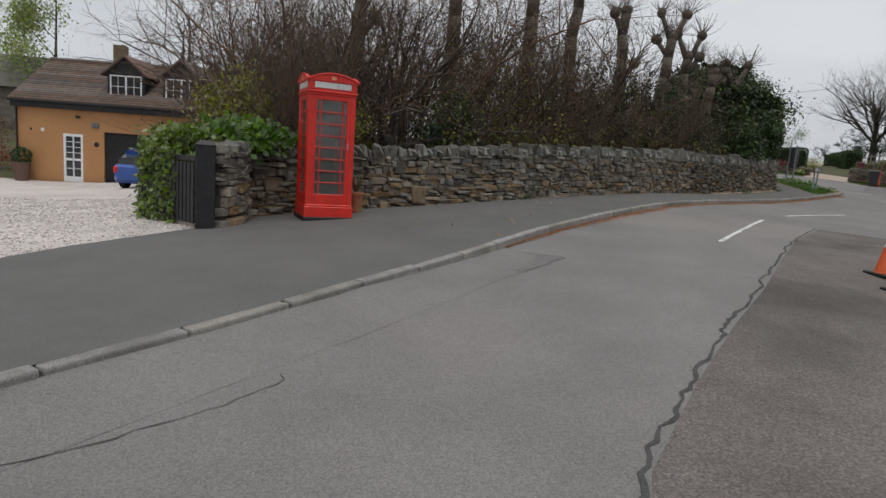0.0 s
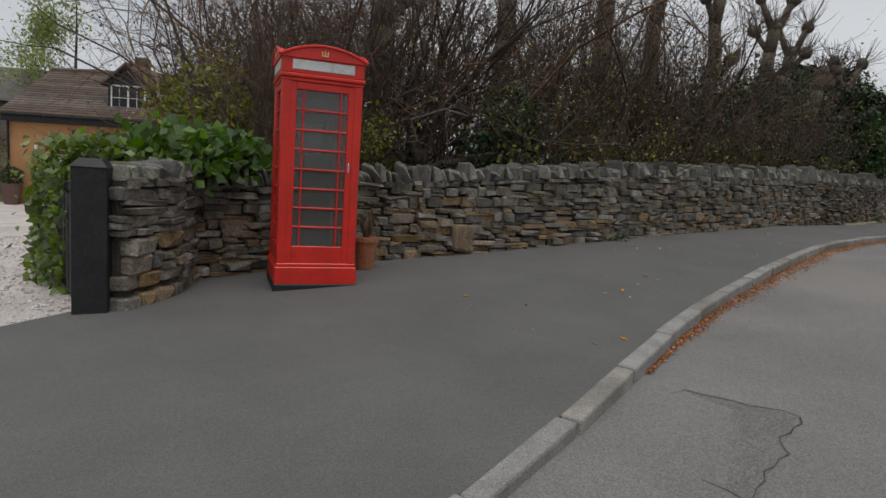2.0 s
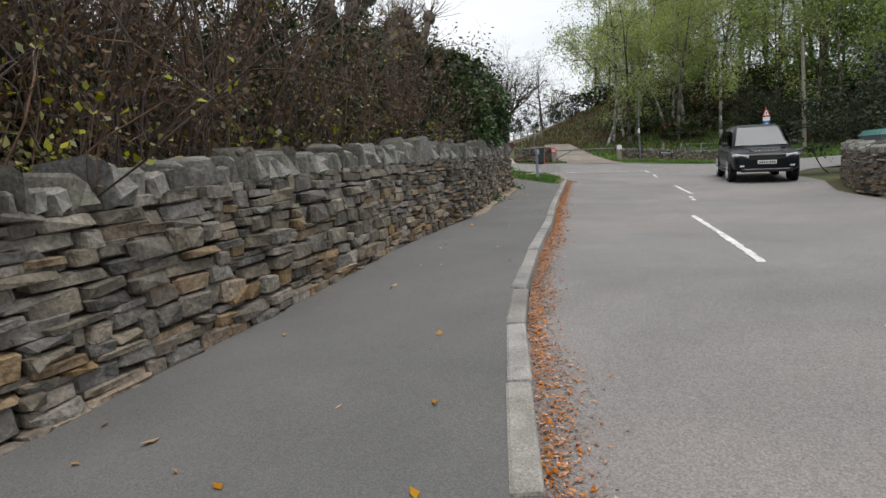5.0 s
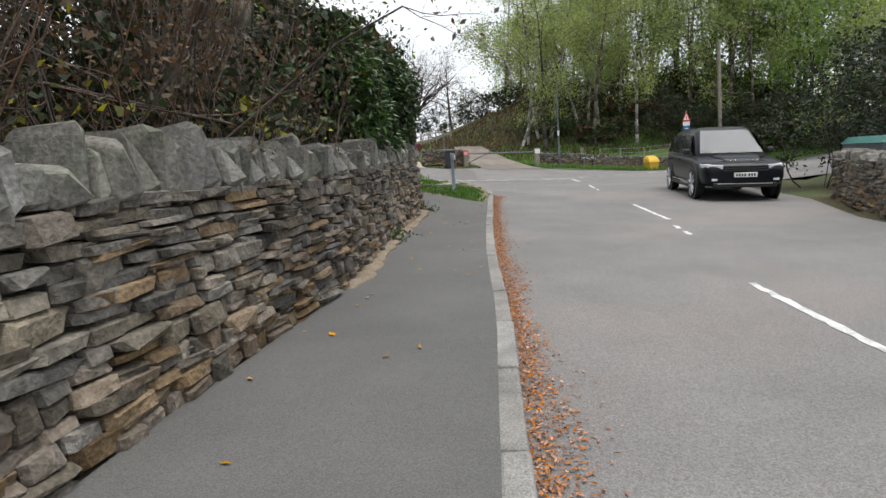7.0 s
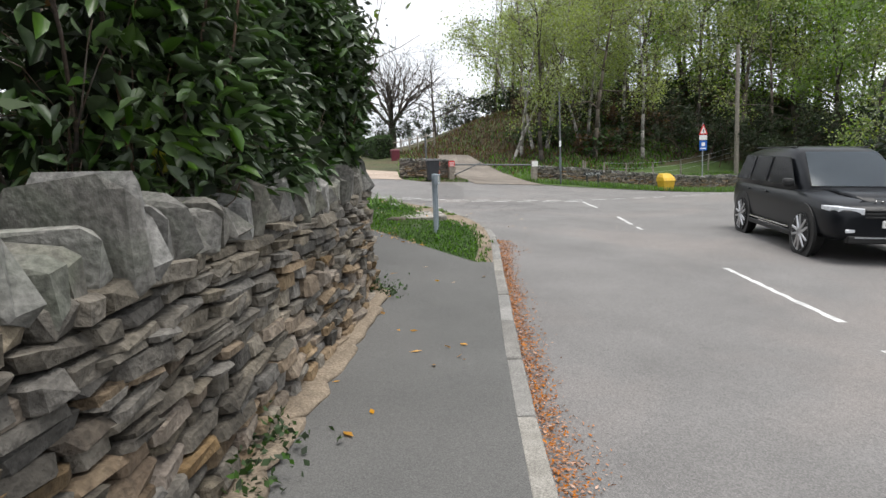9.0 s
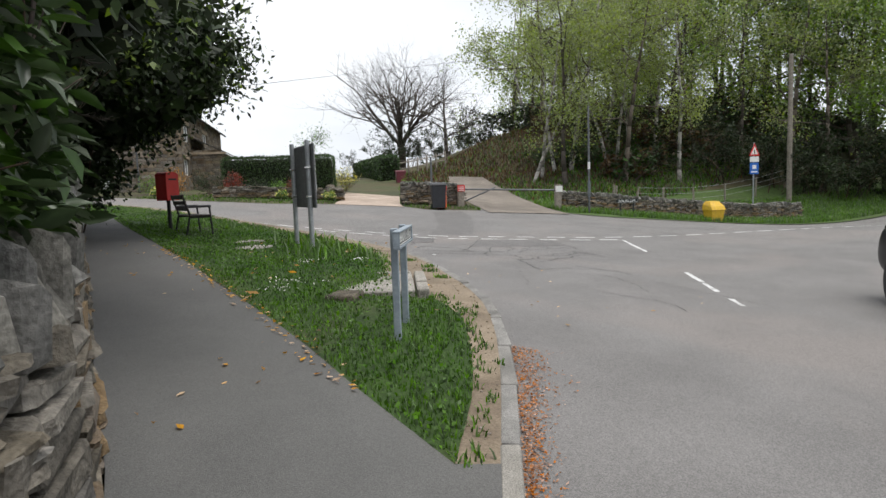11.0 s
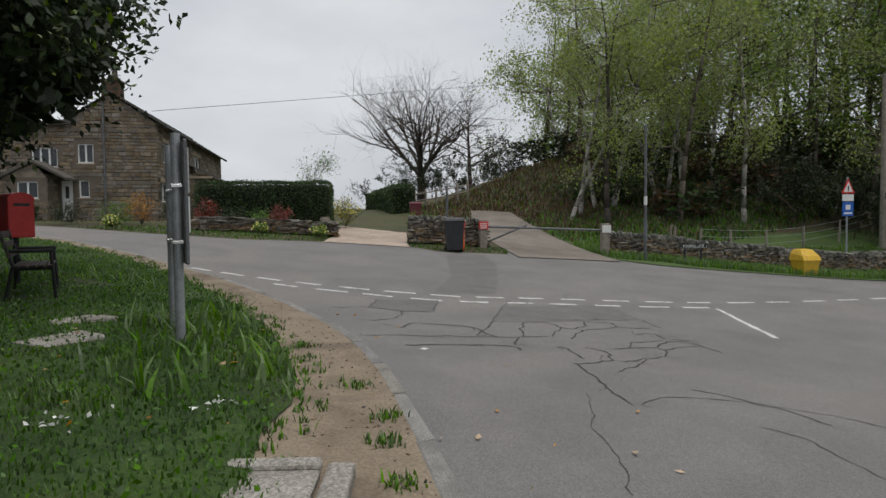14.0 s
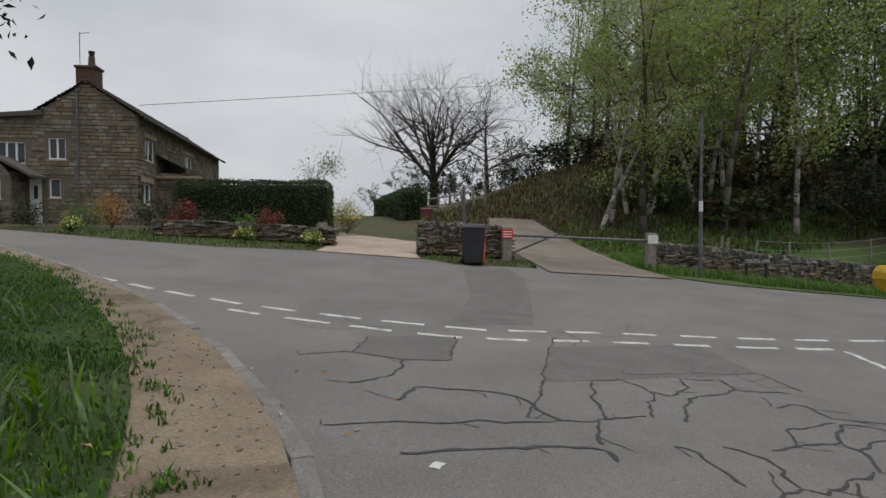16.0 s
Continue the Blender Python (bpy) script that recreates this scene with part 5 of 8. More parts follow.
    for s in (1, -1):
        part("headlight", loft([[(2.43, s * 0.52, 0.78), (2.43, s * 0.52, 0.86), (2.38, s * 0.5, 0.87), (2.38, s * 0.5, 0.77)], [(2.33, s * 0.84, 0.79), (2.33, s * 0.84, 0.88), (2.25, s * 0.84, 0.9), (2.25, s * 0.84, 0.78)], [(2.1, s * 0.955, 0.83), (2.1, s * 0.955, 0.88), (2.0, s * 0.95, 0.89), (2.0, s * 0.95, 0.83)]]), LAMP_GLASS, c, "clear glass headlight")
        part("fog_lamp", cuboid(2.40, 2.425, min(s * 0.62, s * 0.76), max(s * 0.62, s * 0.76), 0.5, 0.56, 0.01), LAMP_GLASS, c)
        mr = cuboid(0.80, 0.94, min(s * 0.94, s * 1.13), max(s * 0.94, s * 1.13), 1.10, 1.25, 0.05, 2)
        part("door_mirror", mr, CAR_TRIM, c)
        part("sill", cuboid(-1.1, 1.05, min(s * 0.95, s * 1.0), max(s * 0.95, s * 1.0), 0.27, 0.36, 0.02), CAR_TRIM, c)
        part("sill_strip", cuboid(-0.95, 0.95, min(s * 0.985, s * 1.003), max(s * 0.985, s * 1.003), 0.40, 0.425, 0.004), CHROME, c)
        for x in (0.0, -0.95):
            part("door_handle", cuboid(x - 0.32, x - 0.16, min(s * 0.97, s * 1.005), max(s * 0.97, s * 1.005), 0.93, 0.965, 0.01), CAR_BODY, c)
        for x in (1.46, -1.46):
            arch = bar((x, s * 0.94, 0.4), (x, s * 0.992, 0.4), 0.47, sides=28)
            part("wheel_arch", arch, CAR_TRIM, c)
            wheel(c, x, s * 0.885, 0.385, s)
    bm = bmesh.new()
    for z in (0.74, 0.79, 0.84):
        box(bm, 2.40, 2.44, -0.5, 0.5, z - 0.016, z + 0.016, 0.006)
    part("grille", bm, CAR_TRIM, c)
    part("front_valance", cuboid(2.30, 2.425, -0.72, 0.72, 0.34, 0.46, 0.02), CAR_TRIM, c)
    part("bumper_strip", cuboid(2.41, 2.432, -0.62, 0.62, 0.42, 0.44, 0.004), GALV, c)
    part("number_plate", cuboid(2.425, 2.445, -0.26, 0.26, 0.585, 0.695, 0.005), PLATE, c, "white number plate")
    rr = random.Random(3)
    for i in range(7):
        x = -0.2 + i * 0.062 + (0.03 if i > 3 else 0)
        part("plate_mark", cuboid(2.444, 2.448, x - 0.02, x + 0.02, 0.61, 0.67, 0.002), BLACK, c)
    for x in (-0.3, -0.2, -0.1, 0.08, 0.18, 0.28):
        part("badge", cuboid(2.245, 2.275, x - 0.016, x + 0.016, 0.957, 0.975, 0.002), CHROME, c)
    return c


SUV_TURN, SUV_AT = radians(218.5), Vector((22.45, 22.45))
fore, side = Vector((math.cos(SUV_TURN), math.sin(SUV_TURN))), Vector((-math.sin(SUV_TURN), math.cos(SUV_TURN)))
rise = [road_z(*(SUV_AT + d * k)) for d, k in ((fore, 1.4), (fore, -1.4), (side, 0.84), (side, -0.84))]
suv(pose(SUV_AT.x, SUV_AT.y, sum(rise) / 4, 0, 0, math.degrees(SUV_TURN)) @ pose(0, 0, 0, math.degrees(math.atan2(rise[2] - rise[3], 1.68)), -math.degrees(math.atan2(rise[0] - rise[1], 2.8)), 0) @ Matrix.Diagonal((0.96, 0.96, 0.97, 1)), "black four-by-four parked facing the camera")


def small_car(m, label, paint):
    c = thing("car", m, label, "car")
    def ring(x, w, zl, zt):
        return [(x, w * 0.92, zl), (x, w, zl + 0.15), (x, w, zt - 0.08), (x, w - 0.1, zt), (x, -w + 0.1, zt), (x, -w, zt - 0.08), (x, -w, zl + 0.15), (x, -w * 0.92, zl)]
    part("body", loft([ring(-2.0, 0.7, 0.4, 0.85), ring(-1.85, 0.84, 0.25, 0.95), ring(-0.5, 0.87, 0.2, 0.95), ring(0.9, 0.86, 0.2, 0.93), ring(1.7, 0.82, 0.22, 0.78), ring(1.95, 0.65, 0.3, 0.62)]), paint, c)
    part("windows", loft([ring(-1.75, 0.74, 0.85, 1.2), ring(-1.2, 0.76, 0.85, 1.42), ring(0.1, 0.76, 0.85, 1.44), ring(1.0, 0.74, 0.85, 0.95)]), GLASS, c)
    part("roof", loft([ring(-1.5, 0.6, 1.3, 1.42), ring(-1.0, 0.66, 1.38, 1.475), ring(0.0, 0.66, 1.38, 1.475), ring(0.3, 0.62, 1.3, 1.38)]), paint, c)
    for s in (1, -1):
        part("light", cuboid(-2.0, -1.86, min(s * 0.6, s * 0.8), max(s * 0.6, s * 0.8), 0.62, 0.86, 0.02), SIGN_RED, c, "red tail light")
        for x in (1.25, -1.2):
            wheel(c, x, s * 0.78, 0.31, s)
    return c


small_car(pose(-11.3, 25.0, road_z(-12.4, 25) + 0.06, 0, 0, 88), "blue hatchback parked on the gravel drive", CAR_BLUE)
small_car(pose(-21.6, 23.6, road_z(-21.6, 23.6) + 0.06, 0, 0, 165), "blue hatchback parked at the drive's edge", CAR_BLUE)
small_car(pose(25.2, 17.0, road_z(25.2, 17.0), 0, 0, 30), "red hatchback parked behind the low wall", CAR_RED)


# ---- posts, signs and street things ----
def street_sign(name, text, p, q, z0, drop, high, label, letters, plate=SIGN_BLACK, post=SIGN_GREY):
    """A street name plate between p and q on two square posts."""
    p, q = Vector(p), Vector(q)
    w = (q - p).length
    mid = (p + q) / 2
    s = thing(name, pose(mid.x, mid.y, z0, 0, 0, math.degrees(math.atan2(q.y - p.y, q.x - p.x))), label, "street sign")
    t = 0.05
    bm = bmesh.new()
    box(bm, -w / 2, w / 2, -0.03, 0.03, high - 0.018, high, 0.003)
    box(bm, -w / 2, w / 2, -0.03, 0.03, high - drop, high - drop + 0.02, 0.003)
    for x in (-w / 2, w / 2 - 0.02):
        box(bm, x, x + 0.02, -0.028, 0.028, high - drop + 0.02, high - 0.018)
    part("frame", bm, post, s)
    plt = part("plate", cuboid(-w / 2 + 0.018, w / 2 - 0.018, -0.012, 0.012, high - drop + 0.018, high - 0.016), plate, s, "black plate with a white border")
    bm = bmesh.new()
    box(bm, -w / 2 + 0.028, w / 2 - 0.028, -0.016, -0.012, high - drop + 0.026, high - drop + 0.033)
    box(bm, w / 2 - 0.036, w / 2 - 0.028, -0.016, -0.012, high - drop + 0.033, high - 0.026)
    part("border", bm, SIGN_WHITE, plt)
    lettering("letters", text, letters, pose(-0.01, -0.014, high - drop / 2 + 0.008, 90, 0, 0), SIGN_WHITE, plt, "white capital letters", 0.003, (w - 0.1) / (letters * len(text) * 0.67))
    for x in (-w * 0.3, w * 0.3):
        part("post", cuboid(x - 0.03, x + 0.03, 0.013, 0.073, -0.2, high + 0.015, 0.006), post, s)
    return s


HZ = road_z(16.7, 26.7) + 0.12
street_sign("street_sign", "HUNDALL LANE", (16.255, 26.08), (16.9, 26.715), HZ, 0.15, 0.884, "grey-framed black street name sign on two posts in the grass", 0.125)
street_sign("street_sign", "WINDMILL LANE", (36.55, 36.9), (37.4, 36.35), land_z(36.8, 36.8) + 0.1, 0.17, 0.6, "white and black street name sign before the verge wall", 0.15, plate=SIGN_BLACK, post=SIGN_BLACK)

# notice board on two tall posts
NB = (Vector((18.57, 31.55)), Vector((18.76, 32.45)))
nbz = road_z(18.5, 31.5) + 0.0
u = (NB[1] - NB[0]).normalized()
nb_board = thing("notice_board", pose(NB[0].x, NB[0].y, nbz, 0, 0, math.degrees(math.atan2(u.y, u.x))), "grey metal notice board with papers on two tall posts", "notice board")
wnb = (NB[1] - NB[0]).length
for x in (0.0, wnb):
    part("post", bar((x, 0, -0.3), (x, 0, 1.98), 0.042, sides=14), GALV, nb_board)
part("board", cuboid(-0.14, wnb + 0.1, -0.085, -0.05, 0.82, 1.92, 0.01), GALV_DARK, nb_board, "dark steel backing board")
rr = random.Random(6)
for i, (x, z, w_, h_, mt) in enumerate(((0.0, 1.45, 0.22, 0.4, CURTAIN), (0.24, 1.42, 0.3, 0.44, WHITE), (0.56, 1.4, 0.3, 0.46, CURTAIN), (0.88, 1.38, 0.3, 0.5, WHITE), (0.0, 1.1, 0.2, 0.32, WHITE), (0.22, 0.95, 0.22, 0.4, SIGN_BLUE), (0.48, 1.05, 0.26, 0.3, SIGN_WHITE), (0.8, 0.92, 0.26, 0.4, SIGN_BLUE), (1.08, 0.9, 0.2, 0.42, WHITE), (0.5, 0.86, 0.22, 0.16, BLUE))):
    x, w_ = x * 0.8 - 0.1, w_ * 0.8
    pp = part("paper", cuboid(x, x + w_, -0.1, -0.088, z, z + h_, 0.002), mt, nb_board, "pinned paper notice")
    for k in range(4):
        part("text_bar", cuboid(x + 0.03, x + w_ - rr.uniform(0.03, 0.1), -0.102, -0.1, z + h_ * (0.75 - k * 0.17), z + h_ * (0.79 - k * 0.17)), BIN_STEEL, pp)
for z in (1.0, 1.5):
    part("clip", cuboid(-0.05, 0.05, -0.05, 0.05, z, z + 0.03, 0.004), CHROME, nb_board)
    part("clip", cuboid(wnb - 0.05, wnb + 0.05, -0.05, 0.05, z, z + 0.03, 0.004), CHROME, nb_board)

# red post box on a post
pb = thing("post_box", pose(17.72, 36.3, road_z(17.7, 36.3) + 0.1, 0, 0, 28) @ Matrix.Diagonal((0.92, 0.92, 1.0, 1)), "faded red letter box on a black post in grass", "post box")
part("post", bar((0, 0, -0.2), (0, 0, 0.72), 0.045, sides=10), BLACK, pb)
bm = cuboid(-0.2, 0.2, -0.17, 0.17, 0.66, 1.22, 0.02, 2)
bmesh.ops.create_cone(bm, cap_ends=True, segments=24, radius1=0.2, radius2=0.2, depth=0.34, matrix=pose(0, 0, 1.2, 90) @ Matrix.Diagonal((1, 0.45, 1, 1)))
part("box", bm, RED_DULL, pb)
part("mouth", cuboid(-0.12, 0.12, -0.178, -0.16, 1.1, 1.14), BLACK, pb)

# bench
bn = thing("bench", pose(17.82, 35.1, road_z(17.8, 35.1) + 0.1, 0, 0, 82) @ Matrix.Diagonal((0.8, 0.9, 0.92, 1)), "dark timber and iron bench seen from its end", "bench")
for x in (-0.72, 0.72):
    e = new("bench_end")
    e.parent = bn
    bm = bmesh.new()
    for p, q, r in (((x, -0.26, 0), (x, -0.22, 0.62), 0.022), ((x, 0.3, 0), (x, 0.2, 0.45), 0.022), ((x, 0.2, 0.44), (x, 0.34, 0.9), 0.022), ((x, -0.24, 0.40), (x, 0.22, 0.40), 0.022), ((x, -0.25, 0.63), (x, 0.24, 0.63), 0.025)):
        tube(bm, p, q, r, sides=8)
    part("iron_frame", bm, BLACK, e)
for i in range(5):
    part("seat_slat", cuboid(-0.8, 0.8, -0.24 + i * 0.095, -0.165 + i * 0.095, 0.42, 0.445, 0.006), WOOD_DARK, bn)
for i in range(3):
    part("back_slat", cuboid(-0.8, 0.8, 0.235 + i * 0.04, 0.26 + i * 0.04, 0.54 + i * 0.13, 0.63 + i * 0.13, 0.006), WOOD_DARK, bn)

# flags, slab and stones in the grass
def flat_stone(name, x, y, sx, sy, high, turn, material, label, category, base=verge_z, seed=1):
    bm = cuboid(-sx / 2, sx / 2, -sy / 2, sy / 2, -0.12, high, 0.03, 2)
    for v in bm.verts:
        v.co += Vector((noise.noise(v.co * 2.1 + Vector((seed * 5, 0, 0))) * 0.09, noise.noise(v.co * 2.3 + Vector((0, seed * 5, 3))) * 0.09, 0))
    ob = part(name, bm, material)
    ob.matrix_basis = pose(x, y, base(x, y), 0, 0, turn)
    return tagged(ob, label, category)


flat_stone("flagstone", 17.73, 32.1, 0.62, 0.4, 0.02, 20, CONCRETE, "worn flagstone sunk in the grass", "stone", seed=2)
flat_stone("flagstone", 18.0, 33.0, 0.6, 0.36, 0.02, 12, CONCRETE, "worn flagstone sunk in the grass", "stone", seed=3)
flat_stone("rock", 16.8, 27.72, 0.36, 0.28, 0.06, 40, STONE, "flat grey-brown rock lying in grass", "rock", seed=4)
slab = thing("concrete_slab", pose(17.7, 28.16, road_z(17.7, 28.16) + 0.1, 0, 0, 52.5), "cracked grey concrete slab set in the verge", "slab")
part("slab", cuboid(-0.72, 0.2, -0.3, 0.52, -0.1, 0.03, 0.012), CONCRETE, slab)
part("slab", cuboid(0.21, 0.74, -0.29, 0.5, -0.1, 0.024, 0.012), CONCRETE, slab)
for x0, x1, z in ((-0.74, -0.22, 0.045), (-0.2, 0.3, 0.055), (0.32, 0.8, 0.04)):
    part("edging", cuboid(x0, x1, -0.46, -0.32, -0.1, z, 0.022, 2), CONCRETE, slab)
part("edging", cuboid(0.76, 0.88, -0.28, 0.3, -0.1, 0.04, 0.022, 2), CONCRETE, slab)


def wheelie_bin(x, y, turn, body, lid, label, z=None, scale=1.0):
    b = thing("wheelie_bin", pose(x, y, (road_z(x, y) if z is None else z) + 0.01, 0, 0, turn) @ Matrix.Diagonal((scale, scale, scale, 1)), label, "bin")
    part("body", loft([[(-0.24, -0.26, 0.06), (0.24, -0.26, 0.06), (0.24, 0.24, 0.06), (-0.24, 0.24, 0.06)], [(-0.285, -0.33, 0.94), (0.285, -0.33, 0.94), (0.285, 0.33, 0.94), (-0.285, 0.33, 0.94)]]), body, b)
    part("rim", cuboid(-0.3, 0.3, -0.345, 0.345, 0.92, 0.97, 0.015), body, b)
    part("lid", loft([[(-0.305, -0.36, 0.97), (0.305, -0.36, 0.97), (0.305, 0.37, 0.985), (-0.305, 0.37, 0.985)], [(-0.28, -0.32, 1.03), (0.28, -0.32, 1.03), (0.28, 0.33, 1.07), (-0.28, 0.33, 1.07)]]), lid, b)
    part("handle", bar((-0.22, 0.4, 0.98), (0.22, 0.4, 0.98), 0.02, sides=8), body, b)
    for sx in (-0.25, 0.25):
        part("wheel", bar((sx - 0.03, 0.27, 0.1), (sx + 0.03, 0.27, 0.1), 0.1, sides=16), RUBBER, b)
    return b


wheelie_bin(29.35, 40.45, -35, BIN_GREY, BIN_GREY, "charcoal wheeled bin standing at the drive end")
wheelie_bin(35.9, 51.3, -30, BIN_RED, BIN_RED, "maroon wheeled bin beside the paved drive", scale=0.97)
for x, y, mt, lab in ((23.6, 18.9, BIN_STEEL, "large grey steel waste container with a green lid"),):
    b = thing("waste_container", pose(x, y, road_z(x, y), 0, 0, 38), lab, "waste container")
    part("body", loft([[(-0.85, -0.5, 0.15), (0.85, -0.5, 0.15), (0.85, 0.5, 0.15), (-0.85, 0.5, 0.15)], [(-0.95, -0.6, 1.2), (0.95, -0.6, 1.2), (0.95, 0.6, 1.2), (-0.95, 0.6, 1.2)]]), mt, b)
    part("lid", loft([[(-0.98, -0.63, 1.2), (0.98, -0.63, 1.2), (0.98, 0.63, 1.2), (-0.98, 0.63, 1.2)], [(-0.9, -0.5, 1.33), (0.9, -0.5, 1.33), (0.9, 0.5, 1.36), (-0.9, 0.5, 1.36)]]), BIN_LID, b)
wheelie_bin(21.9, 18.2, 30, BIN_RED, BIN_GREY, "dark wheeled bin behind the low wall")
wheelie_bin(21.1, 17.6, 30, BIN_GREY, BIN_GREY, "dark wheeled bin behind the low wall")

rb = thing("red_crate", pose(29.75, 40.75, road_z(29.75, 40.75), 0, 0, -35), "red plastic recycling crate stack behind the bin", "crate")
part("crate", cuboid(-0.2, 0.2, -0.2, 0.2, 0, 0.7, 0.03, 2), ORANGE, rb)
part("rim", cuboid(-0.22, 0.22, -0.22, 0.22, 0.7, 0.95, 0.03, 2), SIGN_RED, rb)

# grit bin
gb = thing("grit_bin", pose(39.9, 34.15, land_z(39.9, 34.15) + 0.02, 0, 0, -28) @ Matrix.Diagonal((0.78, 0.85, 1.2, 1)), "yellow plastic grit bin on the grass verge", "grit bin")
part("tub", loft([[(-0.33, -0.3, 0), (0.33, -0.3, 0), (0.33, 0.3, 0), (-0.33, 0.3, 0)], [(-0.42, -0.36, 0.42), (0.42, -0.36, 0.42), (0.42, 0.36, 0.42), (-0.42, 0.36, 0.42)]]), YELLOW, gb)
part("lid", loft([[(-0.45, -0.4, 0.42), (0.45, -0.4, 0.42), (0.45, 0.4, 0.42), (-0.45, 0.4, 0.42)], [(-0.42, -0.3, 0.55), (0.42, -0.3, 0.55), (0.42, 0.36, 0.62), (-0.42, 0.36, 0.62)], [(-0.3, -0.05, 0.72), (0.3, -0.05, 0.72), (0.3, 0.3, 0.74), (-0.3, 0.3, 0.74)]]), YELLOW, gb)

# barrier across the track, its posts and signs
for x, y, h_, lab in ((31.05, 40.95, 0.95, "grey timber gate post with a red notice"), (34.85, 38.75, 1.12, "grey stone gate post with a white plate")):
    gp = thing("barrier_post", pose(x, y, land_z(x, y), 0, 0, -30), lab, "gate post")
    part("shaft", cuboid(-0.13, 0.13, -0.12, 0.12, -0.2, h_, 0.02, 2), WOOD_POLE, gp)
    part("notice", cuboid(-0.16, 0.16, -0.145, -0.125, h_ - 0.32, h_ - 0.06, 0.004), SIGN_RED if x < 33 else SIGN_WHITE, gp, "small notice plate")
    if x < 33:
        for i in range(3):
            part("text_bar", cuboid(-0.12, 0.12, -0.149, -0.145, h_ - 0.29 + i * 0.07, h_ - 0.26 + i * 0.07), SIGN_WHITE, gp)
za, zb_ = land_z(31.05, 40.95) + 0.72, land_z(34.85, 38.75) + 0.88
br = thing("barrier", pose(0, 0, 0), "dark steel barrier pole closed across the track", "barrier")
part("pole", bar((31.05, 40.9, za), (34.85, 38.7, zb_), 0.04, sides=10), GALV_DARK, br)
part("strut", bar((31.2, 40.82, za - 0.5), (32.35, 40.15, za + 0.03), 0.03, sides=8), GALV_DARK, br)


def pole(name, x, y, h_, r1, r2, mt, label, lean=(0, 0), base=land_z):
    z = base(x, y)
    p = thing(name, pose(x, y, z), label, "pole")
    part("shaft", bar((0, 0, -0.3), (lean[0], lean[1], h_), r1, r2, 12), mt, p)
    return p


pole("telegraph_pole", 50.5, 34.7, 8.1, 0.15, 0.11, WOOD_POLE, "weathered timber pole on the grass verge", (-0.12, 0.0))
p2 = pole("sign_pole", 35.4, 37.5, 4.6, 0.05, 0.04, GALV_DARK, "slim dark steel lamp pole behind the verge")
part("band", bar((0, 0, 1.9), (0, 0, 2.2), 0.055, sides=12), SIGN_WHITE, p2, "white band round the pole")
part("band", bar((0, 0, 0.7), (0, 0, 1.4), 0.06, sides=12), BIN_STEEL, p2)
pole("marker_pole", 30.35, 42.0, 2.0, 0.05, 0.045, GALV_DARK, "dark slim pole behind the short wall")
ts = pole("traffic_sign", 44.9, 34.45, 3.75, 0.04, 0.04, GALV, "warning triangle and blue plate on a steel post")
ts.matrix_basis = ts.matrix_basis @ pose(0, 0, 0, 0, 0, -35) @ Matrix.Diagonal((0.85, 0.85, 1.0, 1))
SIGN_UP = 0.9
tri = part("triangle", prism([(x, z + SIGN_UP) for x, z in ((-0.33, 2.2), (0.33, 2.2), (0, 2.8))], 0.015, offset=-0.065), SIGN_RED, ts, "red-bordered warning triangle")
part("field", prism([(x, z + SIGN_UP) for x, z in ((-0.22, 2.265), (0.22, 2.265), (0, 2.67))], 0.006, offset=-0.071), SIGN_WHITE, tri)
part("symbol", prism([(x, z + SIGN_UP) for x, z in ((-0.03, 2.3), (0.03, 2.3), (0.03, 2.5), (-0.03, 2.5))], 0.004, offset=-0.075), BLACK, tri)
part("sub_plate", cuboid(-0.28, 0.28, -0.065, -0.05, 1.9 + SIGN_UP, 2.16 + SIGN_UP), SIGN_WHITE, ts)
bp = part("blue_plate", cuboid(-0.27, 0.27, -0.065, -0.05, 1.3 + SIGN_UP, 1.86 + SIGN_UP), SIGN_BLUE, ts, "blue direction plate")
part("symbol", cuboid(-0.12, 0.12, -0.07, -0.065, 1.55 + SIGN_UP, 1.75 + SIGN_UP), SIGN_WHITE, bp)
part("text_bar", cuboid(-0.2, 0.2, -0.07, -0.065, 1.38 + SIGN_UP, 1.45 + SIGN_UP), SIGN_WHITE, bp)

# cable across the sky
cb = part("overhead_cable", bar((25.4, 60, 8.55), (58, 60, 14.67), 0.014, sides=5), BLACK)
tagged(cb, "thin overhead cable crossing the grey sky", "cable")

# wire fence in the field
fence = thing("wire_fence", pose(0, 0, 0), "leaning timber posts with sagging wire on the bank", "fence")
FENCE_POSTS = [(39.5, 38.9), (40.0, 39.3), (41.0, 38.6), (43.0, 38.2), (45.2, 37.6), (47.6, 37.0), (50.2, 36.4), (53, 35.8)]
rr = random.Random(15)
tops = []
for x, y in FENCE_POSTS:
    z = land_z(x, y)
    lx, ly = rr.uniform(-0.2, 0.12), rr.uniform(-0.1, 0.1)
    part("post", bar((x, y, z - 0.2), (x + lx, y + ly, z + 1.1), 0.055, 0.045, 8), WOOD_POLE, fence)
    tops.append(Vector((x + lx, y + ly, z + 1.1)))
for a, b in zip(tops[2:], tops[3:]):
    for d in (0.05, 0.35, 0.65):
        part("wire", bar(a - Vector((0, 0, d)), b - Vector((0, 0, d)), 0.009, sides=5), GALV, fence)
rail = thing("timber_fence", pose(0, 0, 0), "grey post and rail fence beyond the drive", "fence")
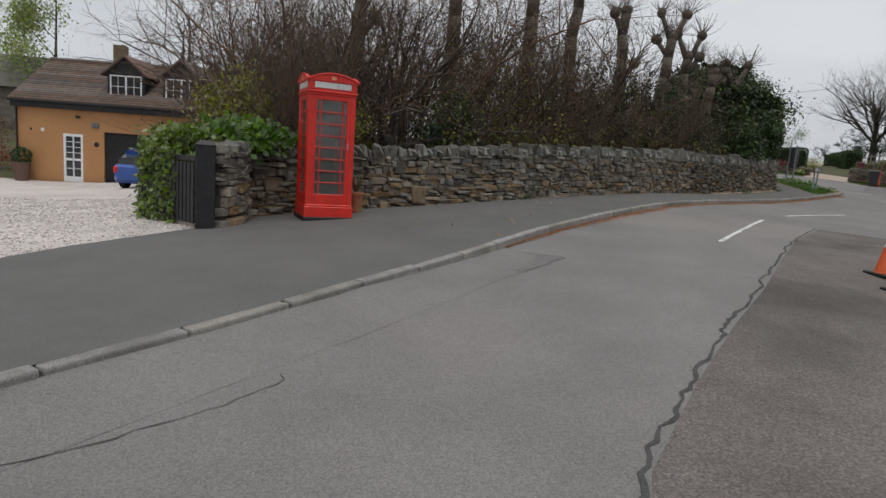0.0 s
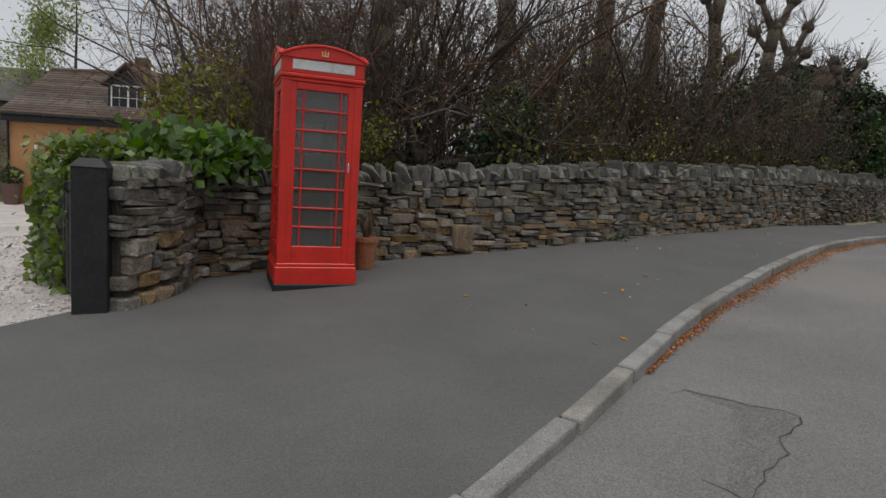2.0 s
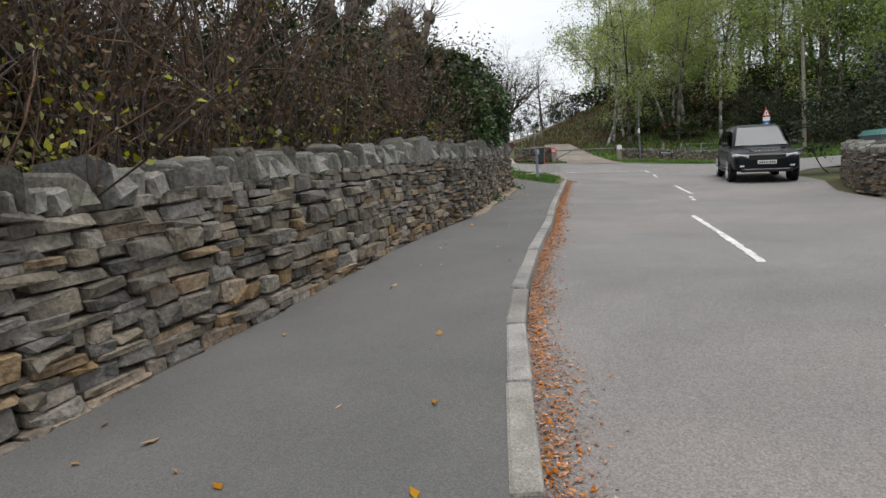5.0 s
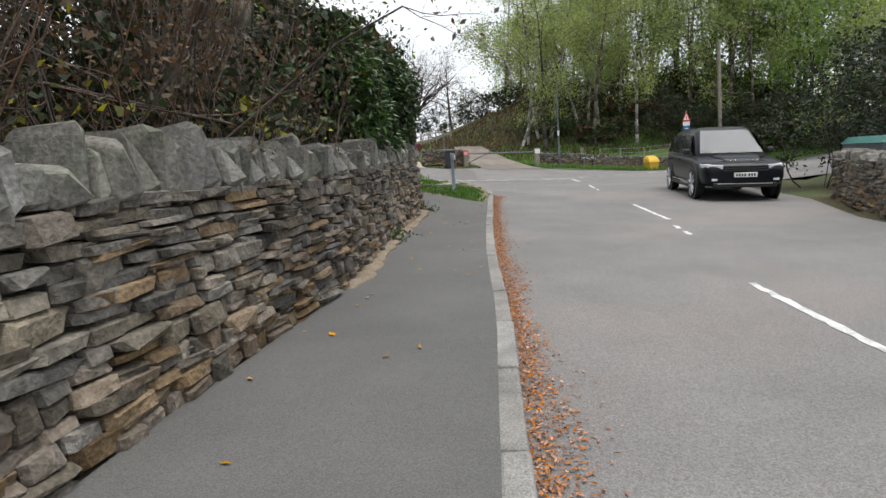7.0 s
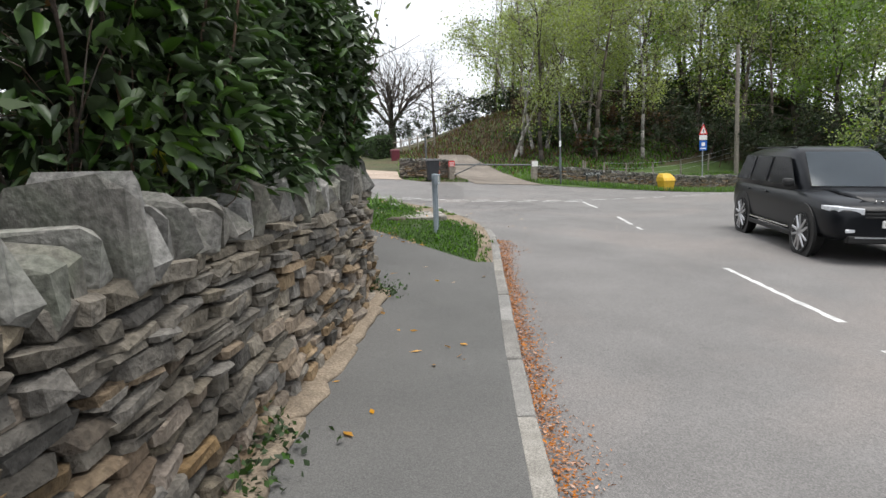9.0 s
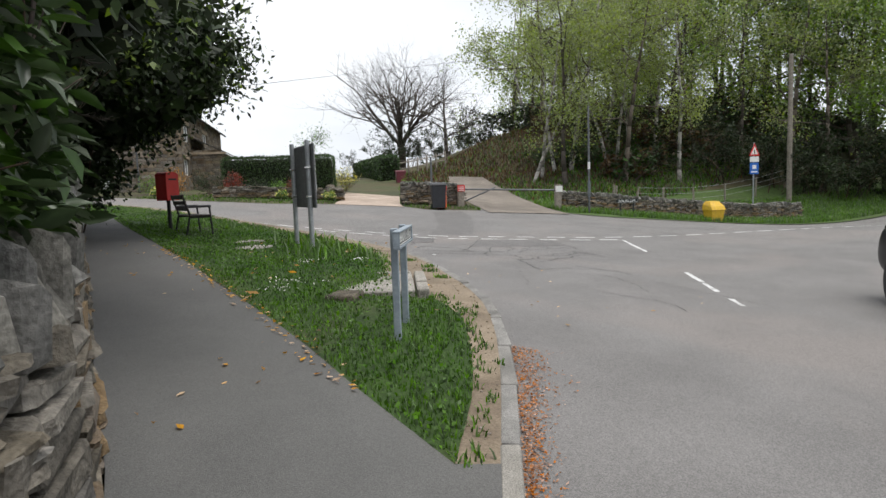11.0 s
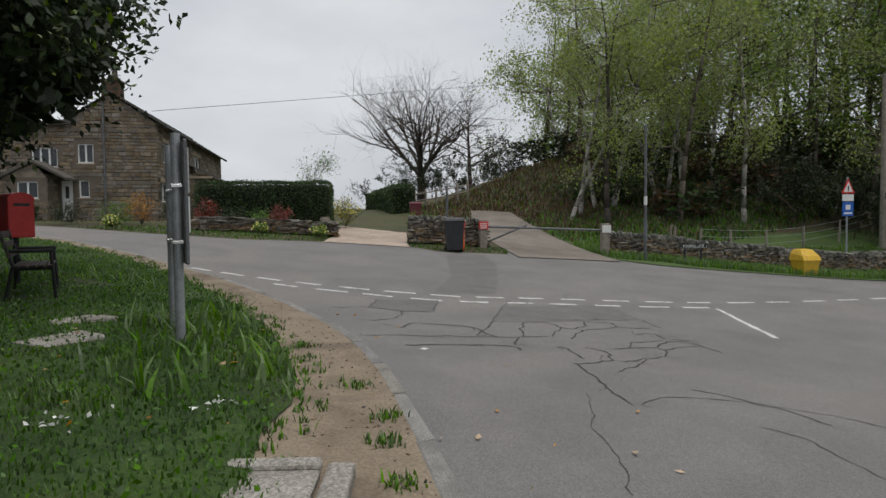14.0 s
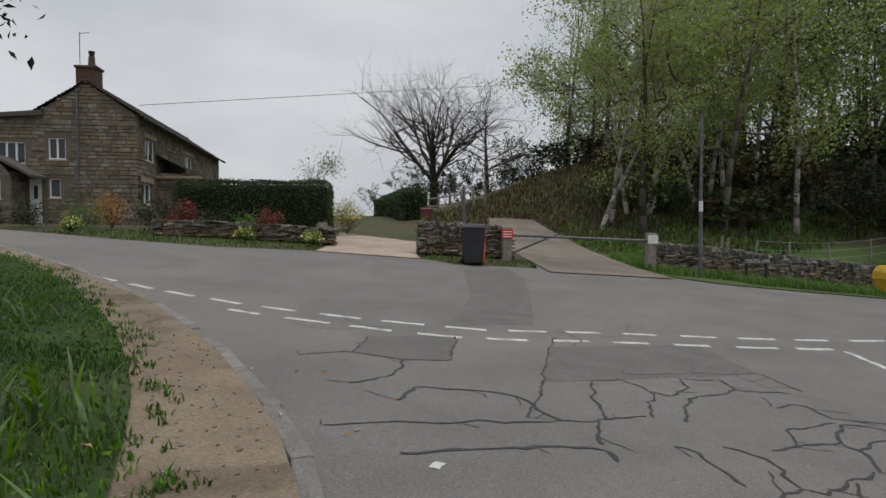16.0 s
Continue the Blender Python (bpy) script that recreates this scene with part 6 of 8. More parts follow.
for i in range(6):
    x, y = 37.9 + i * 0.55, 54.0 - i * 0.3
    z = land_z(x, y)
    part("post", cuboid(x - 0.05, x + 0.05, y - 0.05, y + 0.05, z - 0.2, z + 1.05, 0.01), WOOD_POLE, rail)
    if i < 5:
        for d in (0.45, 0.85):
            part("rail", bar((x, y, z + d), (x + 0.55, y - 0.3, land_z(x + 0.55, y - 0.3) + d), 0.04, sides=6), WOOD_POLE, rail)

# traffic cones by the lane's far edge
for x, y in ((5.06, 6.3), (5.5, 7.2)):
    tc = thing("traffic_cone", pose(x, y, road_z(x, y)), "orange traffic cone standing at the lane edge", "cone", "traffic cones")
    part("cone", bar((0, 0, 0.03), (0, 0, 0.72), 0.17, 0.03, 18), ORANGE, tc)
    part("base", cuboid(-0.2, 0.2, -0.2, 0.2, 0, 0.04, 0.01), CAR_TRIM, tc)
    part("sleeve", bar((0, 0, 0.36), (0, 0, 0.52), 0.105, 0.072, 18), SIGN_WHITE, tc)

# pots by the ochre house
PLANTERS = []
for x, y, r, h_, lab in ((-18.2, 27.0, 0.36, 0.8, "tall mauve-brown pot with a clipped ball shrub"), (-19.5, 26.6, 0.3, 0.4, "low wooden tub with yellow flowers")):
    z = road_z(x, y) + 0.06
    pt = thing("planter", pose(x, y, z), lab, "planter")
    part("pot", bar((0, 0, 0), (0, 0, h_), r * 0.7, r, 14), MAUVE_POT if h_ > 0.5 else WOOD_DARK, pt)
    part("soil", bar((0, 0, h_ - 0.05), (0, 0, h_ + 0.01), r * 0.9, sides=14), SOIL, pt)
    PLANTERS.append((pt, r, h_))

# blue sack and shed glimpsed through the hedge
sk = thing("blue_sack", pose(-0.2, 17.4, road_z(0, 17.4), 0, 0, 20), "blue plastic sheet hung behind the hedge", "sheet")
bm = cuboid(-0.22, 0.22, -0.08, 0.08, 0.6, 1.9, 0.06, 2)
for v in bm.verts:
    v.co += Vector((noise.noise(v.co * 3) * 0.1, noise.noise(v.co * 4) * 0.06, 0))
part("sheet", bm, BLUE, sk)
part("stake", bar((0, 0.1, 0), (0, 0.1, 1.7), 0.03, sides=6), WOOD_DARK, sk)


# ---- plants ----
def unit(a):
    return a / np.maximum(np.linalg.norm(a, axis=1, keepdims=True), 1e-9)


def stick_arrays(segs):
    """Three-sided tapered sticks for rows of (x, y, z, x, y, z, r, r)."""
    s = np.array(segs, dtype=float)
    p, q, r1, r2 = s[:, 0:3], s[:, 3:6], s[:, 6:7], s[:, 7:8]
    d = unit(q - p)
    ref = np.where(np.abs(d[:, 2:3]) > 0.9, np.array([[1.0, 0, 0]]), np.array([[0, 0, 1.0]]))
    a = unit(np.cross(d, ref))
    b = np.cross(d, a)
    ring = [(math.cos(k * 2.0944), math.sin(k * 2.0944)) for k in range(3)]
    v = np.stack([p + (a * c + b * e) * r1 for c, e in ring] + [q + (a * c + b * e) * r2 for c, e in ring], 1).reshape(-1, 3)
    base = np.arange(len(s))[:, None] * 6
    f = np.concatenate([base + np.array([[0, 1, 4, 3]]), base + np.array([[1, 2, 5, 4]]), base + np.array([[2, 0, 3, 5]])])
    return v, f


def leaf_arrays(points, size, rng, long=1.8, droop=0.0, out=None):
    """A bent leaf of four corners at each point, turned at random."""
    n = len(points)
    p = np.asarray(points, dtype=float)
    d = rng.normal(size=(n, 3))
    if out is not None:
        d += out
    d[:, 2] -= droop
    d = unit(d)
    s = unit(np.cross(d, rng.normal(size=(n, 3))))
    up = np.cross(s, d)
    l = size * rng.uniform(0.6, 1.3, (n, 1))
    w = l / long
    v = np.stack([p, p + d * l * 0.45 + s * w * 0.5 + up * l * 0.08, p + d * l - up * l * 0.06, p + d * l * 0.45 - s * w * 0.5 + up * l * 0.08], 1).reshape(-1, 3)
    f = np.arange(n)[:, None] * 4 + np.array([[0, 1, 2, 3]])
    return v, f


def array_mesh(name, v, f, material):
    me = bpy.data.meshes.new(name)
    n, k = f.shape
    me.vertices.add(len(v))
    me.vertices.foreach_set("co", np.asarray(v, dtype=np.float32).ravel())
    me.loops.add(n * k)
    me.loops.foreach_set("vertex_index", f.astype(np.int32).ravel())
    me.polygons.add(n)
    me.polygons.foreach_set("loop_start", np.arange(n, dtype=np.int32) * k)
    me.update(calc_edges=True)
    me.validate()
    me.materials.append(material)
    return me


def grow(rr, segs, tips, p, d, length, r, level, bend=0.25, up=0.05, split=3, steps=4, thin=0.62, kick=0.75):
    """A limb of a few bent lengths, with side limbs, kept in segs; the ends of the finest are kept in tips."""
    p, d = Vector(p), Vector(d).normalized()
    step = length / steps
    for i in range(steps):
        d = (d + Vector((rr.gauss(0, bend), rr.gauss(0, bend), rr.gauss(0, bend) + up))).normalized()
        q = p + d * step
        r2 = r * (1 - 0.55 / steps)
        segs.append((*p, *q, r, r2))
        p, r = q, r2
        if level > 0 and i >= (1 if level > 1 else 0):
            for _ in range(split):
                if rr.random() < 0.8:
                    e = (d + Vector((rr.gauss(0, kick), rr.gauss(0, kick), rr.gauss(0.1, kick * 0.7)))).normalized()
                    grow(rr, segs, tips, p, e, length * thin * rr.uniform(0.6, 1.05), r * 0.55, level - 1, bend, up, split, max(2, steps - 1), thin, kick)
        if level == 0:
            tips.append(tuple(p))


def shrub_meshes(seed, stems, high, spread, twig, leaf=None, leaves=0, leaf_size=0.05, r=0.02, split=3, levels=2, bend=0.27, kick=0.8, thin=0.42):
    """The sticks and leaves of a many-stemmed shrub."""
    rr, rng = random.Random(seed), np.random.default_rng(seed)
    segs, tips = [], []
    for i in range(stems):
        a = rr.uniform(0, 6.283)
        s = rr.uniform(0.05, 1) * spread
        grow(rr, segs, tips, (math.cos(a) * s * 0.35, math.sin(a) * s * 0.35, -0.1), (math.cos(a) * s * 0.35, math.sin(a) * s * 0.35, 1), high * rr.uniform(0.55, 1.0), r * rr.uniform(0.6, 1.2), levels, bend, 0.06, split, 5, thin, kick)
    out = [array_mesh("branchwork", *stick_arrays(segs), twig)]
    if leaves:
        t = np.array(tips)
        pick = t[rng.integers(0, len(t), leaves)] + rng.normal(scale=0.06, size=(leaves, 3))
        out.append(array_mesh("foliage", *leaf_arrays(pick, leaf_size, rng), leaf))
    return out


def planted(name, meshes, m, label, category, group=""):
    ob = thing(name, m, label, category, group)
    for me in meshes:
        o = new(me.name.split(".")[0], me)
        o.parent = ob
        o["kind"] = "stuff"
    return ob


rp = random.Random(31)
# bare brown shrubs over the wall
BARE = [shrub_meshes(100 + i, 11, 3.3, 1.4, TWIG if i % 2 else TWIG_DARK, LEAF_BROWN if i < 3 else LEAF_YELLOW, 260 if i < 3 else 160, 0.055, r=0.014, split=2) for i in range(5)]
THICK = [shrub_meshes(200 + i, 7, 3.0, 1.5, TWIG_DARK, LEAF_DARK, 2800, 0.11, r=0.024, split=2) for i in range(3)]
DENSE = [shrub_meshes(260 + i, 15, 3.3, 1.5, TWIG if i else TWIG_DARK, LEAF_BROWN, 1300, 0.05, r=0.015, split=2) for i in range(3)]
NARROW = [shrub_meshes(290 + i, 16, 2.6, 0.9, TWIG_DARK if i else TWIG, LEAF_BROWN if i else LEAF_YELLOW, 900 if i else 420, 0.05, r=0.012, split=2, bend=0.2, kick=0.75, thin=0.24) for i in range(3)]
TALL = [shrub_meshes(280 + i, 28, 5.4, 2.0, TWIG_DARK if i == 1 else TWIG, LEAF_BROWN, 1600, 0.05, r=0.027, split=2) for i in range(3)]
UNDER = [shrub_meshes(230 + i, 4, 1.6, 1.5, TWIG_DARK, (LEAF_DARK, LEAF_HEDGE, LEAF_BROWN)[i], 420, 0.17, r=0.02, levels=1) for i in range(3)]
line = along(WALL_LINE, 0.85)
for i, (p, u) in enumerate(line):
    n = Vector((-u.y, u.x))
    for row, back in enumerate((0.95, 1.9, 3.1)):
        q = p + n * (back + rp.uniform(-0.25, 0.25)) + u * rp.uniform(-0.3, 0.3)
        s = i / len(line)
        if q.x < -2.5 or (p.x > 9.8 and row == 0) or (p.x > 10.6 and row == 1) or (row < 2 and -2.9 < q.x < 0.6):
            continue
        z = road_z(p.x, p.y) + 0.45
        high = rp.uniform(0.85, 1.1) * (0.85, 1.15, 1.45)[row] * (1.12 if s < 0.4 else 1.0 if s < 0.75 else 0.85)
        wide = (0.95, 1.1, 1.1)[row]
        tight = p.x > 1.2 and row < 2
        if tight:
            q, wide, high = p + n * (1.0 + row * 0.75), 1.0, rp.uniform(0.9, 1.15) * (1.0, 1.45)[row]
        # dark-leaved backing, added to fill the thicket's depth
        if row == 2 and p.x > 3:
            planted("shrub", THICK[rp.randrange(3)], pose(q.x, q.y, z, 0, 0, rp.uniform(0, 360)) @ Matrix.Diagonal((1.1, 1.1, 0.8, 1)), "dark dense evergreen shrub added as backing behind the stone wall", "shrub", "shrubs behind the wall")
        if row == 2:
            if i % 2 == 0 or p.x > 9.0:
                continue
            if p.x > 6.5:
                q = p + n * 4.4
            high *= 0.68
        # more dark backing, standing in for the deep shade within the thicket
        if row == 1 and p.x > 4.5 and i % 2:
            planted("shrub", THICK[rp.randrange(3)], pose(*(p + n * 2.2), z, 0, 0, rp.uniform(0, 360)) @ Matrix.Diagonal((0.75, 0.75, 0.95, 1)), "dark dense evergreen shrub added as backing behind the stone wall", "shrub", "shrubs behind the wall")
        kind = NARROW[rp.randrange(3)] if tight else TALL[rp.randrange(3)] if row == 2 else BARE[rp.randrange(5)] if row == 0 and i % 3 else DENSE[rp.randrange(3)]
        planted("shrub", kind, pose(q.x, q.y, z, 0, 0, rp.uniform(0, 360)) @ Matrix.Diagonal((wide, wide, high, 1)), "bare brown twiggy shrub with withered leaves behind the wall", "shrub", "shrubs behind the wall")
for x, y, s in ((-3.1, 12.7, 0.85), (-2.4, 13.3, 0.8), (-3.8, 13.6, 0.9), (-4.5, 15.2, 1.0), (-4.9, 16.8, 1.1), (-5.4, 18.6, 1.2), (-4.1, 18.2, 1.15), (-3.2, 16.3, 1.05), (-2.3, 18.8, 1.1), (-1.1, 19.0, 0.9), (-3.0, 21, 1.3), (1.6, 21.0, 1.0), (4.0, 20.2, 0.8), (-6.0, 21.5, 1.3)):
    planted("shrub", TALL[rp.randrange(3)], pose(x, y, road_z(x, y), 0, 0, rp.uniform(0, 360)) @ Matrix.Diagonal((s * (0.55 if y < 14 else 0.85), s * (0.55 if y < 14 else 0.85), s, 1)), "tall bare brown shrub beside the drive", "shrub", "shrubs behind the wall")


def pollard(x, y, high, lean, seed, fork=False):
    """A lopped trunk with knuckled heads and a spray of thin shoots."""
    rr = random.Random(seed)
    t = thing("pollard_tree", pose(x, y, road_z(x, y) + 0.2), "lopped grey tree trunk with a spray of thin shoots", "tree", "pollard trees")
    bm = bmesh.new()
    heads = []
    p, r = Vector((0, 0, -0.3)), 0.26
    for i in range(7):
        q = Vector((lean * (i + 1) / 7 + rr.uniform(-0.06, 0.06), rr.uniform(-0.06, 0.06), high * (i + 1) / 7))
        tube(bm, p, q, r, r * 0.94, 9)
        p, r = q, r * 0.95
        if i in (3, 5) and rr.random() < 0.8:
            a = rr.uniform(0, 6.28)
            e = p + Vector((math.cos(a) * 0.5, math.sin(a) * 0.5, 0.7))
            tube(bm, p, e, r * 0.55, r * 0.45, 8)
            heads.append(e)
    heads.append(p)
    if fork:
        for s in (-1, 1):
            e = p + Vector((s * 0.5, 0.1, 0.9))
            tube(bm, p - Vector((0, 0, 0.3)), e, r * 0.7, r * 0.55, 8)
            heads.append(e)
    for h in heads:
        bmesh.ops.create_icosphere(bm, subdivisions=2, radius=r * 1.15, matrix=Matrix.Translation(h))
    for v in bm.verts:
        v.co += Vector([noise.noise(v.co * 3 + Vector((seed, k * 9, 0))) * 0.05 for k in range(3)])
    part("trunk", bm, BARK, t, smooth=True)
    segs, tips = [], []
    for h in heads:
        for _ in range(34):
            a, e = rr.uniform(0, 6.28), rr.uniform(-0.1, 1.5)
            grow(rr, segs, tips, h, (math.cos(a), math.sin(a), e), rr.uniform(0.5, 1.1), 0.011, 0, 0.12, 0.12, 0, 4)
    o = new("spray", array_mesh("spray", *stick_arrays(segs), TWIG_DARK))
    o.parent = t
    o["kind"] = "stuff"
    return t


for i, (x, y, h, lean, fork) in enumerate(((-2.6, 17.6, 7.6, 0.2, 0), (0.05, 18.8, 7.4, 0.1, 0), (2.3, 19.6, 7.6, 0.35, 0), (4.0, 21.2, 7.2, 0.3, 0), (6.4, 22.8, 6.6, 0.0, 0), (8.2, 24.2, 6.0, 0.5, 1), (9.9, 25.7, 5.5, 0.1, 1), (11.2, 26.3, 5.0, 0.2, 0), (12.9, 27.2, 4.6, -0.1, 1))):
    pollard(x, y, h - 0.6, lean, 50 + i, fork)


def tree_meshes(seed, high, r, spread, bark, leaf=None, leaves=0, leaf_size=0.12, levels=3, clear=0.3, droop=0.0, split=2, cloud=0.25, thin=0.6, kick=0.6, limbs=9, tilt=0.5):
    """A tapered trunk with limbs, and a crown of small leaves set about the twig ends."""
    rr, rng = random.Random(seed), np.random.default_rng(seed)
    trunk, segs, tips = [], [], []
    p, d, k = Vector((0, 0, -0.3)), Vector((rr.gauss(0, 0.05), rr.gauss(0, 0.05), 1)), 10
    for i in range(k):
        d = (d + Vector((rr.gauss(0, 0.05), rr.gauss(0, 0.05), 0.1))).normalized()
        q = p + d * (high * 0.9 / k)
        r1, r2 = r * (1 - i / (k * 1.12)), r * (1 - (i + 1) / (k * 1.12))
        trunk.append((*p, *q, r1, r2))
        p = q
        f = (i + 1) / k
        if f > clear:
            for _ in range(max(1, limbs // k + 1)):
                a = rr.uniform(0, 6.283)
                grow(rr, segs, tips, p, (math.cos(a), math.sin(a), tilt + rr.gauss(0.1, 0.25)), spread * (1.15 - 0.75 * abs(f - 0.55)) * rr.uniform(0.7, 1.1), r2 * 0.45 + 0.01, levels - 1, 0.2, 0.04 - droop * 0.08, split, 4, thin, kick)
    bm = bmesh.new()
    for s in trunk:
        tube(bm, s[:3], s[3:6], s[6], s[7], 9)
    for v in bm.verts:
        v.co += Vector([noise.noise(v.co * 2 + Vector((seed, j * 9, 0))) * r * 0.15 for j in range(3)])
    tm = mesh_of("trunk", bm, bark)
    tm.shade_smooth()
    out = [tm, array_mesh("limbwork", *stick_arrays(segs), bark if leaf is None or bark is not BARK_BIRCH else TWIG_DARK)]
    if leaves:
        t = np.array(tips)
        pick = t[rng.integers(0, len(t), leaves)] + rng.normal(scale=cloud, size=(leaves, 3)) - np.array([[0, 0, 1]]) * np.abs(rng.normal(scale=cloud * (0.5 + 2 * droop), size=(leaves, 1)))
        out.append(array_mesh("crown", *leaf_arrays(pick, leaf_size, rng, 1.6, droop), leaf))
    return out


BIRCH = [tree_meshes(300 + i, 10.5, 0.12, 2.5, BARK_BIRCH, LEAF_BIRCH, 3600, 0.125, droop=0.45, clear=0.22, cloud=0.22) for i in range(4)]
MIXED = [tree_meshes(360 + i, 10.5, 0.13, 2.7, BARK, LEAF_BIRCH, 3600, 0.13, droop=0.35, clear=0.25, cloud=0.25) for i in range(2)]
GREEN = [tree_meshes(320 + i, 10, 0.16, 2.9, BARK_DARK, LEAF_WOOD, 4600, 0.17, droop=0.3, clear=0.14, cloud=0.32) for i in range(2)]
THIN = [tree_meshes(340 + i, 10.5, 0.12, 2.3, BARK_DARK, LEAF_BIRCH, 700, 0.12, droop=0.1, clear=0.3, cloud=0.3) for i in range(2)]
rw = random.Random(77)
spots = []
for _ in range(9000):
    x, y = rw.uniform(36.5, 76), rw.uniform(16, 68)
    lead = (x - 18.9) * 0.735 - (y - 28.4) * 0.678
    if lead > 5.8 and (x - 38) * 0.62 + (y - 46.0) > 0 and y > 41.5 - max(0, x - 46) * 0.5 and all((x - a) ** 2 + (y - b) ** 2 > 8.0 for a, b in spots):
        if math.hypot(x - 19, y - 28) < 54:
            spots.append((x, y))
    if len(spots) > 78:
        break
for i, (x, y) in enumerate(spots):
    s = rw.uniform(1.05, 1.4) * (1.2 if x > 56 else 1.0)
    k = rw.random()
    right = x - y * 0.3 > 42
    kind = GREEN[i % 2] if (right and k < 0.5) else THIN[i % 2] if k > 0.8 else BIRCH[i % 4] if k < 0.5 and not right else MIXED[i % 2]
    lab = "slender young tree with fresh green leaves in the wood" if kind in GREEN else "thin bare-limbed tree in the wood" if kind in THIN else "slender grey-stemmed tree with light green leaves" if kind in MIXED else "slender birch with pale trunk and light green leaves"
    planted("tree" if kind not in BIRCH else "birch_tree", kind, pose(x, y, land_z(x, y), rw.uniform(-5, 5), rw.uniform(-5, 5), rw.uniform(0, 360)) @ Matrix.Diagonal((s, s, s, 1)), lab, "tree", "wood on the bank")
for x, y, lx, ly in ((41.0, 45.2, -14, -8), (42.0, 45.4, -8, -6), (43.6, 45.6, 3, 4), (46.8, 44.0, -12, 6), (47.4, 43.8, 10, -4)):
    planted("birch_tree", BIRCH[int(x) % 4], pose(x, y, land_z(x, y), ly, lx, rw.uniform(0, 360)), "leaning white-trunked birch at the wood's edge", "tree", "wood on the bank")
for i, (x, y) in enumerate(((54, 34), (57, 31), (60, 34), (58, 26), (62, 28), (56, 22.5), (61, 22), (66, 31), (65, 25), (60, 18), (54.5, 28), (64, 35), (52.5, 25))):
    kind = GREEN[i % 2] if i % 3 else MIXED[i % 2]
    s = rw.uniform(1.1, 1.4)
    planted("tree", kind, pose(x, y, land_z(x, y), rw.uniform(-4, 4), rw.uniform(-4, 4), rw.uniform(0, 360)) @ Matrix.Diagonal((s, s, s, 1)), "slender young tree with fresh green leaves in the wood", "tree", "wood on the bank")
for i in range(16):
    x, y = 51.5 + rw.uniform(-0.8, 0.8) + i * 0.35, 38.5 - i * 1.15
    s = rw.uniform(1.0, 1.35)
    planted("evergreen_bush", THICK[i % 3], pose(x, y, land_z(x, y) - 0.2, 0, 0, rw.uniform(0, 360)) @ Matrix.Diagonal((s * 1.2, s * 1.2, s, 1)), "dark evergreen bush at the field's edge", "shrub", "undergrowth in the wood")
# low growth under the wood
for i in range(300):
    x, y = rw.uniform(38, 74), rw.uniform(26, 60)
    if (x - 18.9) * 0.735 - (y - 28.4) * 0.678 > 5 and (x - 38) * 0.62 + (y - 46.8) > 0 and y > 42.5 - max(0, x - 46) * 0.5 and math.hypot(x - 19, y - 28) < 50:
        s = rw.uniform(0.7, 1.5)
        planted("shrub", UNDER[i % 3], pose(x, y, land_z(x, y) - 0.1, 0, 0, rw.uniform(0, 360)) @ Matrix.Diagonal((s * 1.5, s * 1.5, s, 1)), "dark bramble and undergrowth below the trees", "shrub", "undergrowth in the wood")

# the great bare tree and other far trees
def spreading_meshes(seed, clear, r, limbs, reach, rise, bark, levels=4, leaf=None, leaves=0, leaf_size=0.07, lean=(0, 0), thin=0.66, kick=0.55):
    """A short trunk that parts into long limbs, with a wide round crown of fine twigs."""
    rr, rng = random.Random(seed), np.random.default_rng(seed)
    bm = bmesh.new()
    p, segs, tips = Vector((0, 0, -0.3)), [], []
    for i in range(5):
        q = Vector((lean[0] * (i + 1) / 5 + rr.gauss(0, r * 0.1), lean[1] * (i + 1) / 5, clear * (i + 1) / 5))
        tube(bm, p, q, r * (1.25 if i == 0 else 1.05 - i * 0.05), r * (1.0 - i * 0.05), 12)
        p = q
    for v in bm.verts:
        v.co += Vector([noise.noise(v.co * 3 + Vector((seed, j * 9, 0))) * r * 0.18 for j in range(3)])
    for i in range(limbs):
        a = 6.283 * (i + rr.uniform(-0.3, 0.3)) / limbs
        up = rise * rr.uniform(0.5, 1.7)
        grow(rr, segs, tips, p - Vector((0, 0, rr.uniform(0, 0.3) * clear)), (math.cos(a), math.sin(a), up), reach * rr.uniform(0.85, 1.1), r * rr.uniform(0.4, 0.6), levels, 0.15, 0.05, 2, 5, thin, kick)
    tm = mesh_of("trunk", bm, bark)
    tm.shade_smooth()
    out = [tm, array_mesh("limbwork", *stick_arrays(segs), bark)]
    if leaves:
        t = np.array(tips)
        out.append(array_mesh("crown", *leaf_arrays(t[rng.integers(0, len(t), leaves)] + rng.normal(scale=0.08, size=(leaves, 3)), leaf_size, rng), leaf))
    return out


planted("bare_tree", spreading_meshes(401, 1.4, 0.2, 9, 2.4, 1.25, BARK_DARK, thin=0.78, kick=0.7), pose(45.3, 63.1, land_z(45.3, 63.1)) @ Matrix.Diagonal((1.8, 1.8, 2.02, 1)), "large bare tree with a wide crown of fine twigs", "tree")
planted("bare_tree", tree_meshes(402, 6.2, 0.16, 2.6, BARK_DARK, levels=4, clear=0.25, split=2, limbs=10), pose(43.5, 55.5, land_z(43.5, 55.5)), "bare tree at the wood's edge", "tree")
planted("bare_tree", tree_meshes(403, 11.0, 0.3, 4.6, BARK, levels=4, clear=0.25, split=2, limbs=12), pose(-16, 40, -0.5), "large bare tree behind the ochre house", "tree")
planted("birch_tree", tree_meshes(404, 14.0, 0.2, 3.2, BARK, LEAF_BIRCH, 9000, 0.19, droop=0.7, clear=0.2, cloud=0.4), pose(-27, 44, -0.8), "tall weeping birch with sparse green leaves", "tree")
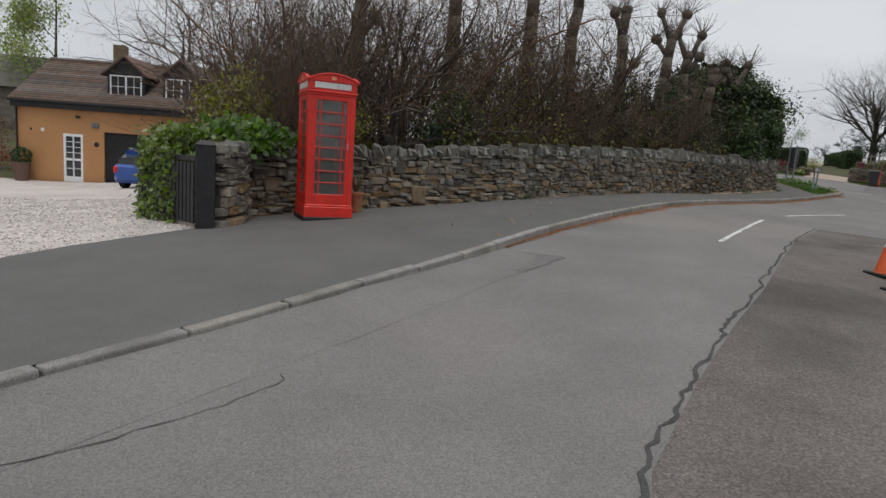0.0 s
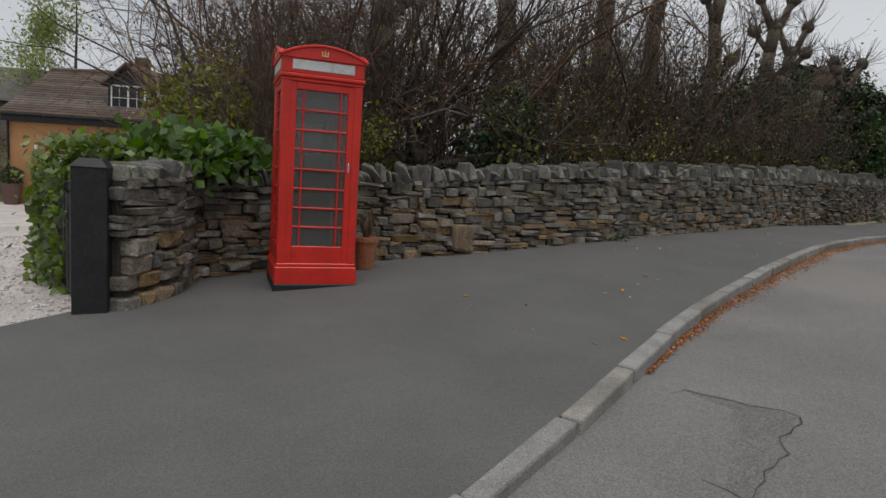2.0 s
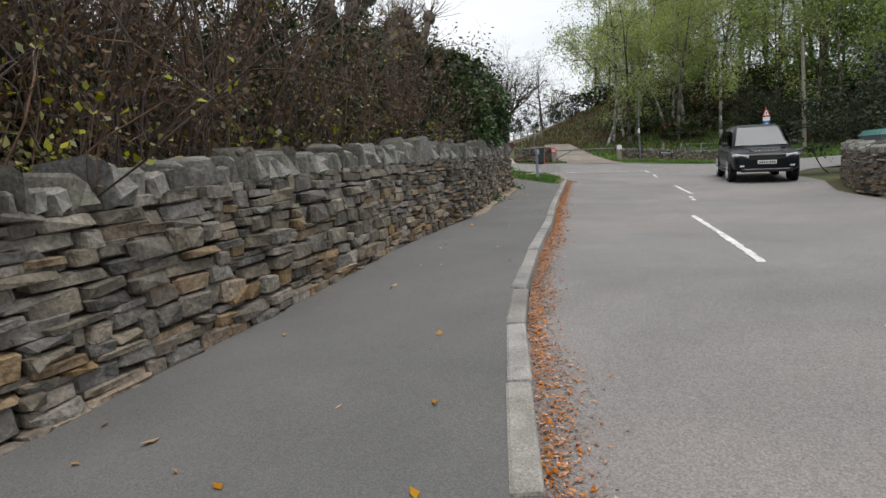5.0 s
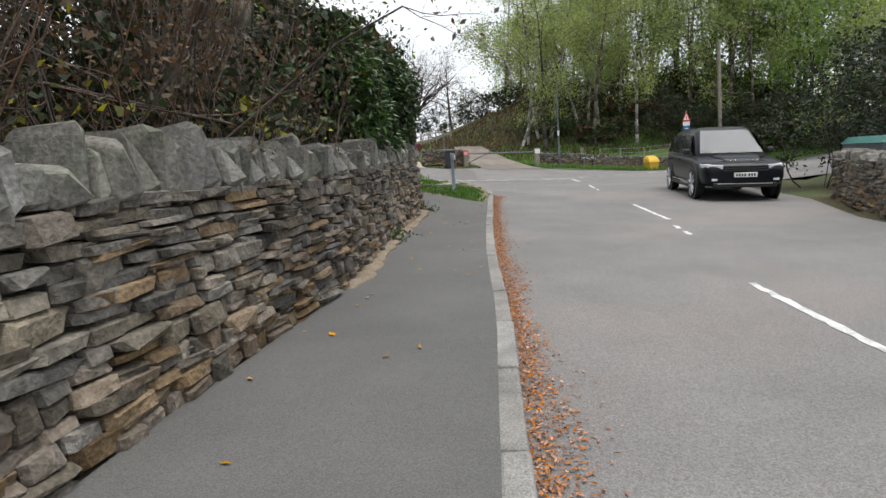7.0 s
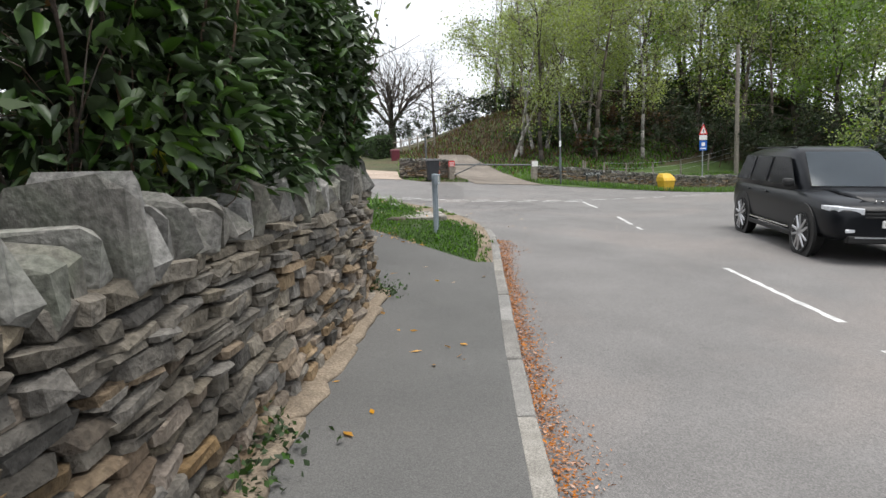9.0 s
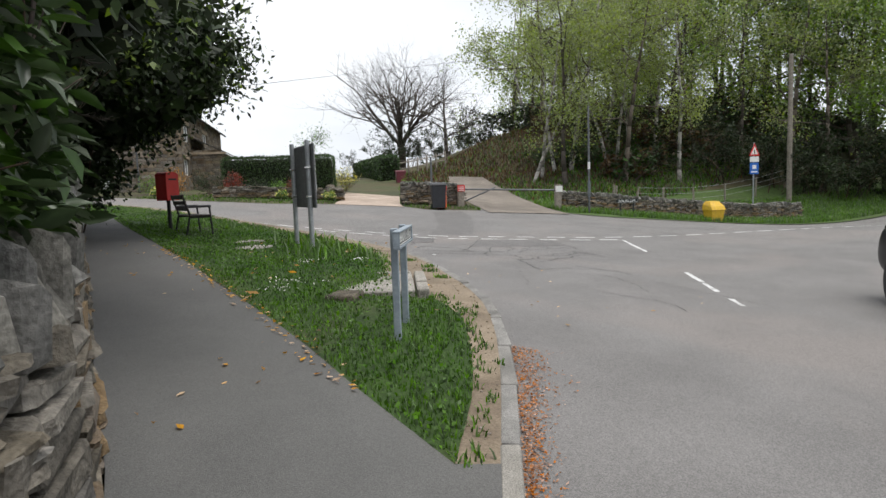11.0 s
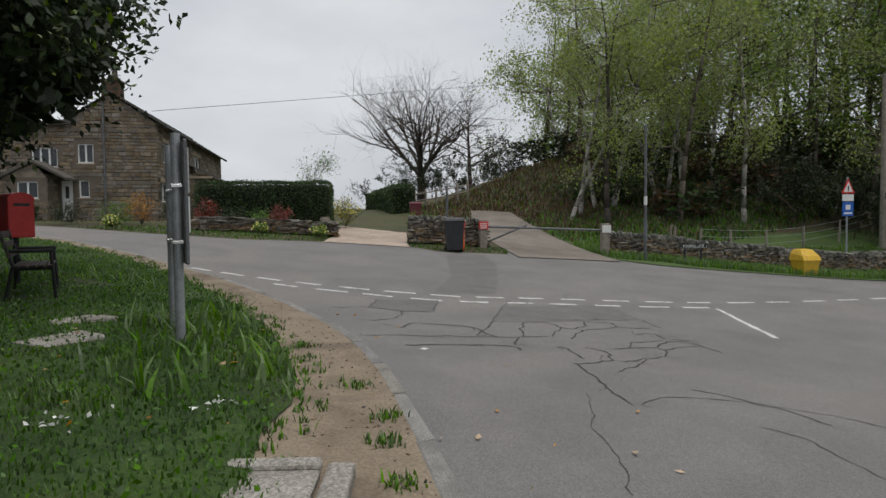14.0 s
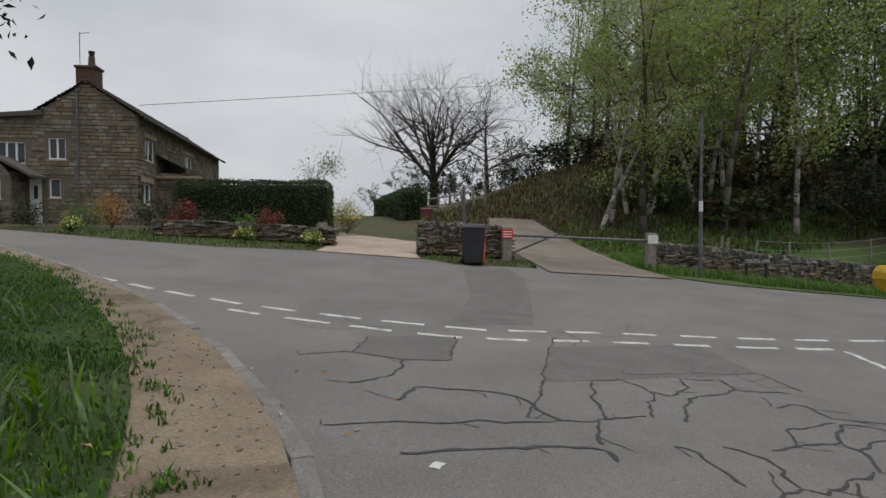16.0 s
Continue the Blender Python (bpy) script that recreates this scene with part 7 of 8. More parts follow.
for i, (x, y, s) in enumerate(((42.0, 60.5, 1.0), (43.2, 59.0, 0.85), (47.5, 61.5, 1.1), (49.5, 60.0, 1.2), (51, 59, 1.2), (40.0, 62.5, 0.6))):
    planted("evergreen_bush", THICK[i % 3], pose(x, y, land_z(x, y)) @ Matrix.Diagonal((s * 1.2, s * 1.2, s, 1)), "dark evergreen bush beyond the drive", "shrub")
for i, (x, y, s) in enumerate(((24.8, 20.6, 0.8), (25.8, 19.5, 1.0), (27.5, 19.2, 1.1), (29.5, 18.6, 1.2), (32, 19, 1.3), (35, 19.5, 1.4))):
    planted("evergreen_bush", THICK[i % 3], pose(x, y, land_z(x, y)) @ Matrix.Diagonal((s * 1.25, s * 1.25, s * 1.15, 1)), "dark evergreen bush behind the low wall", "shrub")
planted("small_tree", tree_meshes(405, 3.2, 0.08, 1.3, BARK, LEAF_FRESH, 900, 0.1, clear=0.3), pose(33.5, 58, land_z(33.5, 58)), "small leafy tree behind the clipped hedge", "tree")


# laurel over the wall's end, with leaves large enough to tell apart
def big_leaves(points, size, rng, out):
    """Pointed leaves of six corners with a fold along the midrib."""
    n = len(points)
    p = np.asarray(points)
    d = unit(rng.normal(size=(n, 3)) * 0.8 + out - np.array([[0, 0, 0.35]]))
    s = unit(np.cross(d, rng.normal(size=(n, 3)) * 0.6 + np.array([[0, 0, 1.0]])))
    up = np.cross(s, d)
    l = size * rng.uniform(0.55, 1.3, (n, 1))
    w = l * 0.2
    v = np.stack([p, p + d * l * 0.3 + s * w + up * w * 0.5, p + d * l * 0.65 + s * w * 0.85 + up * w * 0.4, p + d * l - up * l * 0.1, p + d * l * 0.65 - s * w * 0.85 + up * w * 0.4, p + d * l * 0.3 - s * w + up * w * 0.5], 1).reshape(-1, 3)
    b = np.arange(n)[:, None] * 6
    f = np.concatenate([b + np.array([[0, 1, 2, 3]]), b + np.array([[0, 3, 4, 5]])])
    return v, f


rng = np.random.default_rng(9)
laurel_line = along(WALL_LINE, 0.7)
laurel_line = [(p, u) for p, u in laurel_line if p.x > 11.0] + [(p, u) for p, u in along(WALL_BEYOND, 0.8) if p.y < 35]
for k, (p, u) in enumerate(laurel_line):
    n = Vector((-u.y, u.x))
    near = min(1.0, k / 4)
    lau = thing("laurel", pose(p.x + n.x * 0.85, p.y + n.y * 0.85, road_z(p.x, p.y) + 0.85), "glossy dark green laurel spilling over the wall", "shrub", "laurels over the wall")
    rr = random.Random(500 + k)
    segs, tips = [], []
    for i in range(9):
        a = rr.uniform(0, 6.28)
        grow(rr, segs, tips, (math.cos(a) * 0.2, math.sin(a) * 0.2, -0.3), (math.cos(a) * 0.3, math.sin(a) * 0.3, 1), rr.uniform(1.2, 2.2), 0.015, 1, 0.1, 0.05, 2, 5, 0.25, 0.5)
    o = new("branchwork", array_mesh("branchwork", *stick_arrays(segs), TWIG_DARK))
    o.parent = lau
    o["kind"] = "stuff"
    m = 2300 if p.y < 25 else 900
    hh = 2.3 if p.y < 25 else 2.7
    ang, zz = rng.normal(math.atan2(-n.y, -n.x), 1.0, m), rng.uniform(0.42, hh, m)
    rad = (0.62 + 0.12 * np.sin(zz * 1.7 + k) + 0.06 * near) * (0.75 + 0.35 * rng.uniform(size=m)) * np.where(zz > hh - 0.6, (hh - zz) / 0.6 * 0.6 + 0.4, 1.0)
    pts = np.stack([np.cos(ang) * rad, np.sin(ang) * rad, zz], 1)
    # laurels beyond y = 25 take the darker leaf colour
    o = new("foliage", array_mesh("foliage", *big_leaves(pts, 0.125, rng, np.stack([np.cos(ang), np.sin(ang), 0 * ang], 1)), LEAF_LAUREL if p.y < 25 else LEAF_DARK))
    o.parent = lau
    # inner leaves of the same laurel, coloured darker for the shade inside it
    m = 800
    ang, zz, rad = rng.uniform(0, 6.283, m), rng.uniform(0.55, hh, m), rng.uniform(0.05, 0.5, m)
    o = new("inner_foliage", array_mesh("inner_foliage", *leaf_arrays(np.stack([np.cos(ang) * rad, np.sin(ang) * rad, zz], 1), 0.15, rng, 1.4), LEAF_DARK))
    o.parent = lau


# dark evergreen trees over the shaded path
def evergreen(x, y, trunk_top, crown, radii, leaves, seed, size=0.13):
    rr, rg = random.Random(seed), np.random.default_rng(seed)
    t = thing("evergreen_tree", pose(x, y, road_z(x, y) + 0.1), "broad dark holly tree hanging over the path", "tree")
    bm = bmesh.new()
    tube(bm, (0, 0, -0.3), (0.1, 0, trunk_top * 0.5), 0.3, 0.24, 12)
    tube(bm, (0.1, 0, trunk_top * 0.5), (0.3, 0.1, trunk_top), 0.24, 0.18, 12)
    part("trunk", bm, BARK_DARK, t, smooth=True)
    segs, tips = [], []
    c = Vector(crown)
    for i in range(26):
        a = rr.uniform(0, 6.28)
        grow(rr, segs, tips, (0.2, 0.05, trunk_top * rr.uniform(0.6, 1.0)), (math.cos(a), math.sin(a), rr.uniform(0.0, 1.2)), radii[0] * rr.uniform(0.45, 0.7), 0.05, 2, 0.16, 0.02, 2, 5, 0.45, 0.6)
    o = new("limbwork", array_mesh("limbwork", *stick_arrays(segs), BARK_DARK))
    o.parent = t
    clumps = rg.normal(size=(90, 3))
    clumps = unit(clumps) * np.array([radii]) * rg.uniform(0.55, 1.0, (90, 1))
    pts = clumps[rg.integers(0, 90, leaves)] + rg.normal(scale=0.32, size=(leaves, 3)) + np.array([crown])
    o = new("crown", array_mesh("crown", *leaf_arrays(pts, size, rg, 2.0, 0.3), LEAF_DARK))
    o.parent = t
    inner = unit(rg.normal(size=(15000, 3))) * np.array([radii]) * rg.uniform(0.3, 0.86, (15000, 1)) + np.array([crown])
    o = new("inner_foliage", array_mesh("inner_foliage", *leaf_arrays(inner, 0.32, rg, 1.3), LEAF_DARK))
    o.parent = t
    edge = clumps[rg.integers(0, 90, 2600)] * 1.06 + rg.normal(scale=0.27, size=(2600, 3)) + np.array([crown])
    o = new("young_leaves", array_mesh("young_leaves", *leaf_arrays(edge, size * 0.9, rg, 2.0), LEAF_IVY))
    o.parent = t
    return t


evergreen(15.2, 36.2, 3.0, (0.8, 0.2, 3.5), (3.4, 4.2, 2.0), 24000, 61)
evergreen(13.6, 32.0, 3.0, (0.3, 0.3, 3.9), (2.4, 3.4, 1.7), 11000, 62)
# added mostly out of view, to throw shade on the path
evergreen(12.7, 28.2, 2.4, (0.5, 0.0, 3.0), (2.3, 2.8, 1.1), 8000, 63)


# clipped hedge, garden shrubs and ivy
def clipped(name, p, q, wide, z0, high, label, seed, leaf=LEAF_HEDGE, per=420, size=0.09, round_=0.25):
    """A hedge cut to a rounded box, its skin of small leaves over a dark core."""
    rg = np.random.default_rng(seed)
    p, q = Vector(p), Vector(q)
    u = (q - p)
    l = u.length
    h = thing(name, pose(p.x, p.y, z0, 0, 0, math.degrees(math.atan2(u.y, u.x))), label, "hedge")
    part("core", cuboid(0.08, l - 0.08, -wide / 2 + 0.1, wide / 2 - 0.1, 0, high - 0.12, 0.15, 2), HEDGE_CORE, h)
    n = int(per * (l * high * 2 + l * wide + wide * high * 2))
    pts = []
    areas = np.array([l * high, l * high, l * wide, wide * high, wide * high])
    side = rg.choice(5, n, p=areas / areas.sum())
    a, b = rg.uniform(size=n), rg.uniform(size=n)
    x = np.where(side < 3, a * l, np.where(side == 3, 0.0, l))
    y = np.where(side == 0, -wide / 2, np.where(side == 1, wide / 2, np.where(side == 2, (b - 0.5) * wide, (a - 0.5) * wide)))
    z = np.where(side == 2, high, b * high)
    # round the upper edges
    over = np.clip(z - (high - round_), 0, None) / round_
    inx = np.clip(1 - over ** 2, 0.0, 1) ** 0.5
    y = y * (1 - (1 - inx) * round_ / wide * 1.4)
    x = l / 2 + (x - l / 2) * (1 - (1 - inx) * round_ / l * 1.4)
    wob = np.array([noise.noise(Vector((i * 1.3, j * 1.3, k * 1.3 + seed))) * 0.07 for i, j, k in zip(x, y, z)])
    pts = np.stack([x, y + np.sign(y) * wob, z + wob * (side == 2)], 1) + rg.normal(scale=0.025, size=(n, 3))
    o = new("foliage", array_mesh("foliage", *leaf_arrays(pts, size, rg, 1.6), leaf))
    o.parent = h
    return h


clipped("hedge", (24.5, 49.8), (28.7, 47.1), 1.3, road_z(27, 48) + 0.1, 1.68, "long clipped dark green hedge behind the garden wall", 1, per=680, size=0.065)
clipped("hedge", (36.4, 53.0), (41.0, 63.0), 1.3, road_z(37, 55) - 0.1, 1.9, "clipped green hedge rising beside the drive", 2, per=200, size=0.12)
clipped("hedge", (20.0, 55.5), (15, 58), 1.0, 2.6, 1.0, "low green hedge by the lane", 3, per=160, size=0.12)


def bush(x, y, z, r, h, leaf, n, label, seed, size=0.07, petals=None, name="shrub"):
    """A small rounded shrub: stems, leaf clumps and any flowers."""
    rg, rr = np.random.default_rng(seed), random.Random(seed)
    b = thing(name, pose(x, y, z), label, "shrub")
    segs, tips = [], []
    for i in range(10):
        a = rr.uniform(0, 6.28)
        grow(rr, segs, tips, (0, 0, -0.05), (math.cos(a) * 0.8 * r / h, math.sin(a) * 0.8 * r / h, 1), h * rr.uniform(0.6, 0.95), 0.012, 1, 0.2, 0.02, 2, 4, 0.5, 0.7)
    o = new("stemwork", array_mesh("stemwork", *stick_arrays(segs), TWIG_DARK))
    o.parent = b
    o["kind"] = "stuff"
    c = unit(rg.normal(size=(30, 3))) * np.array([[r, r, h * 0.45]]) * rg.uniform(0.5, 1, (30, 1)) + np.array([[0, 0, h * 0.55]])
    pts = c[rg.integers(0, 30, n)] + rg.normal(scale=r * 0.22, size=(n, 3))
    pts[:, 2] = np.maximum(pts[:, 2], 0.02)
    o = new("foliage", array_mesh("foliage", *leaf_arrays(pts, size, rg, 1.6), leaf))
    o.parent = b
    b.children[-1]["kind"] = "stuff"
    if petals:
        m = n // 4
        pts = c[rg.integers(0, 30, m)] + rg.normal(scale=r * 0.25, size=(m, 3))
        pts[:, 2] = np.maximum(pts[:, 2], h * 0.4)
        o = new("flowers", array_mesh("flowers", *leaf_arrays(pts, size * 1.1, rg, 1.2), petals))
        o.parent = b
        o["kind"] = "stuff"
    return b


for i, (x, y, r, h, leaf, lab, pet) in enumerate((
        (22.6, 50.6, 0.55, 1.0, LEAF_ORANGE, "orange-brown garden shrub before the cottage", None),
        (24.2, 48.2, 0.4, 0.95, LEAF_RED, "red-leaved shrub in the cottage garden", None),
        (26.0, 45.9, 0.4, 0.85, LEAF_RED, "red-leaved shrub in the cottage garden", None),
        (25.6, 46.6, 0.5, 0.6, LEAF_FRESH, "low green plant in the garden", None),
        (24.9, 47.2, 0.6, 0.7, LEAF_DARK, "low dark garden shrub", None),
        (23.6, 49.4, 0.7, 0.9, LEAF_DARK, "low dark garden shrub", None),
        (21.3, 49.0, 0.25, 0.3, LEAF_FRESH, "clump of pale yellow primroses", PETAL),
        (25.1, 45.4, 0.22, 0.3, LEAF_FRESH, "clump of pale yellow primroses", PETAL),
        (26.6, 44.2, 0.22, 0.28, LEAF_FRESH, "clump of pale yellow primroses", PETAL),
        (29.6, 47.6, 0.6, 1.3, LEAF_YELLOW, "yellow-green shrub at the hedge end", PETAL),
        (20.6, 52.4, 0.7, 0.6, LEAF_DARK, "low dark garden shrub", None),
        (22.0, 51.9, 0.7, 0.7, LEAF_FRESH, "low green plant in the garden", None),
        (30.2, 43.2, 0.5, 0.9, LEAF_FRESH, "green plants behind the short wall", None))):
    bush(x, y, road_z(x, y) + 0.1, r, h, leaf, 900, lab, 700 + i, petals=pet)
for k, (pt, r, h_) in enumerate(PLANTERS):
    rg = np.random.default_rng(820 + k)
    pts = unit(rg.normal(size=(900, 3))) * r * rg.uniform(0.85, 1.05, (900, 1)) * (1.05 if k == 0 else 0.9) + np.array([[0, 0, h_ + r * (0.75 if k == 0 else 0.3)]])
    o = new("plant", array_mesh("plant", *leaf_arrays(pts, 0.09, rg), LEAF_HEDGE if k == 0 else LEAF_FRESH))
    o.parent = pt
    if k:
        o = new("flowers", array_mesh("flowers", *leaf_arrays(pts[:200] + 0.02, 0.09, rg, 1.2), PETAL))
        o.parent = pt
        o["kind"] = "stuff"
bush(-21.5, 29.5, road_z(-21, 29), 1.1, 1.3, LEAF_RED, 1600, "purple heather mound beside the house", 850, 0.09)
bush(-23.5, 31, road_z(-23, 31), 1.6, 2.6, LEAF_BROWN, 2600, "brown overgrown shrub beside the house", 851, 0.1)

# ivy heap on the gate and the yellow-green hedge above it
rg = np.random.default_rng(44)
gz0 = road_z(-4.8, 10.6)
ivy = thing("ivy_hedge", pose(0, 0, 0), "light green ivy heaped over the gate", "hedge")
ax, ay, bx, by = -3.78, 10.2, -5.13, 11.25
n = 11000
t, side = rg.uniform(size=n), rg.uniform(size=n)
zz = rg.uniform(0.05, 1.5, n)
off = np.where(side < 0.6, 0.0, rg.uniform(0, 1.0, n)) + np.where(zz > 1.2, (zz - 1.2) * 0.8, 0)
zz = np.where(side < 0.6, zz, 1.52 + 0.12 * np.sin(t * 9) - 0.15 * np.abs(off - 0.5))
nx, ny = (by - ay), -(bx - ax)
nl = math.hypot(nx, ny)
pts = np.stack([ax + (bx - ax) * t + nx / nl * off, ay + (by - ay) * t + ny / nl * off, gz0 + zz], 1) + rg.normal(scale=0.06, size=(n, 3))
o = new("foliage", array_mesh("foliage", *leaf_arrays(pts, 0.11, rg, 1.4), LEAF_IVY))
o.parent = ivy
m = 1800
tt = rg.uniform(size=m)
pts = np.stack([-3.75 - 0.15 * tt + rg.normal(scale=0.2, size=m) + 0.75 * tt, 10.6 + 0.75 * tt + rg.normal(scale=0.22, size=m), gz0 + 1.55 + rg.normal(scale=0.13, size=m)], 1)
o = new("foliage", array_mesh("foliage", *leaf_arrays(pts, 0.15, rg, 1.3), LEAF_FRESH))
o.parent = ivy
pts = np.stack([rg.normal(-4.62, 0.24, 5200), rg.normal(10.85, 0.22, 5200), gz0 + rg.uniform(0.0, 1.66, 5200)], 1)
o = new("foliage", array_mesh("foliage", *leaf_arrays(pts, 0.11, rg, 1.4), LEAF_IVY))
o.parent = ivy
m = 2600
tt, hh = 0.35 + 0.75 * rg.uniform(size=m) ** 0.6, rg.uniform(0.05, 1.35, m)
off = 0.06 + np.abs(rg.normal(scale=0.06, size=m))
pts = np.stack([-3.73 - 1.5 * tt - 0.68 * off, 9.42 + 1.6 * tt - 0.73 * off, gz0 + hh], 1)
o = new("foliage", array_mesh("foliage", *leaf_arrays(pts, 0.1, rg, 1.4), LEAF_IVY))
o.parent = ivy
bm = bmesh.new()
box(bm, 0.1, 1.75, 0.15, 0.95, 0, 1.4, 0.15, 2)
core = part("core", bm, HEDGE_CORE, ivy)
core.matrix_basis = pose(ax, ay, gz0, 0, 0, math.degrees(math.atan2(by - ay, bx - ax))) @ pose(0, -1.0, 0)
planted("small_tree", spreading_meshes(411, 1.5, 0.17, 6, 2.3, 1.1, BARK_DARK, 3, LEAF_YELLOW, 420, 0.06, (0.25, 0.0), 0.6, 0.6), pose(-1.6, 14.5, road_z(-1.6, 14.5) + 0.1), "dark-stemmed small tree with first yellow leaves", "tree")
bush(-2.35, 13.4, road_z(-2.3, 13.4), 0.75, 2.4, LEAF_YELLOW, 1900, "yellow-green shrub behind the wall", 859, 0.08)
bush(15.95, 36.2, road_z(16, 36), 0.85, 3.2, LEAF_DARK, 3800, "dark ivy growth beside the shaded path", 858, 0.13)
bush(-4.5, 13.3, road_z(-4.3, 13.3), 0.8, 3.0, LEAF_YELLOW, 3400, "yellow-green leafy shrub beside the drive", 860, 0.1)
bush(0.2, 14.9, road_z(0.2, 15) + 0.3, 0.75, 2.1, LEAF_LAUREL, 2600, "green leafy shrub over the stone wall", 861, 0.11)
bush(1.6, 15.4, road_z(0.9, 15) + 0.4, 0.6, 2.1, LEAF_YELLOW, 260, "thin sprigs of young yellow leaves", 862, 0.08)
bush(-2.2, 14.7, road_z(-2.2, 14.6) + 0.4, 0.55, 1.5, LEAF_YELLOW, 900, "yellow-green shrub behind the kiosk", 863, 0.08)
for i in range(9):
    p, u = line[6 + i * 2]
    bush(p.x - u.y * 0.75, p.y + u.x * 0.75, road_z(p.x, p.y) + 0.75, 0.5, 1.1, LEAF_YELLOW, 110, "thin sprigs of young yellow leaves", 870 + i, 0.08)


# grass, gravel and litter
def inside_many(x, y, outline):
    return np.array([inside(a, b, outline) for a, b in zip(x, y)])


def blades(name, x, y, z, size, rng, material, label, width=0.006, lean=0.5):
    n = len(x)
    a = rng.uniform(0, 6.283, n)
    h = size * rng.uniform(0.5, 1.3, n)
    d = np.stack([np.cos(a), np.sin(a), 0 * a], 1)
    s = np.stack([-np.sin(a), np.cos(a), 0 * a], 1) * (width * rng.uniform(0.7, 1.5, (n, 1)))
    p = np.stack([x, y, z], 1)
    k = rng.uniform(0.1, lean, (n, 1)) * h[:, None]
    m = p + d * k * 0.35 + np.array([[0, 0, 1]]) * h[:, None] * 0.6
    t = p + d * k + np.array([[0, 0, 1]]) * h[:, None]
    v = np.stack([p - s, p + s, m + s * 0.8, m - s * 0.8, t], 1).reshape(-1, 3)
    b = np.arange(n)[:, None] * 5
    me = bpy.data.meshes.new(name)
    me.from_pydata(v.tolist(), [], (b + np.array([[0, 1, 2, 3]])).tolist() + (b + np.array([[3, 2, 4]])).tolist())
    me.materials.append(material)
    return tagged(new(name, me), label, "grass", kind="stuff")


rg = np.random.default_rng(12)
n = 105000
x, y = rg.uniform(15, 20.6, n), 24 + rg.uniform(0, 1, n) ** 1.35 * 22
ok = inside_many(x, y, GRASS_AREA)
patch = np.array([noise.noise(Vector((a * 1.1, b * 1.1, 0))) for a, b in zip(x, y)])
ok &= patch > -0.42
x, y, patch = x[ok], y[ok], patch[ok]
z = np.array([verge_z(a, b) for a, b in zip(x, y)])
blades("grass", x, y, z - 0.01, 0.045 + 0.07 * np.clip(patch, 0, 1), rg, GRASS, "rough uncut green grass on the corner verge", 0.005, 0.8)
# tall bulb leaves round the notice board and the bench
cl = [(18.9, 30.6), (18.5, 31.4), (19.1, 31.9), (18.0, 30.8), (18.2, 30.2), (19.3, 32.6), (18.7, 32.4), (19.4, 35.8), (19.0, 36.8), (17.9, 37.6), (18.8, 30.1)]
x = np.concatenate([rg.normal(a, 0.25, 28) for a, b in cl])
y = np.concatenate([rg.normal(b, 0.25, 28) for a, b in cl])
ok = inside_many(x, y, GRASS_AREA)
x, y = x[ok], y[ok]
blades("bulb_leaves", x, y, np.array([verge_z(a, b) for a, b in zip(x, y)]), 0.22, rg, LEAF_FRESH, "long strap leaves of spent daffodils", 0.014, 1.3)
# low broad-leaved weeds among the grass
n = 16000
x, y = rg.uniform(15, 20.6, n), 24 + rg.uniform(0, 1, n) ** 1.3 * 16
ok = inside_many(x, y, GRASS_AREA)
x, y = x[ok], y[ok]
pts = np.stack([x, y, np.array([verge_z(a, b) for a, b in zip(x, y)]) + rg.uniform(0.015, 0.06, len(x))], 1)
tagged(new("verge_weeds", array_mesh("verge_weeds", *leaf_arrays(pts, 0.04, rg, 1.5, -0.4), GRASS)), "low broad-leaved weeds among the grass", "weeds", kind="stuff")
# rough growth over the mound
n = 24000
x, y = rg.uniform(36.5, 56, n), rg.uniform(36, 54, n)
ok = (y > 40.5 - np.clip(x - 40, 0, 99) * 0.2) & ~inside_many(x, y, TRACK_AREA)
x, y = x[ok], y[ok]
half = rg.uniform(size=len(x)) < np.clip((y - 41) / 7, 0.15, 0.8)
for sel, mt, lab, nm in ((half, LEAF_BROWN, "dead bracken and brown litter on the mound", "bracken"), (~half, GRASS, "rough green growth on the mound", "mound_grass")):
    blades(nm, x[sel], y[sel], np.array([land_z(a, b) for a, b in zip(x[sel], y[sel])]), 0.24, rg, mt, lab, 0.03, 0.9)
n = 84000
x, y = rg.uniform(34, 56, n), rg.uniform(28, 41, n)
edge = 38.4 - (x - 34.6) * 0.60
ok = (y > edge - np.where(x > 36, 2.2, 0.6)) & (y < edge + 6.5) & ~inside_many(x, y, ROAD) & ~inside_many(x, y, TRACK_AREA)
x, y = x[ok], y[ok]
blades("verge_grass", x, y, np.array([land_z(a, b) for a, b in zip(x, y)]), 0.22, rg, LEAF_FRESH, "long green grass on the far verge", 0.014)
x, y = rg.uniform(20, 31.5, 9000), rg.uniform(39.5, 50, 9000)
ok = ~inside_many(x, y, ROAD) & ~inside_many(x, y, DRIVE_AREA) & ~inside_many(x, y, TRACK_AREA)
x, y = x[ok], y[ok]
blades("garden_grass", x, y, np.array([land_z(a, b) for a, b in zip(x, y)]), 0.1, rg, GRASS, "short green grass along the garden edge", 0.012)
# weeds at the wall foot
x = np.concatenate([rg.normal(a, 0.09, 150) for a, b in ((11.12, 21.76), (10.86, 21.5), (13.4, 23.8), (1.95, 13.84))])
y = np.concatenate([rg.normal(b, 0.09, 150) for a, b in ((11.12, 21.76), (10.86, 21.5), (13.4, 23.8), (1.95, 13.84))])
pts = np.stack([x, y, np.array([road_z(a, b) + 0.1 for a, b in zip(x, y)]) + np.abs(rg.normal(0, 0.07, len(x)))], 1)
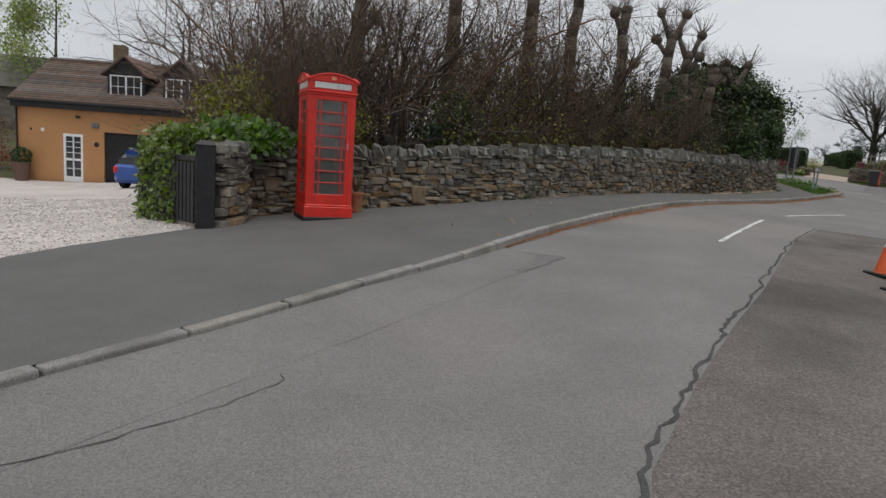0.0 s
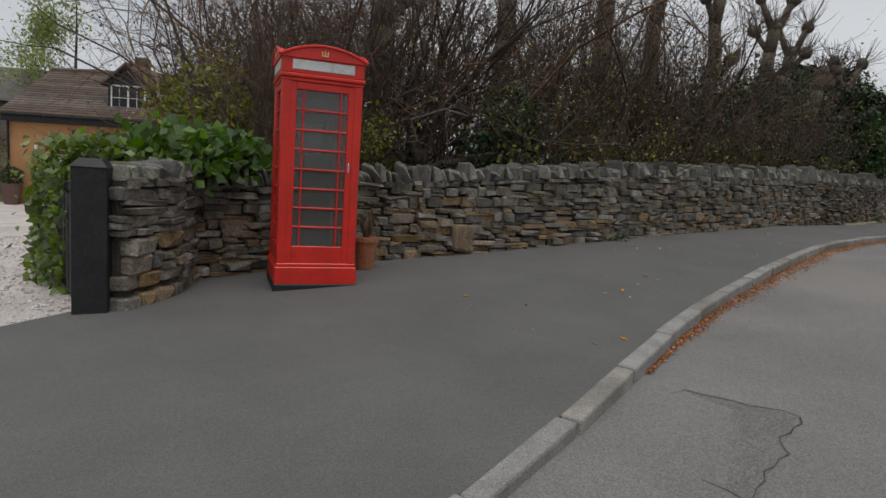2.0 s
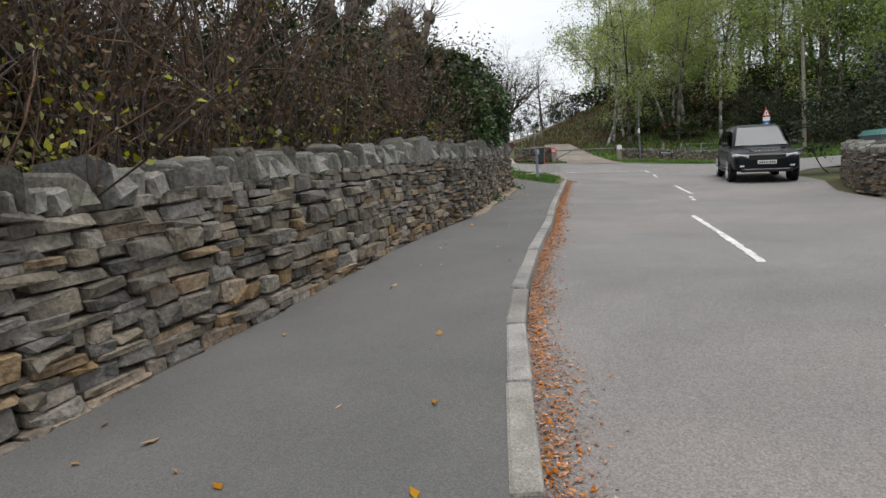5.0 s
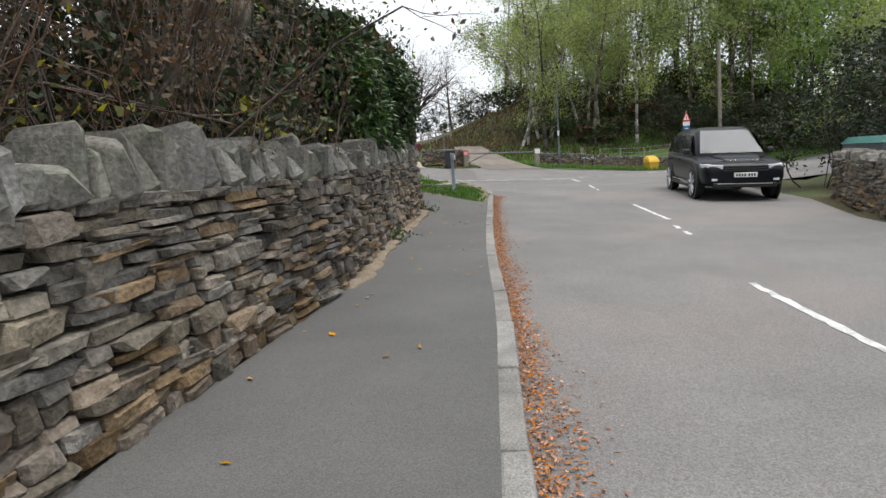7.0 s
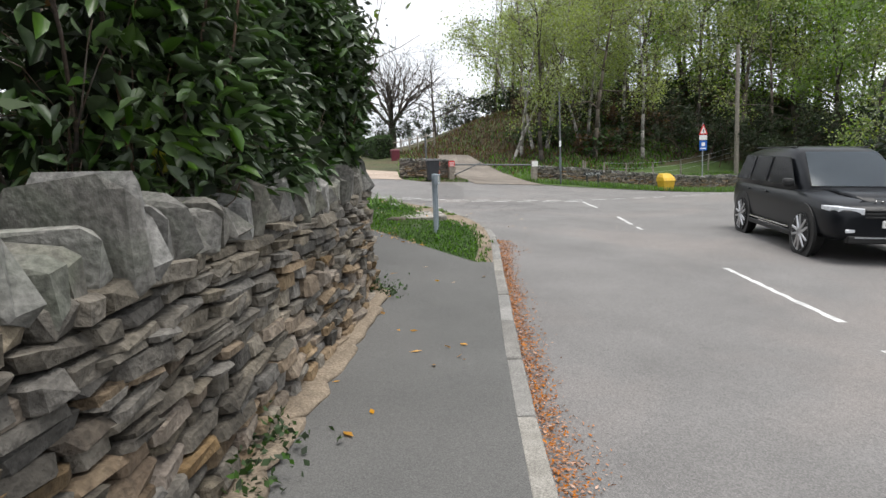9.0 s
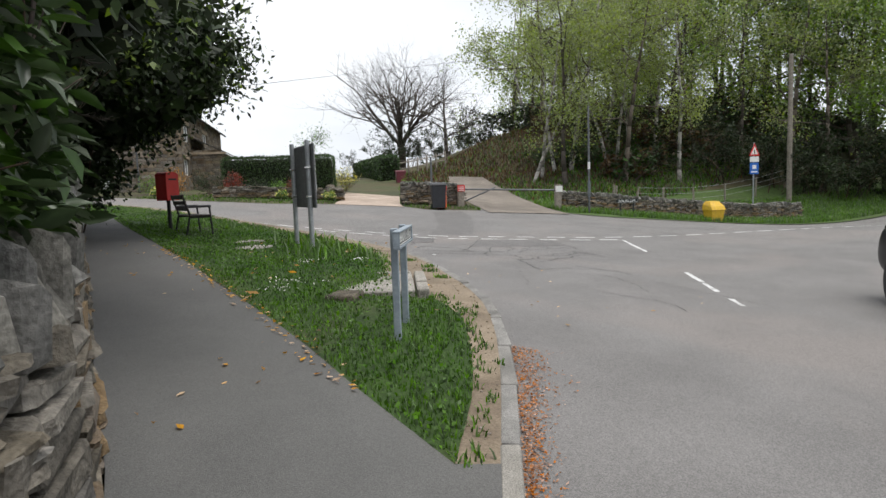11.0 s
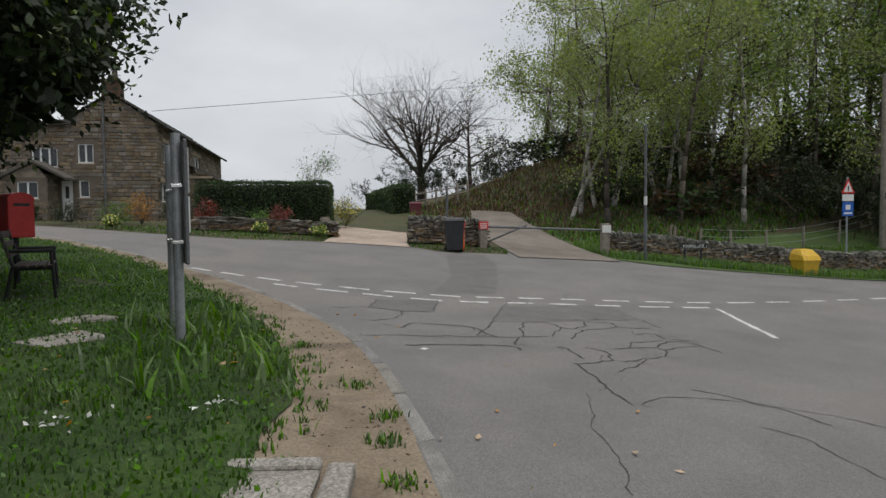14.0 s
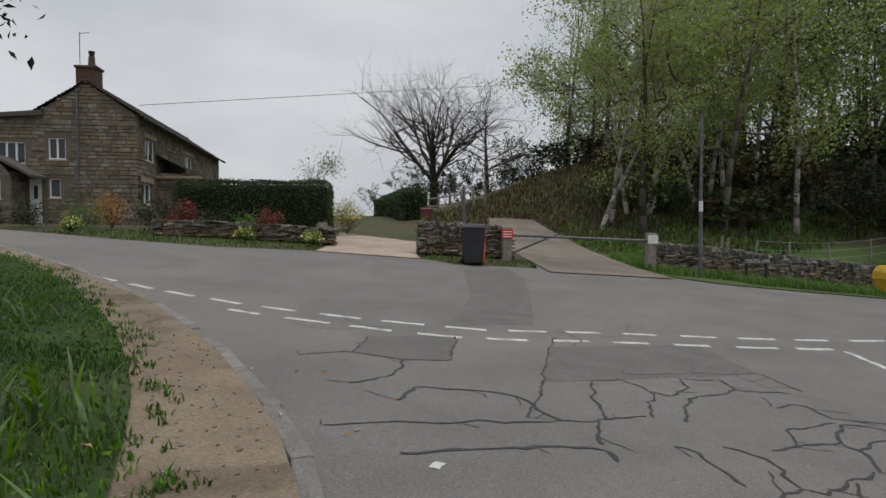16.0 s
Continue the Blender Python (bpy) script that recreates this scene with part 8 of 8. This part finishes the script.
tagged(new("wall_weeds", array_mesh("wall_weeds", *leaf_arrays(pts, 0.045, rg, 1.6), LEAF_HEDGE)), "green weeds at the wall's foot", "weeds", kind="stuff")


def scatter(name, pts, size, rng, material, label, category, flat=0.25, long=1.8):
    """Leaves lying about on the ground."""
    n = len(pts)
    v, f = leaf_arrays(pts, size, rng, long)
    c = np.repeat(np.asarray(pts), 4, 0)
    v[:, 2] = c[:, 2] + np.abs(v[:, 2] - c[:, 2]) * flat + 0.004
    return tagged(new(name, array_mesh(name, v, f, material)), label, category, kind="stuff")


kl = along([q for q in KERB_LINE if 7.5 < q[1] < 26], 0.02)
pts = []
rr = random.Random(5)
for p, u in kl:
    w_ = (0.05 + 0.09 * (noise.noise(Vector((p.x * 0.8, p.y * 0.8, 0))) + 0.5)) * min(1, max(0.12, (p.y - 7.5) / 5))
    for _ in range(14):
        d = abs(rr.gauss(0, 1)) * w_ + 0.01
        q = p + Vector((u.y, -u.x)) * d
        pts.append((q.x, q.y, road_z(q.x, q.y) + 0.003 + rr.uniform(0, 0.015) * max(0, 1 - d / 0.2)))
scatter("gutter_litter", pts, 0.034, rg, LITTER, "orange-brown larch needles and bud scales along the kerb", "leaf litter", 0.4, 2.5)
pts = []
for _ in range(150):
    p, u = kl[rr.randrange(len(kl))]
    q = p + Vector((-u.y, u.x)) * rr.uniform(0.2, 2.2)
    if inside(q.x, q.y, FOOTWAY):
        pts.append((q.x, q.y, road_z(q.x, q.y) + 0.102))
for _ in range(130):
    q = Vector((rr.uniform(15.2, 17.3), rr.uniform(25, 36)))
    if inside(q.x, q.y, FOOTWAY) and min((q - Vector(e)).length for e in PATH_EDGE) < 1.2:
        pts.append((q.x, q.y, road_z(q.x, q.y) + 0.102))
for p, u in along(PATH_EDGE[1:6], 0.035):
    q = p + Vector((-u.y, u.x)) * rr.gauss(0.02, 0.07)
    pts.append((q.x, q.y, road_z(q.x, q.y) + 0.11))
for _ in range(40):
    q = Vector((rr.uniform(15.6, 19.5), rr.uniform(26, 33)))
    if inside(q.x, q.y, GRASS_AREA):
        pts.append((q.x, q.y, verge_z(q.x, q.y) + 0.07))
for _ in range(60):
    q = Vector((rr.uniform(17, 21.5), rr.uniform(25.5, 34)))
    pts.append((q.x, q.y, road_z(q.x, q.y) + (0.01 if inside(q.x, q.y, ROAD) else 0.1)))
scatter("fallen_leaves", pts, 0.075, rg, FALLEN, "scattered yellow and brown fallen leaves", "fallen leaves", 0.3, 2.0)
pts = [(a + rg.normal(0, 0.1), b + rg.normal(0, 0.1), verge_z(a, b) + 0.06 + rg.uniform(0, 0.05)) for a, b in ((16.46, 28.45), (16.55, 28.3), (16.2, 28.1), (17.4, 29.6), (18.2, 29.5)) for _ in range(14)]
scatter("wild_flowers", pts, 0.035, rg, PETAL_WHITE, "small white and yellow flowers in the grass", "flowers", 0.8, 1.1)
scatter("large_leaves", [(a, b, verge_z(a, b) + 0.06) for a, b in ((16.51, 29.37), (15.96, 28.06), (16.9, 29.0))], 0.16, rg, FALLEN, "large yellow leaves lying on the grass", "fallen leaves", 0.3, 1.9)
# pebbles near the gate
n = 9000
x, y = rg.uniform(-12, -3.6, n), rg.uniform(5, 15, n)
ok = inside_many(x, y, GRAVEL_AREA)
x, y = x[ok], y[ok]
n = len(x)
c = np.stack([x, y, np.array([road_z(a, b) + 0.065 for a, b in zip(x, y)])], 1)
o8 = np.array([(1, 0, 0), (-1, 0, 0), (0, 1, 0), (0, -1, 0), (0, 0, 0.7), (0, 0, -0.7)])
v = (c[:, None, :] + o8[None] * rg.uniform(0.012, 0.032, (n, 1, 1)) * rg.uniform(0.6, 1.3, (n, 6, 1))).reshape(-1, 3)
tri = np.array([(0, 2, 4), (2, 1, 4), (1, 3, 4), (3, 0, 4), (2, 0, 5), (1, 2, 5), (3, 1, 5), (0, 3, 5)])
f = (np.arange(n)[:, None, None] * 6 + tri[None]).reshape(-1, 3)
tagged(new("gravel_stones", array_mesh("gravel_stones", v, f, PEBBLE)), "loose pale gravel chips on the drive", "gravel", kind="stuff")
# crumbs of soil and small stones on the bare verge and along the gutter
n = 5200
x, y = rg.uniform(15.5, 20.6, n), rg.uniform(24.5, 42, n)
ok = inside_many(x, y, SOIL_AREA)
x, y = x[ok], y[ok]
n = len(x)
c = np.stack([x, y, np.array([road_z(a, b) + 0.087 for a, b in zip(x, y)])], 1)
v = (c[:, None, :] + o8[None] * rg.uniform(0.004, 0.019, (n, 1, 1)) * rg.uniform(0.6, 1.3, (n, 6, 1))).reshape(-1, 3)
f = (np.arange(n)[:, None, None] * 6 + tri[None]).reshape(-1, 3)
tagged(new("soil_crumbs", array_mesh("soil_crumbs", v, f, SOIL_CRUMB)), "loose crumbs of brown soil and grit", "soil", kind="stuff")
# dark turf scraps trodden along the soil's edge
se = along(SOIL_EDGE, 0.05)
tx, ty = [], []
rr = random.Random(64)
for p, u in se:
    if rr.random() < 0.55:
        d = abs(rr.gauss(0, 0.14))
        for _ in range(9):
            tx.append(p.x + u.y * d + rr.gauss(0, 0.03))
            ty.append(p.y - u.x * d + rr.gauss(0, 0.03))
for a, b in ((18.93, 28.79), (19.36, 29.81), (19.16, 29.15), (18.7, 28.3), (19.6, 31.2)):
    for _ in range(60):
        tx.append(rr.gauss(a, 0.06))
        ty.append(rr.gauss(b, 0.05))
tx, ty = np.array(tx), np.array(ty)
blades("turf_scraps", tx, ty, np.array([road_z(a, b) + 0.085 for a, b in zip(tx, ty)]), 0.05, rg, GRASS, "scraps of turf along the bare soil", 0.006, 1.2)
# crumbled sandstone under the bulging wall end
for i, (p, u) in enumerate([(p, u) for p, u in along(WALL_LINE, 0.55) if p.x > 8.8]):
    bm = bmesh.new()
    bmesh.ops.create_icosphere(bm, subdivisions=3, radius=1, matrix=Matrix.Diagonal((0.45, 0.11, 0.04, 1)))
    for vv in bm.verts:
        vv.co += Vector([noise.noise(vv.co * 4 + Vector((i * 3, k * 7, 0))) * 0.07 for k in range(2)] + [noise.noise(vv.co * 6 + Vector((i, 0, 0))) * 0.02])
    sd = part("sand_drift", bm, SAND, smooth=True)
    sd.matrix_basis = pose(p.x + u.y * 0.02, p.y - u.x * 0.02, road_z(p.x, p.y) + 0.095, 0, 0, math.degrees(math.atan2(u.y, u.x)))
    tagged(sd, "pale crumbled sandstone at the wall's foot", "sand", kind="stuff")


# ---- dry stone walls, stone by stone ----
def stone_shapes(count, seed, bevel=0.09, wild=0.06, taper=0.0):
    """Unit stones: boxes with knocked-off edges and uneven faces."""
    out = []
    for i in range(count):
        bm = cuboid(-0.5, 0.5, -0.5, 0.5, -0.5, 0.5, bevel)
        for v in bm.verts:
            v.co += Vector([noise.noise(v.co * 1.7 + Vector((seed + i * 7.3, k * 31.0, 0))) * wild * 2 for k in range(3)])
            v.co.x *= 1 - taper * max(0.0, v.co.z + 0.2)
        bmesh.ops.triangulate(bm, faces=bm.faces)
        out.append(bm)
    return out


class Joined:
    """Gathers many stones into one mesh."""
    def __init__(self):
        self.v, self.f, self.n = [], [], 0

    def add(self, bm, m):
        a = np.array([tuple(v.co) for v in bm.verts])
        mm = np.array(m)
        self.v.append(a @ mm[:3, :3].T + mm[:3, 3])
        self.f += [tuple(v.index + self.n for v in f.verts) for f in bm.faces]
        self.n += len(a)

    def made(self, name, material, parent):
        if self.n:
            return raw(name, np.concatenate(self.v), self.f, material, parent)


SHAPES = stone_shapes(10, 3, 0.11, 0.075)
COPES = stone_shapes(6, 60, 0.12, 0.13, 0.55)
for bm in SHAPES + COPES:
    bm.verts.index_update()


def copied_mesh(name, bm, material):
    me = bpy.data.meshes.new(name)
    bm.to_mesh(me)
    me.materials.append(material)
    return me


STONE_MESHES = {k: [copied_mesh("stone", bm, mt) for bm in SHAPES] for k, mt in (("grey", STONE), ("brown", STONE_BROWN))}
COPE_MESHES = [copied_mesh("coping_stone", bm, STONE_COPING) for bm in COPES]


def stone_wall(name, label, line, high, seed, single=None, thick=0.42, lift=0.08, cope=0.24, coarse=1.0, foot=road_z, brown=0.35, fine_from=0.0):
    """A rubble wall along a line, its face to the line's right. single: the stretch (from, to) whose stones are objects of their own."""
    rr = random.Random(seed)
    wall = thing(name, pose(0, 0, 0), label, "stone wall", kind="structure")
    pts = [Vector(p) for p in line]
    acc = [0.0]
    for p, q in zip(pts, pts[1:]):
        acc.append(acc[-1] + (q - p).length)
    total = acc[-1]

    def spot(s):
        s = min(max(s, 0), total - 1e-4)
        i = max(k for k in range(len(acc) - 1) if acc[k] <= s)
        d = (pts[i + 1] - pts[i])
        return pts[i] + d * ((s - acc[i]) / d.length), d.normalized()

    # dark core that the joints look into
    bm = bmesh.new()
    rows = []
    k = max(2, int(total / 0.4))
    for i in range(k + 1):
        p, u = spot(total * i / k)
        n = Vector((u.y, -u.x))
        z = foot(p.x, p.y) + lift - 0.25
        a, b = p - n * 0.10, p - n * thick
        rows.append([bm.verts.new((*c, zz)) for c, zz in ((a, z), (a - n * 0.06, z + high + 0.2), (b + n * 0.06, z + high + 0.2), (b, z))])
    for r, s in zip(rows, rows[1:]):
        for j in range(3):
            bm.faces.new((r[j], s[j], s[j + 1], r[j + 1]))
    bm.faces.new(rows[0])
    bm.faces.new(rows[-1][::-1])
    bmesh.ops.recalc_face_normals(bm, faces=bm.faces)
    part("core", bm, CORE, wall)
    joined = {"grey": Joined(), "brown": Joined(), "cope": Joined()}
    made = 0

    def put(s, z, ln, ht, dp, kind, lean=0.0):
        nonlocal made
        p, u = spot(s)
        n = Vector((u.y, -u.x))
        c = p - n * (dp / 2 - rr.uniform(-0.028, 0.035) + 0.06 * z)
        m = Matrix.Translation((c.x, c.y, foot(p.x, p.y) + lift + z)) @ Matrix.Rotation(math.atan2(u.y, u.x) + rr.uniform(-0.09, 0.09), 4, "Z") @ Matrix.Rotation(lean + rr.gauss(0, 0.035), 4, "Y") @ Matrix.Rotation(rr.uniform(-0.08, 0.08), 4, "X") @ Matrix.Diagonal((ln, dp, ht, 1))
        own = single and single[0] <= s <= single[1] and made < 330
        if kind == "cope":
            if own:
                ob = new("coping_stone", COPE_MESHES[rr.randrange(6)])
                ob.matrix_basis = m
                ob.parent = wall
                made += 1
            else:
                joined["cope"].add(COPES[rr.randrange(6)], m)
        elif own:
            ob = new("stone", STONE_MESHES[kind][rr.randrange(10)])
            ob.matrix_basis = m
            ob.parent = wall
            made += 1
        else:
            joined[kind].add(SHAPES[rr.randrange(10)], m)

    s0 = 0.0
    while s0 < total:
        s1 = min(total, s0 + rr.uniform(0.35, 0.95) * coarse)
        if total - s1 < 0.4:
            s1 = total
        z = -0.04
        while z < high - 0.02:
            h = min(rr.choice((0.03, 0.04, 0.045, 0.05, 0.06, 0.07, 0.085, 0.12) if s0 > fine_from else (0.045, 0.06, 0.075, 0.09, 0.1, 0.12, 0.15)) * coarse, high - z + 0.01)
            s = s0 + rr.uniform(-0.10, 0.04)
            while s < s1 - 0.03:
                ln = rr.uniform(0.12, 0.46) * coarse * (0.7 if h > 0.1 * coarse else 1.0)
                hh = h * rr.uniform(0.82, 1.12)
                kind = "brown" if rr.random() < brown * (1.9 - 2.1 * z / high) else "grey"
                if h > 0.085 and rr.random() < 0.25:
                    put(s + ln / 2, z + h * 0.25, ln * 0.96, h * 0.48, rr.uniform(0.2, 0.3), kind)
                    put(s + ln / 2, z + h * 0.76, ln * 0.96, h * 0.47, rr.uniform(0.2, 0.3), kind)
                else:
                    put(s + ln / 2, z + h / 2 + rr.uniform(-0.1, 0.1) * h, ln * 0.97, hh * 0.97, rr.uniform(0.2, 0.32), kind)
                s += ln
            z += h
        s0 = s1
    if cope:
        s = 0.03
        while s < total:
            wd = rr.uniform(0.05, 0.15)
            ht = cope * rr.uniform(0.6, 1.35) * (0.8 if s < fine_from else 1.02)
            put(s + wd / 2, high + ht * 0.42, wd * 0.98, ht * 1.08, rr.uniform(0.34, 0.44), "cope", lean=rr.gauss(-0.08, 0.16))
            s += wd * rr.uniform(1.0, 1.3)
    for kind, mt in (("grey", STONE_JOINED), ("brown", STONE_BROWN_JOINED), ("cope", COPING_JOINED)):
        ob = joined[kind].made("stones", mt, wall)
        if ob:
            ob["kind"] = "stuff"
    return wall


# lit copies of STONE_BROWN and STONE_COPING, brightened in colour likewise
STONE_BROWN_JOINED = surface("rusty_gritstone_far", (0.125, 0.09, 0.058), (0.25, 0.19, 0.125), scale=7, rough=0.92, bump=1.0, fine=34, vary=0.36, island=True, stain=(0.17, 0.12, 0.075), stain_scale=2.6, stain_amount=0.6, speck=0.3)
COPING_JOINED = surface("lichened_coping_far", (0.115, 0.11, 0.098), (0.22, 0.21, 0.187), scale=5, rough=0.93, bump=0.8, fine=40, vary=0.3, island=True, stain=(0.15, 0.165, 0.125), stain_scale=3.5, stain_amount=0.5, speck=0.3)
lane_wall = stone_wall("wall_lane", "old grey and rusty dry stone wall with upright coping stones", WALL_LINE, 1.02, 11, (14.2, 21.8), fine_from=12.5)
big = new("stone", STONE_MESHES["brown"][2])
big.matrix_basis = pose(-0.5, 12.46, road_z(-0.5, 12.4) + 0.33, 0, 0, 27) @ Matrix.Diagonal((0.34, 0.26, 0.34, 1))
big.parent = lane_wall
stone_wall("wall_beyond", "dark dry stone wall beside the shaded path", WALL_BEYOND, 0.95, 12, coarse=1.5)
stone_wall("wall_verge", "low tumbled dry stone wall along the grass verge", [(46.5, 32.8), (43, 34.6), (39.2, 36.6), (35.2, 39.0)][::-1], 0.55, 13, foot=land_z, cope=0.14, lift=0.15)
stone_wall("wall_island", "short rough stone wall beside the drive", [(28.9, 42.2), (29.6, 41.9), (31.2, 41.0)], 0.75, 14, cope=0.12, lift=0.1)
stone_wall("wall_garden", "low stone garden wall under the clipped hedge", [(23.2, 48.0), (25.3, 46.2), (27.3, 44.2), (27.7, 45.4), (28.6, 47.2)], 0.42, 15, cope=0.0, lift=0.1, coarse=1.15)
stone_wall("wall_opposite", "mossy dry stone wall along the lane opposite", [(22.2, 19.7), (18.9, 17.9), (14.9, 14.4), (11, 10.6)], 0.9, 16, cope=0.16, lift=0.02)
stone_wall("wall_pier", "gritstone wall end beside the black gate post", [(-3.27, 9.22), (-3.16, 9.9), (-3.3, 10.6)][::1], 1.16, 17, cope=0.12, coarse=1.3, thick=0.35)
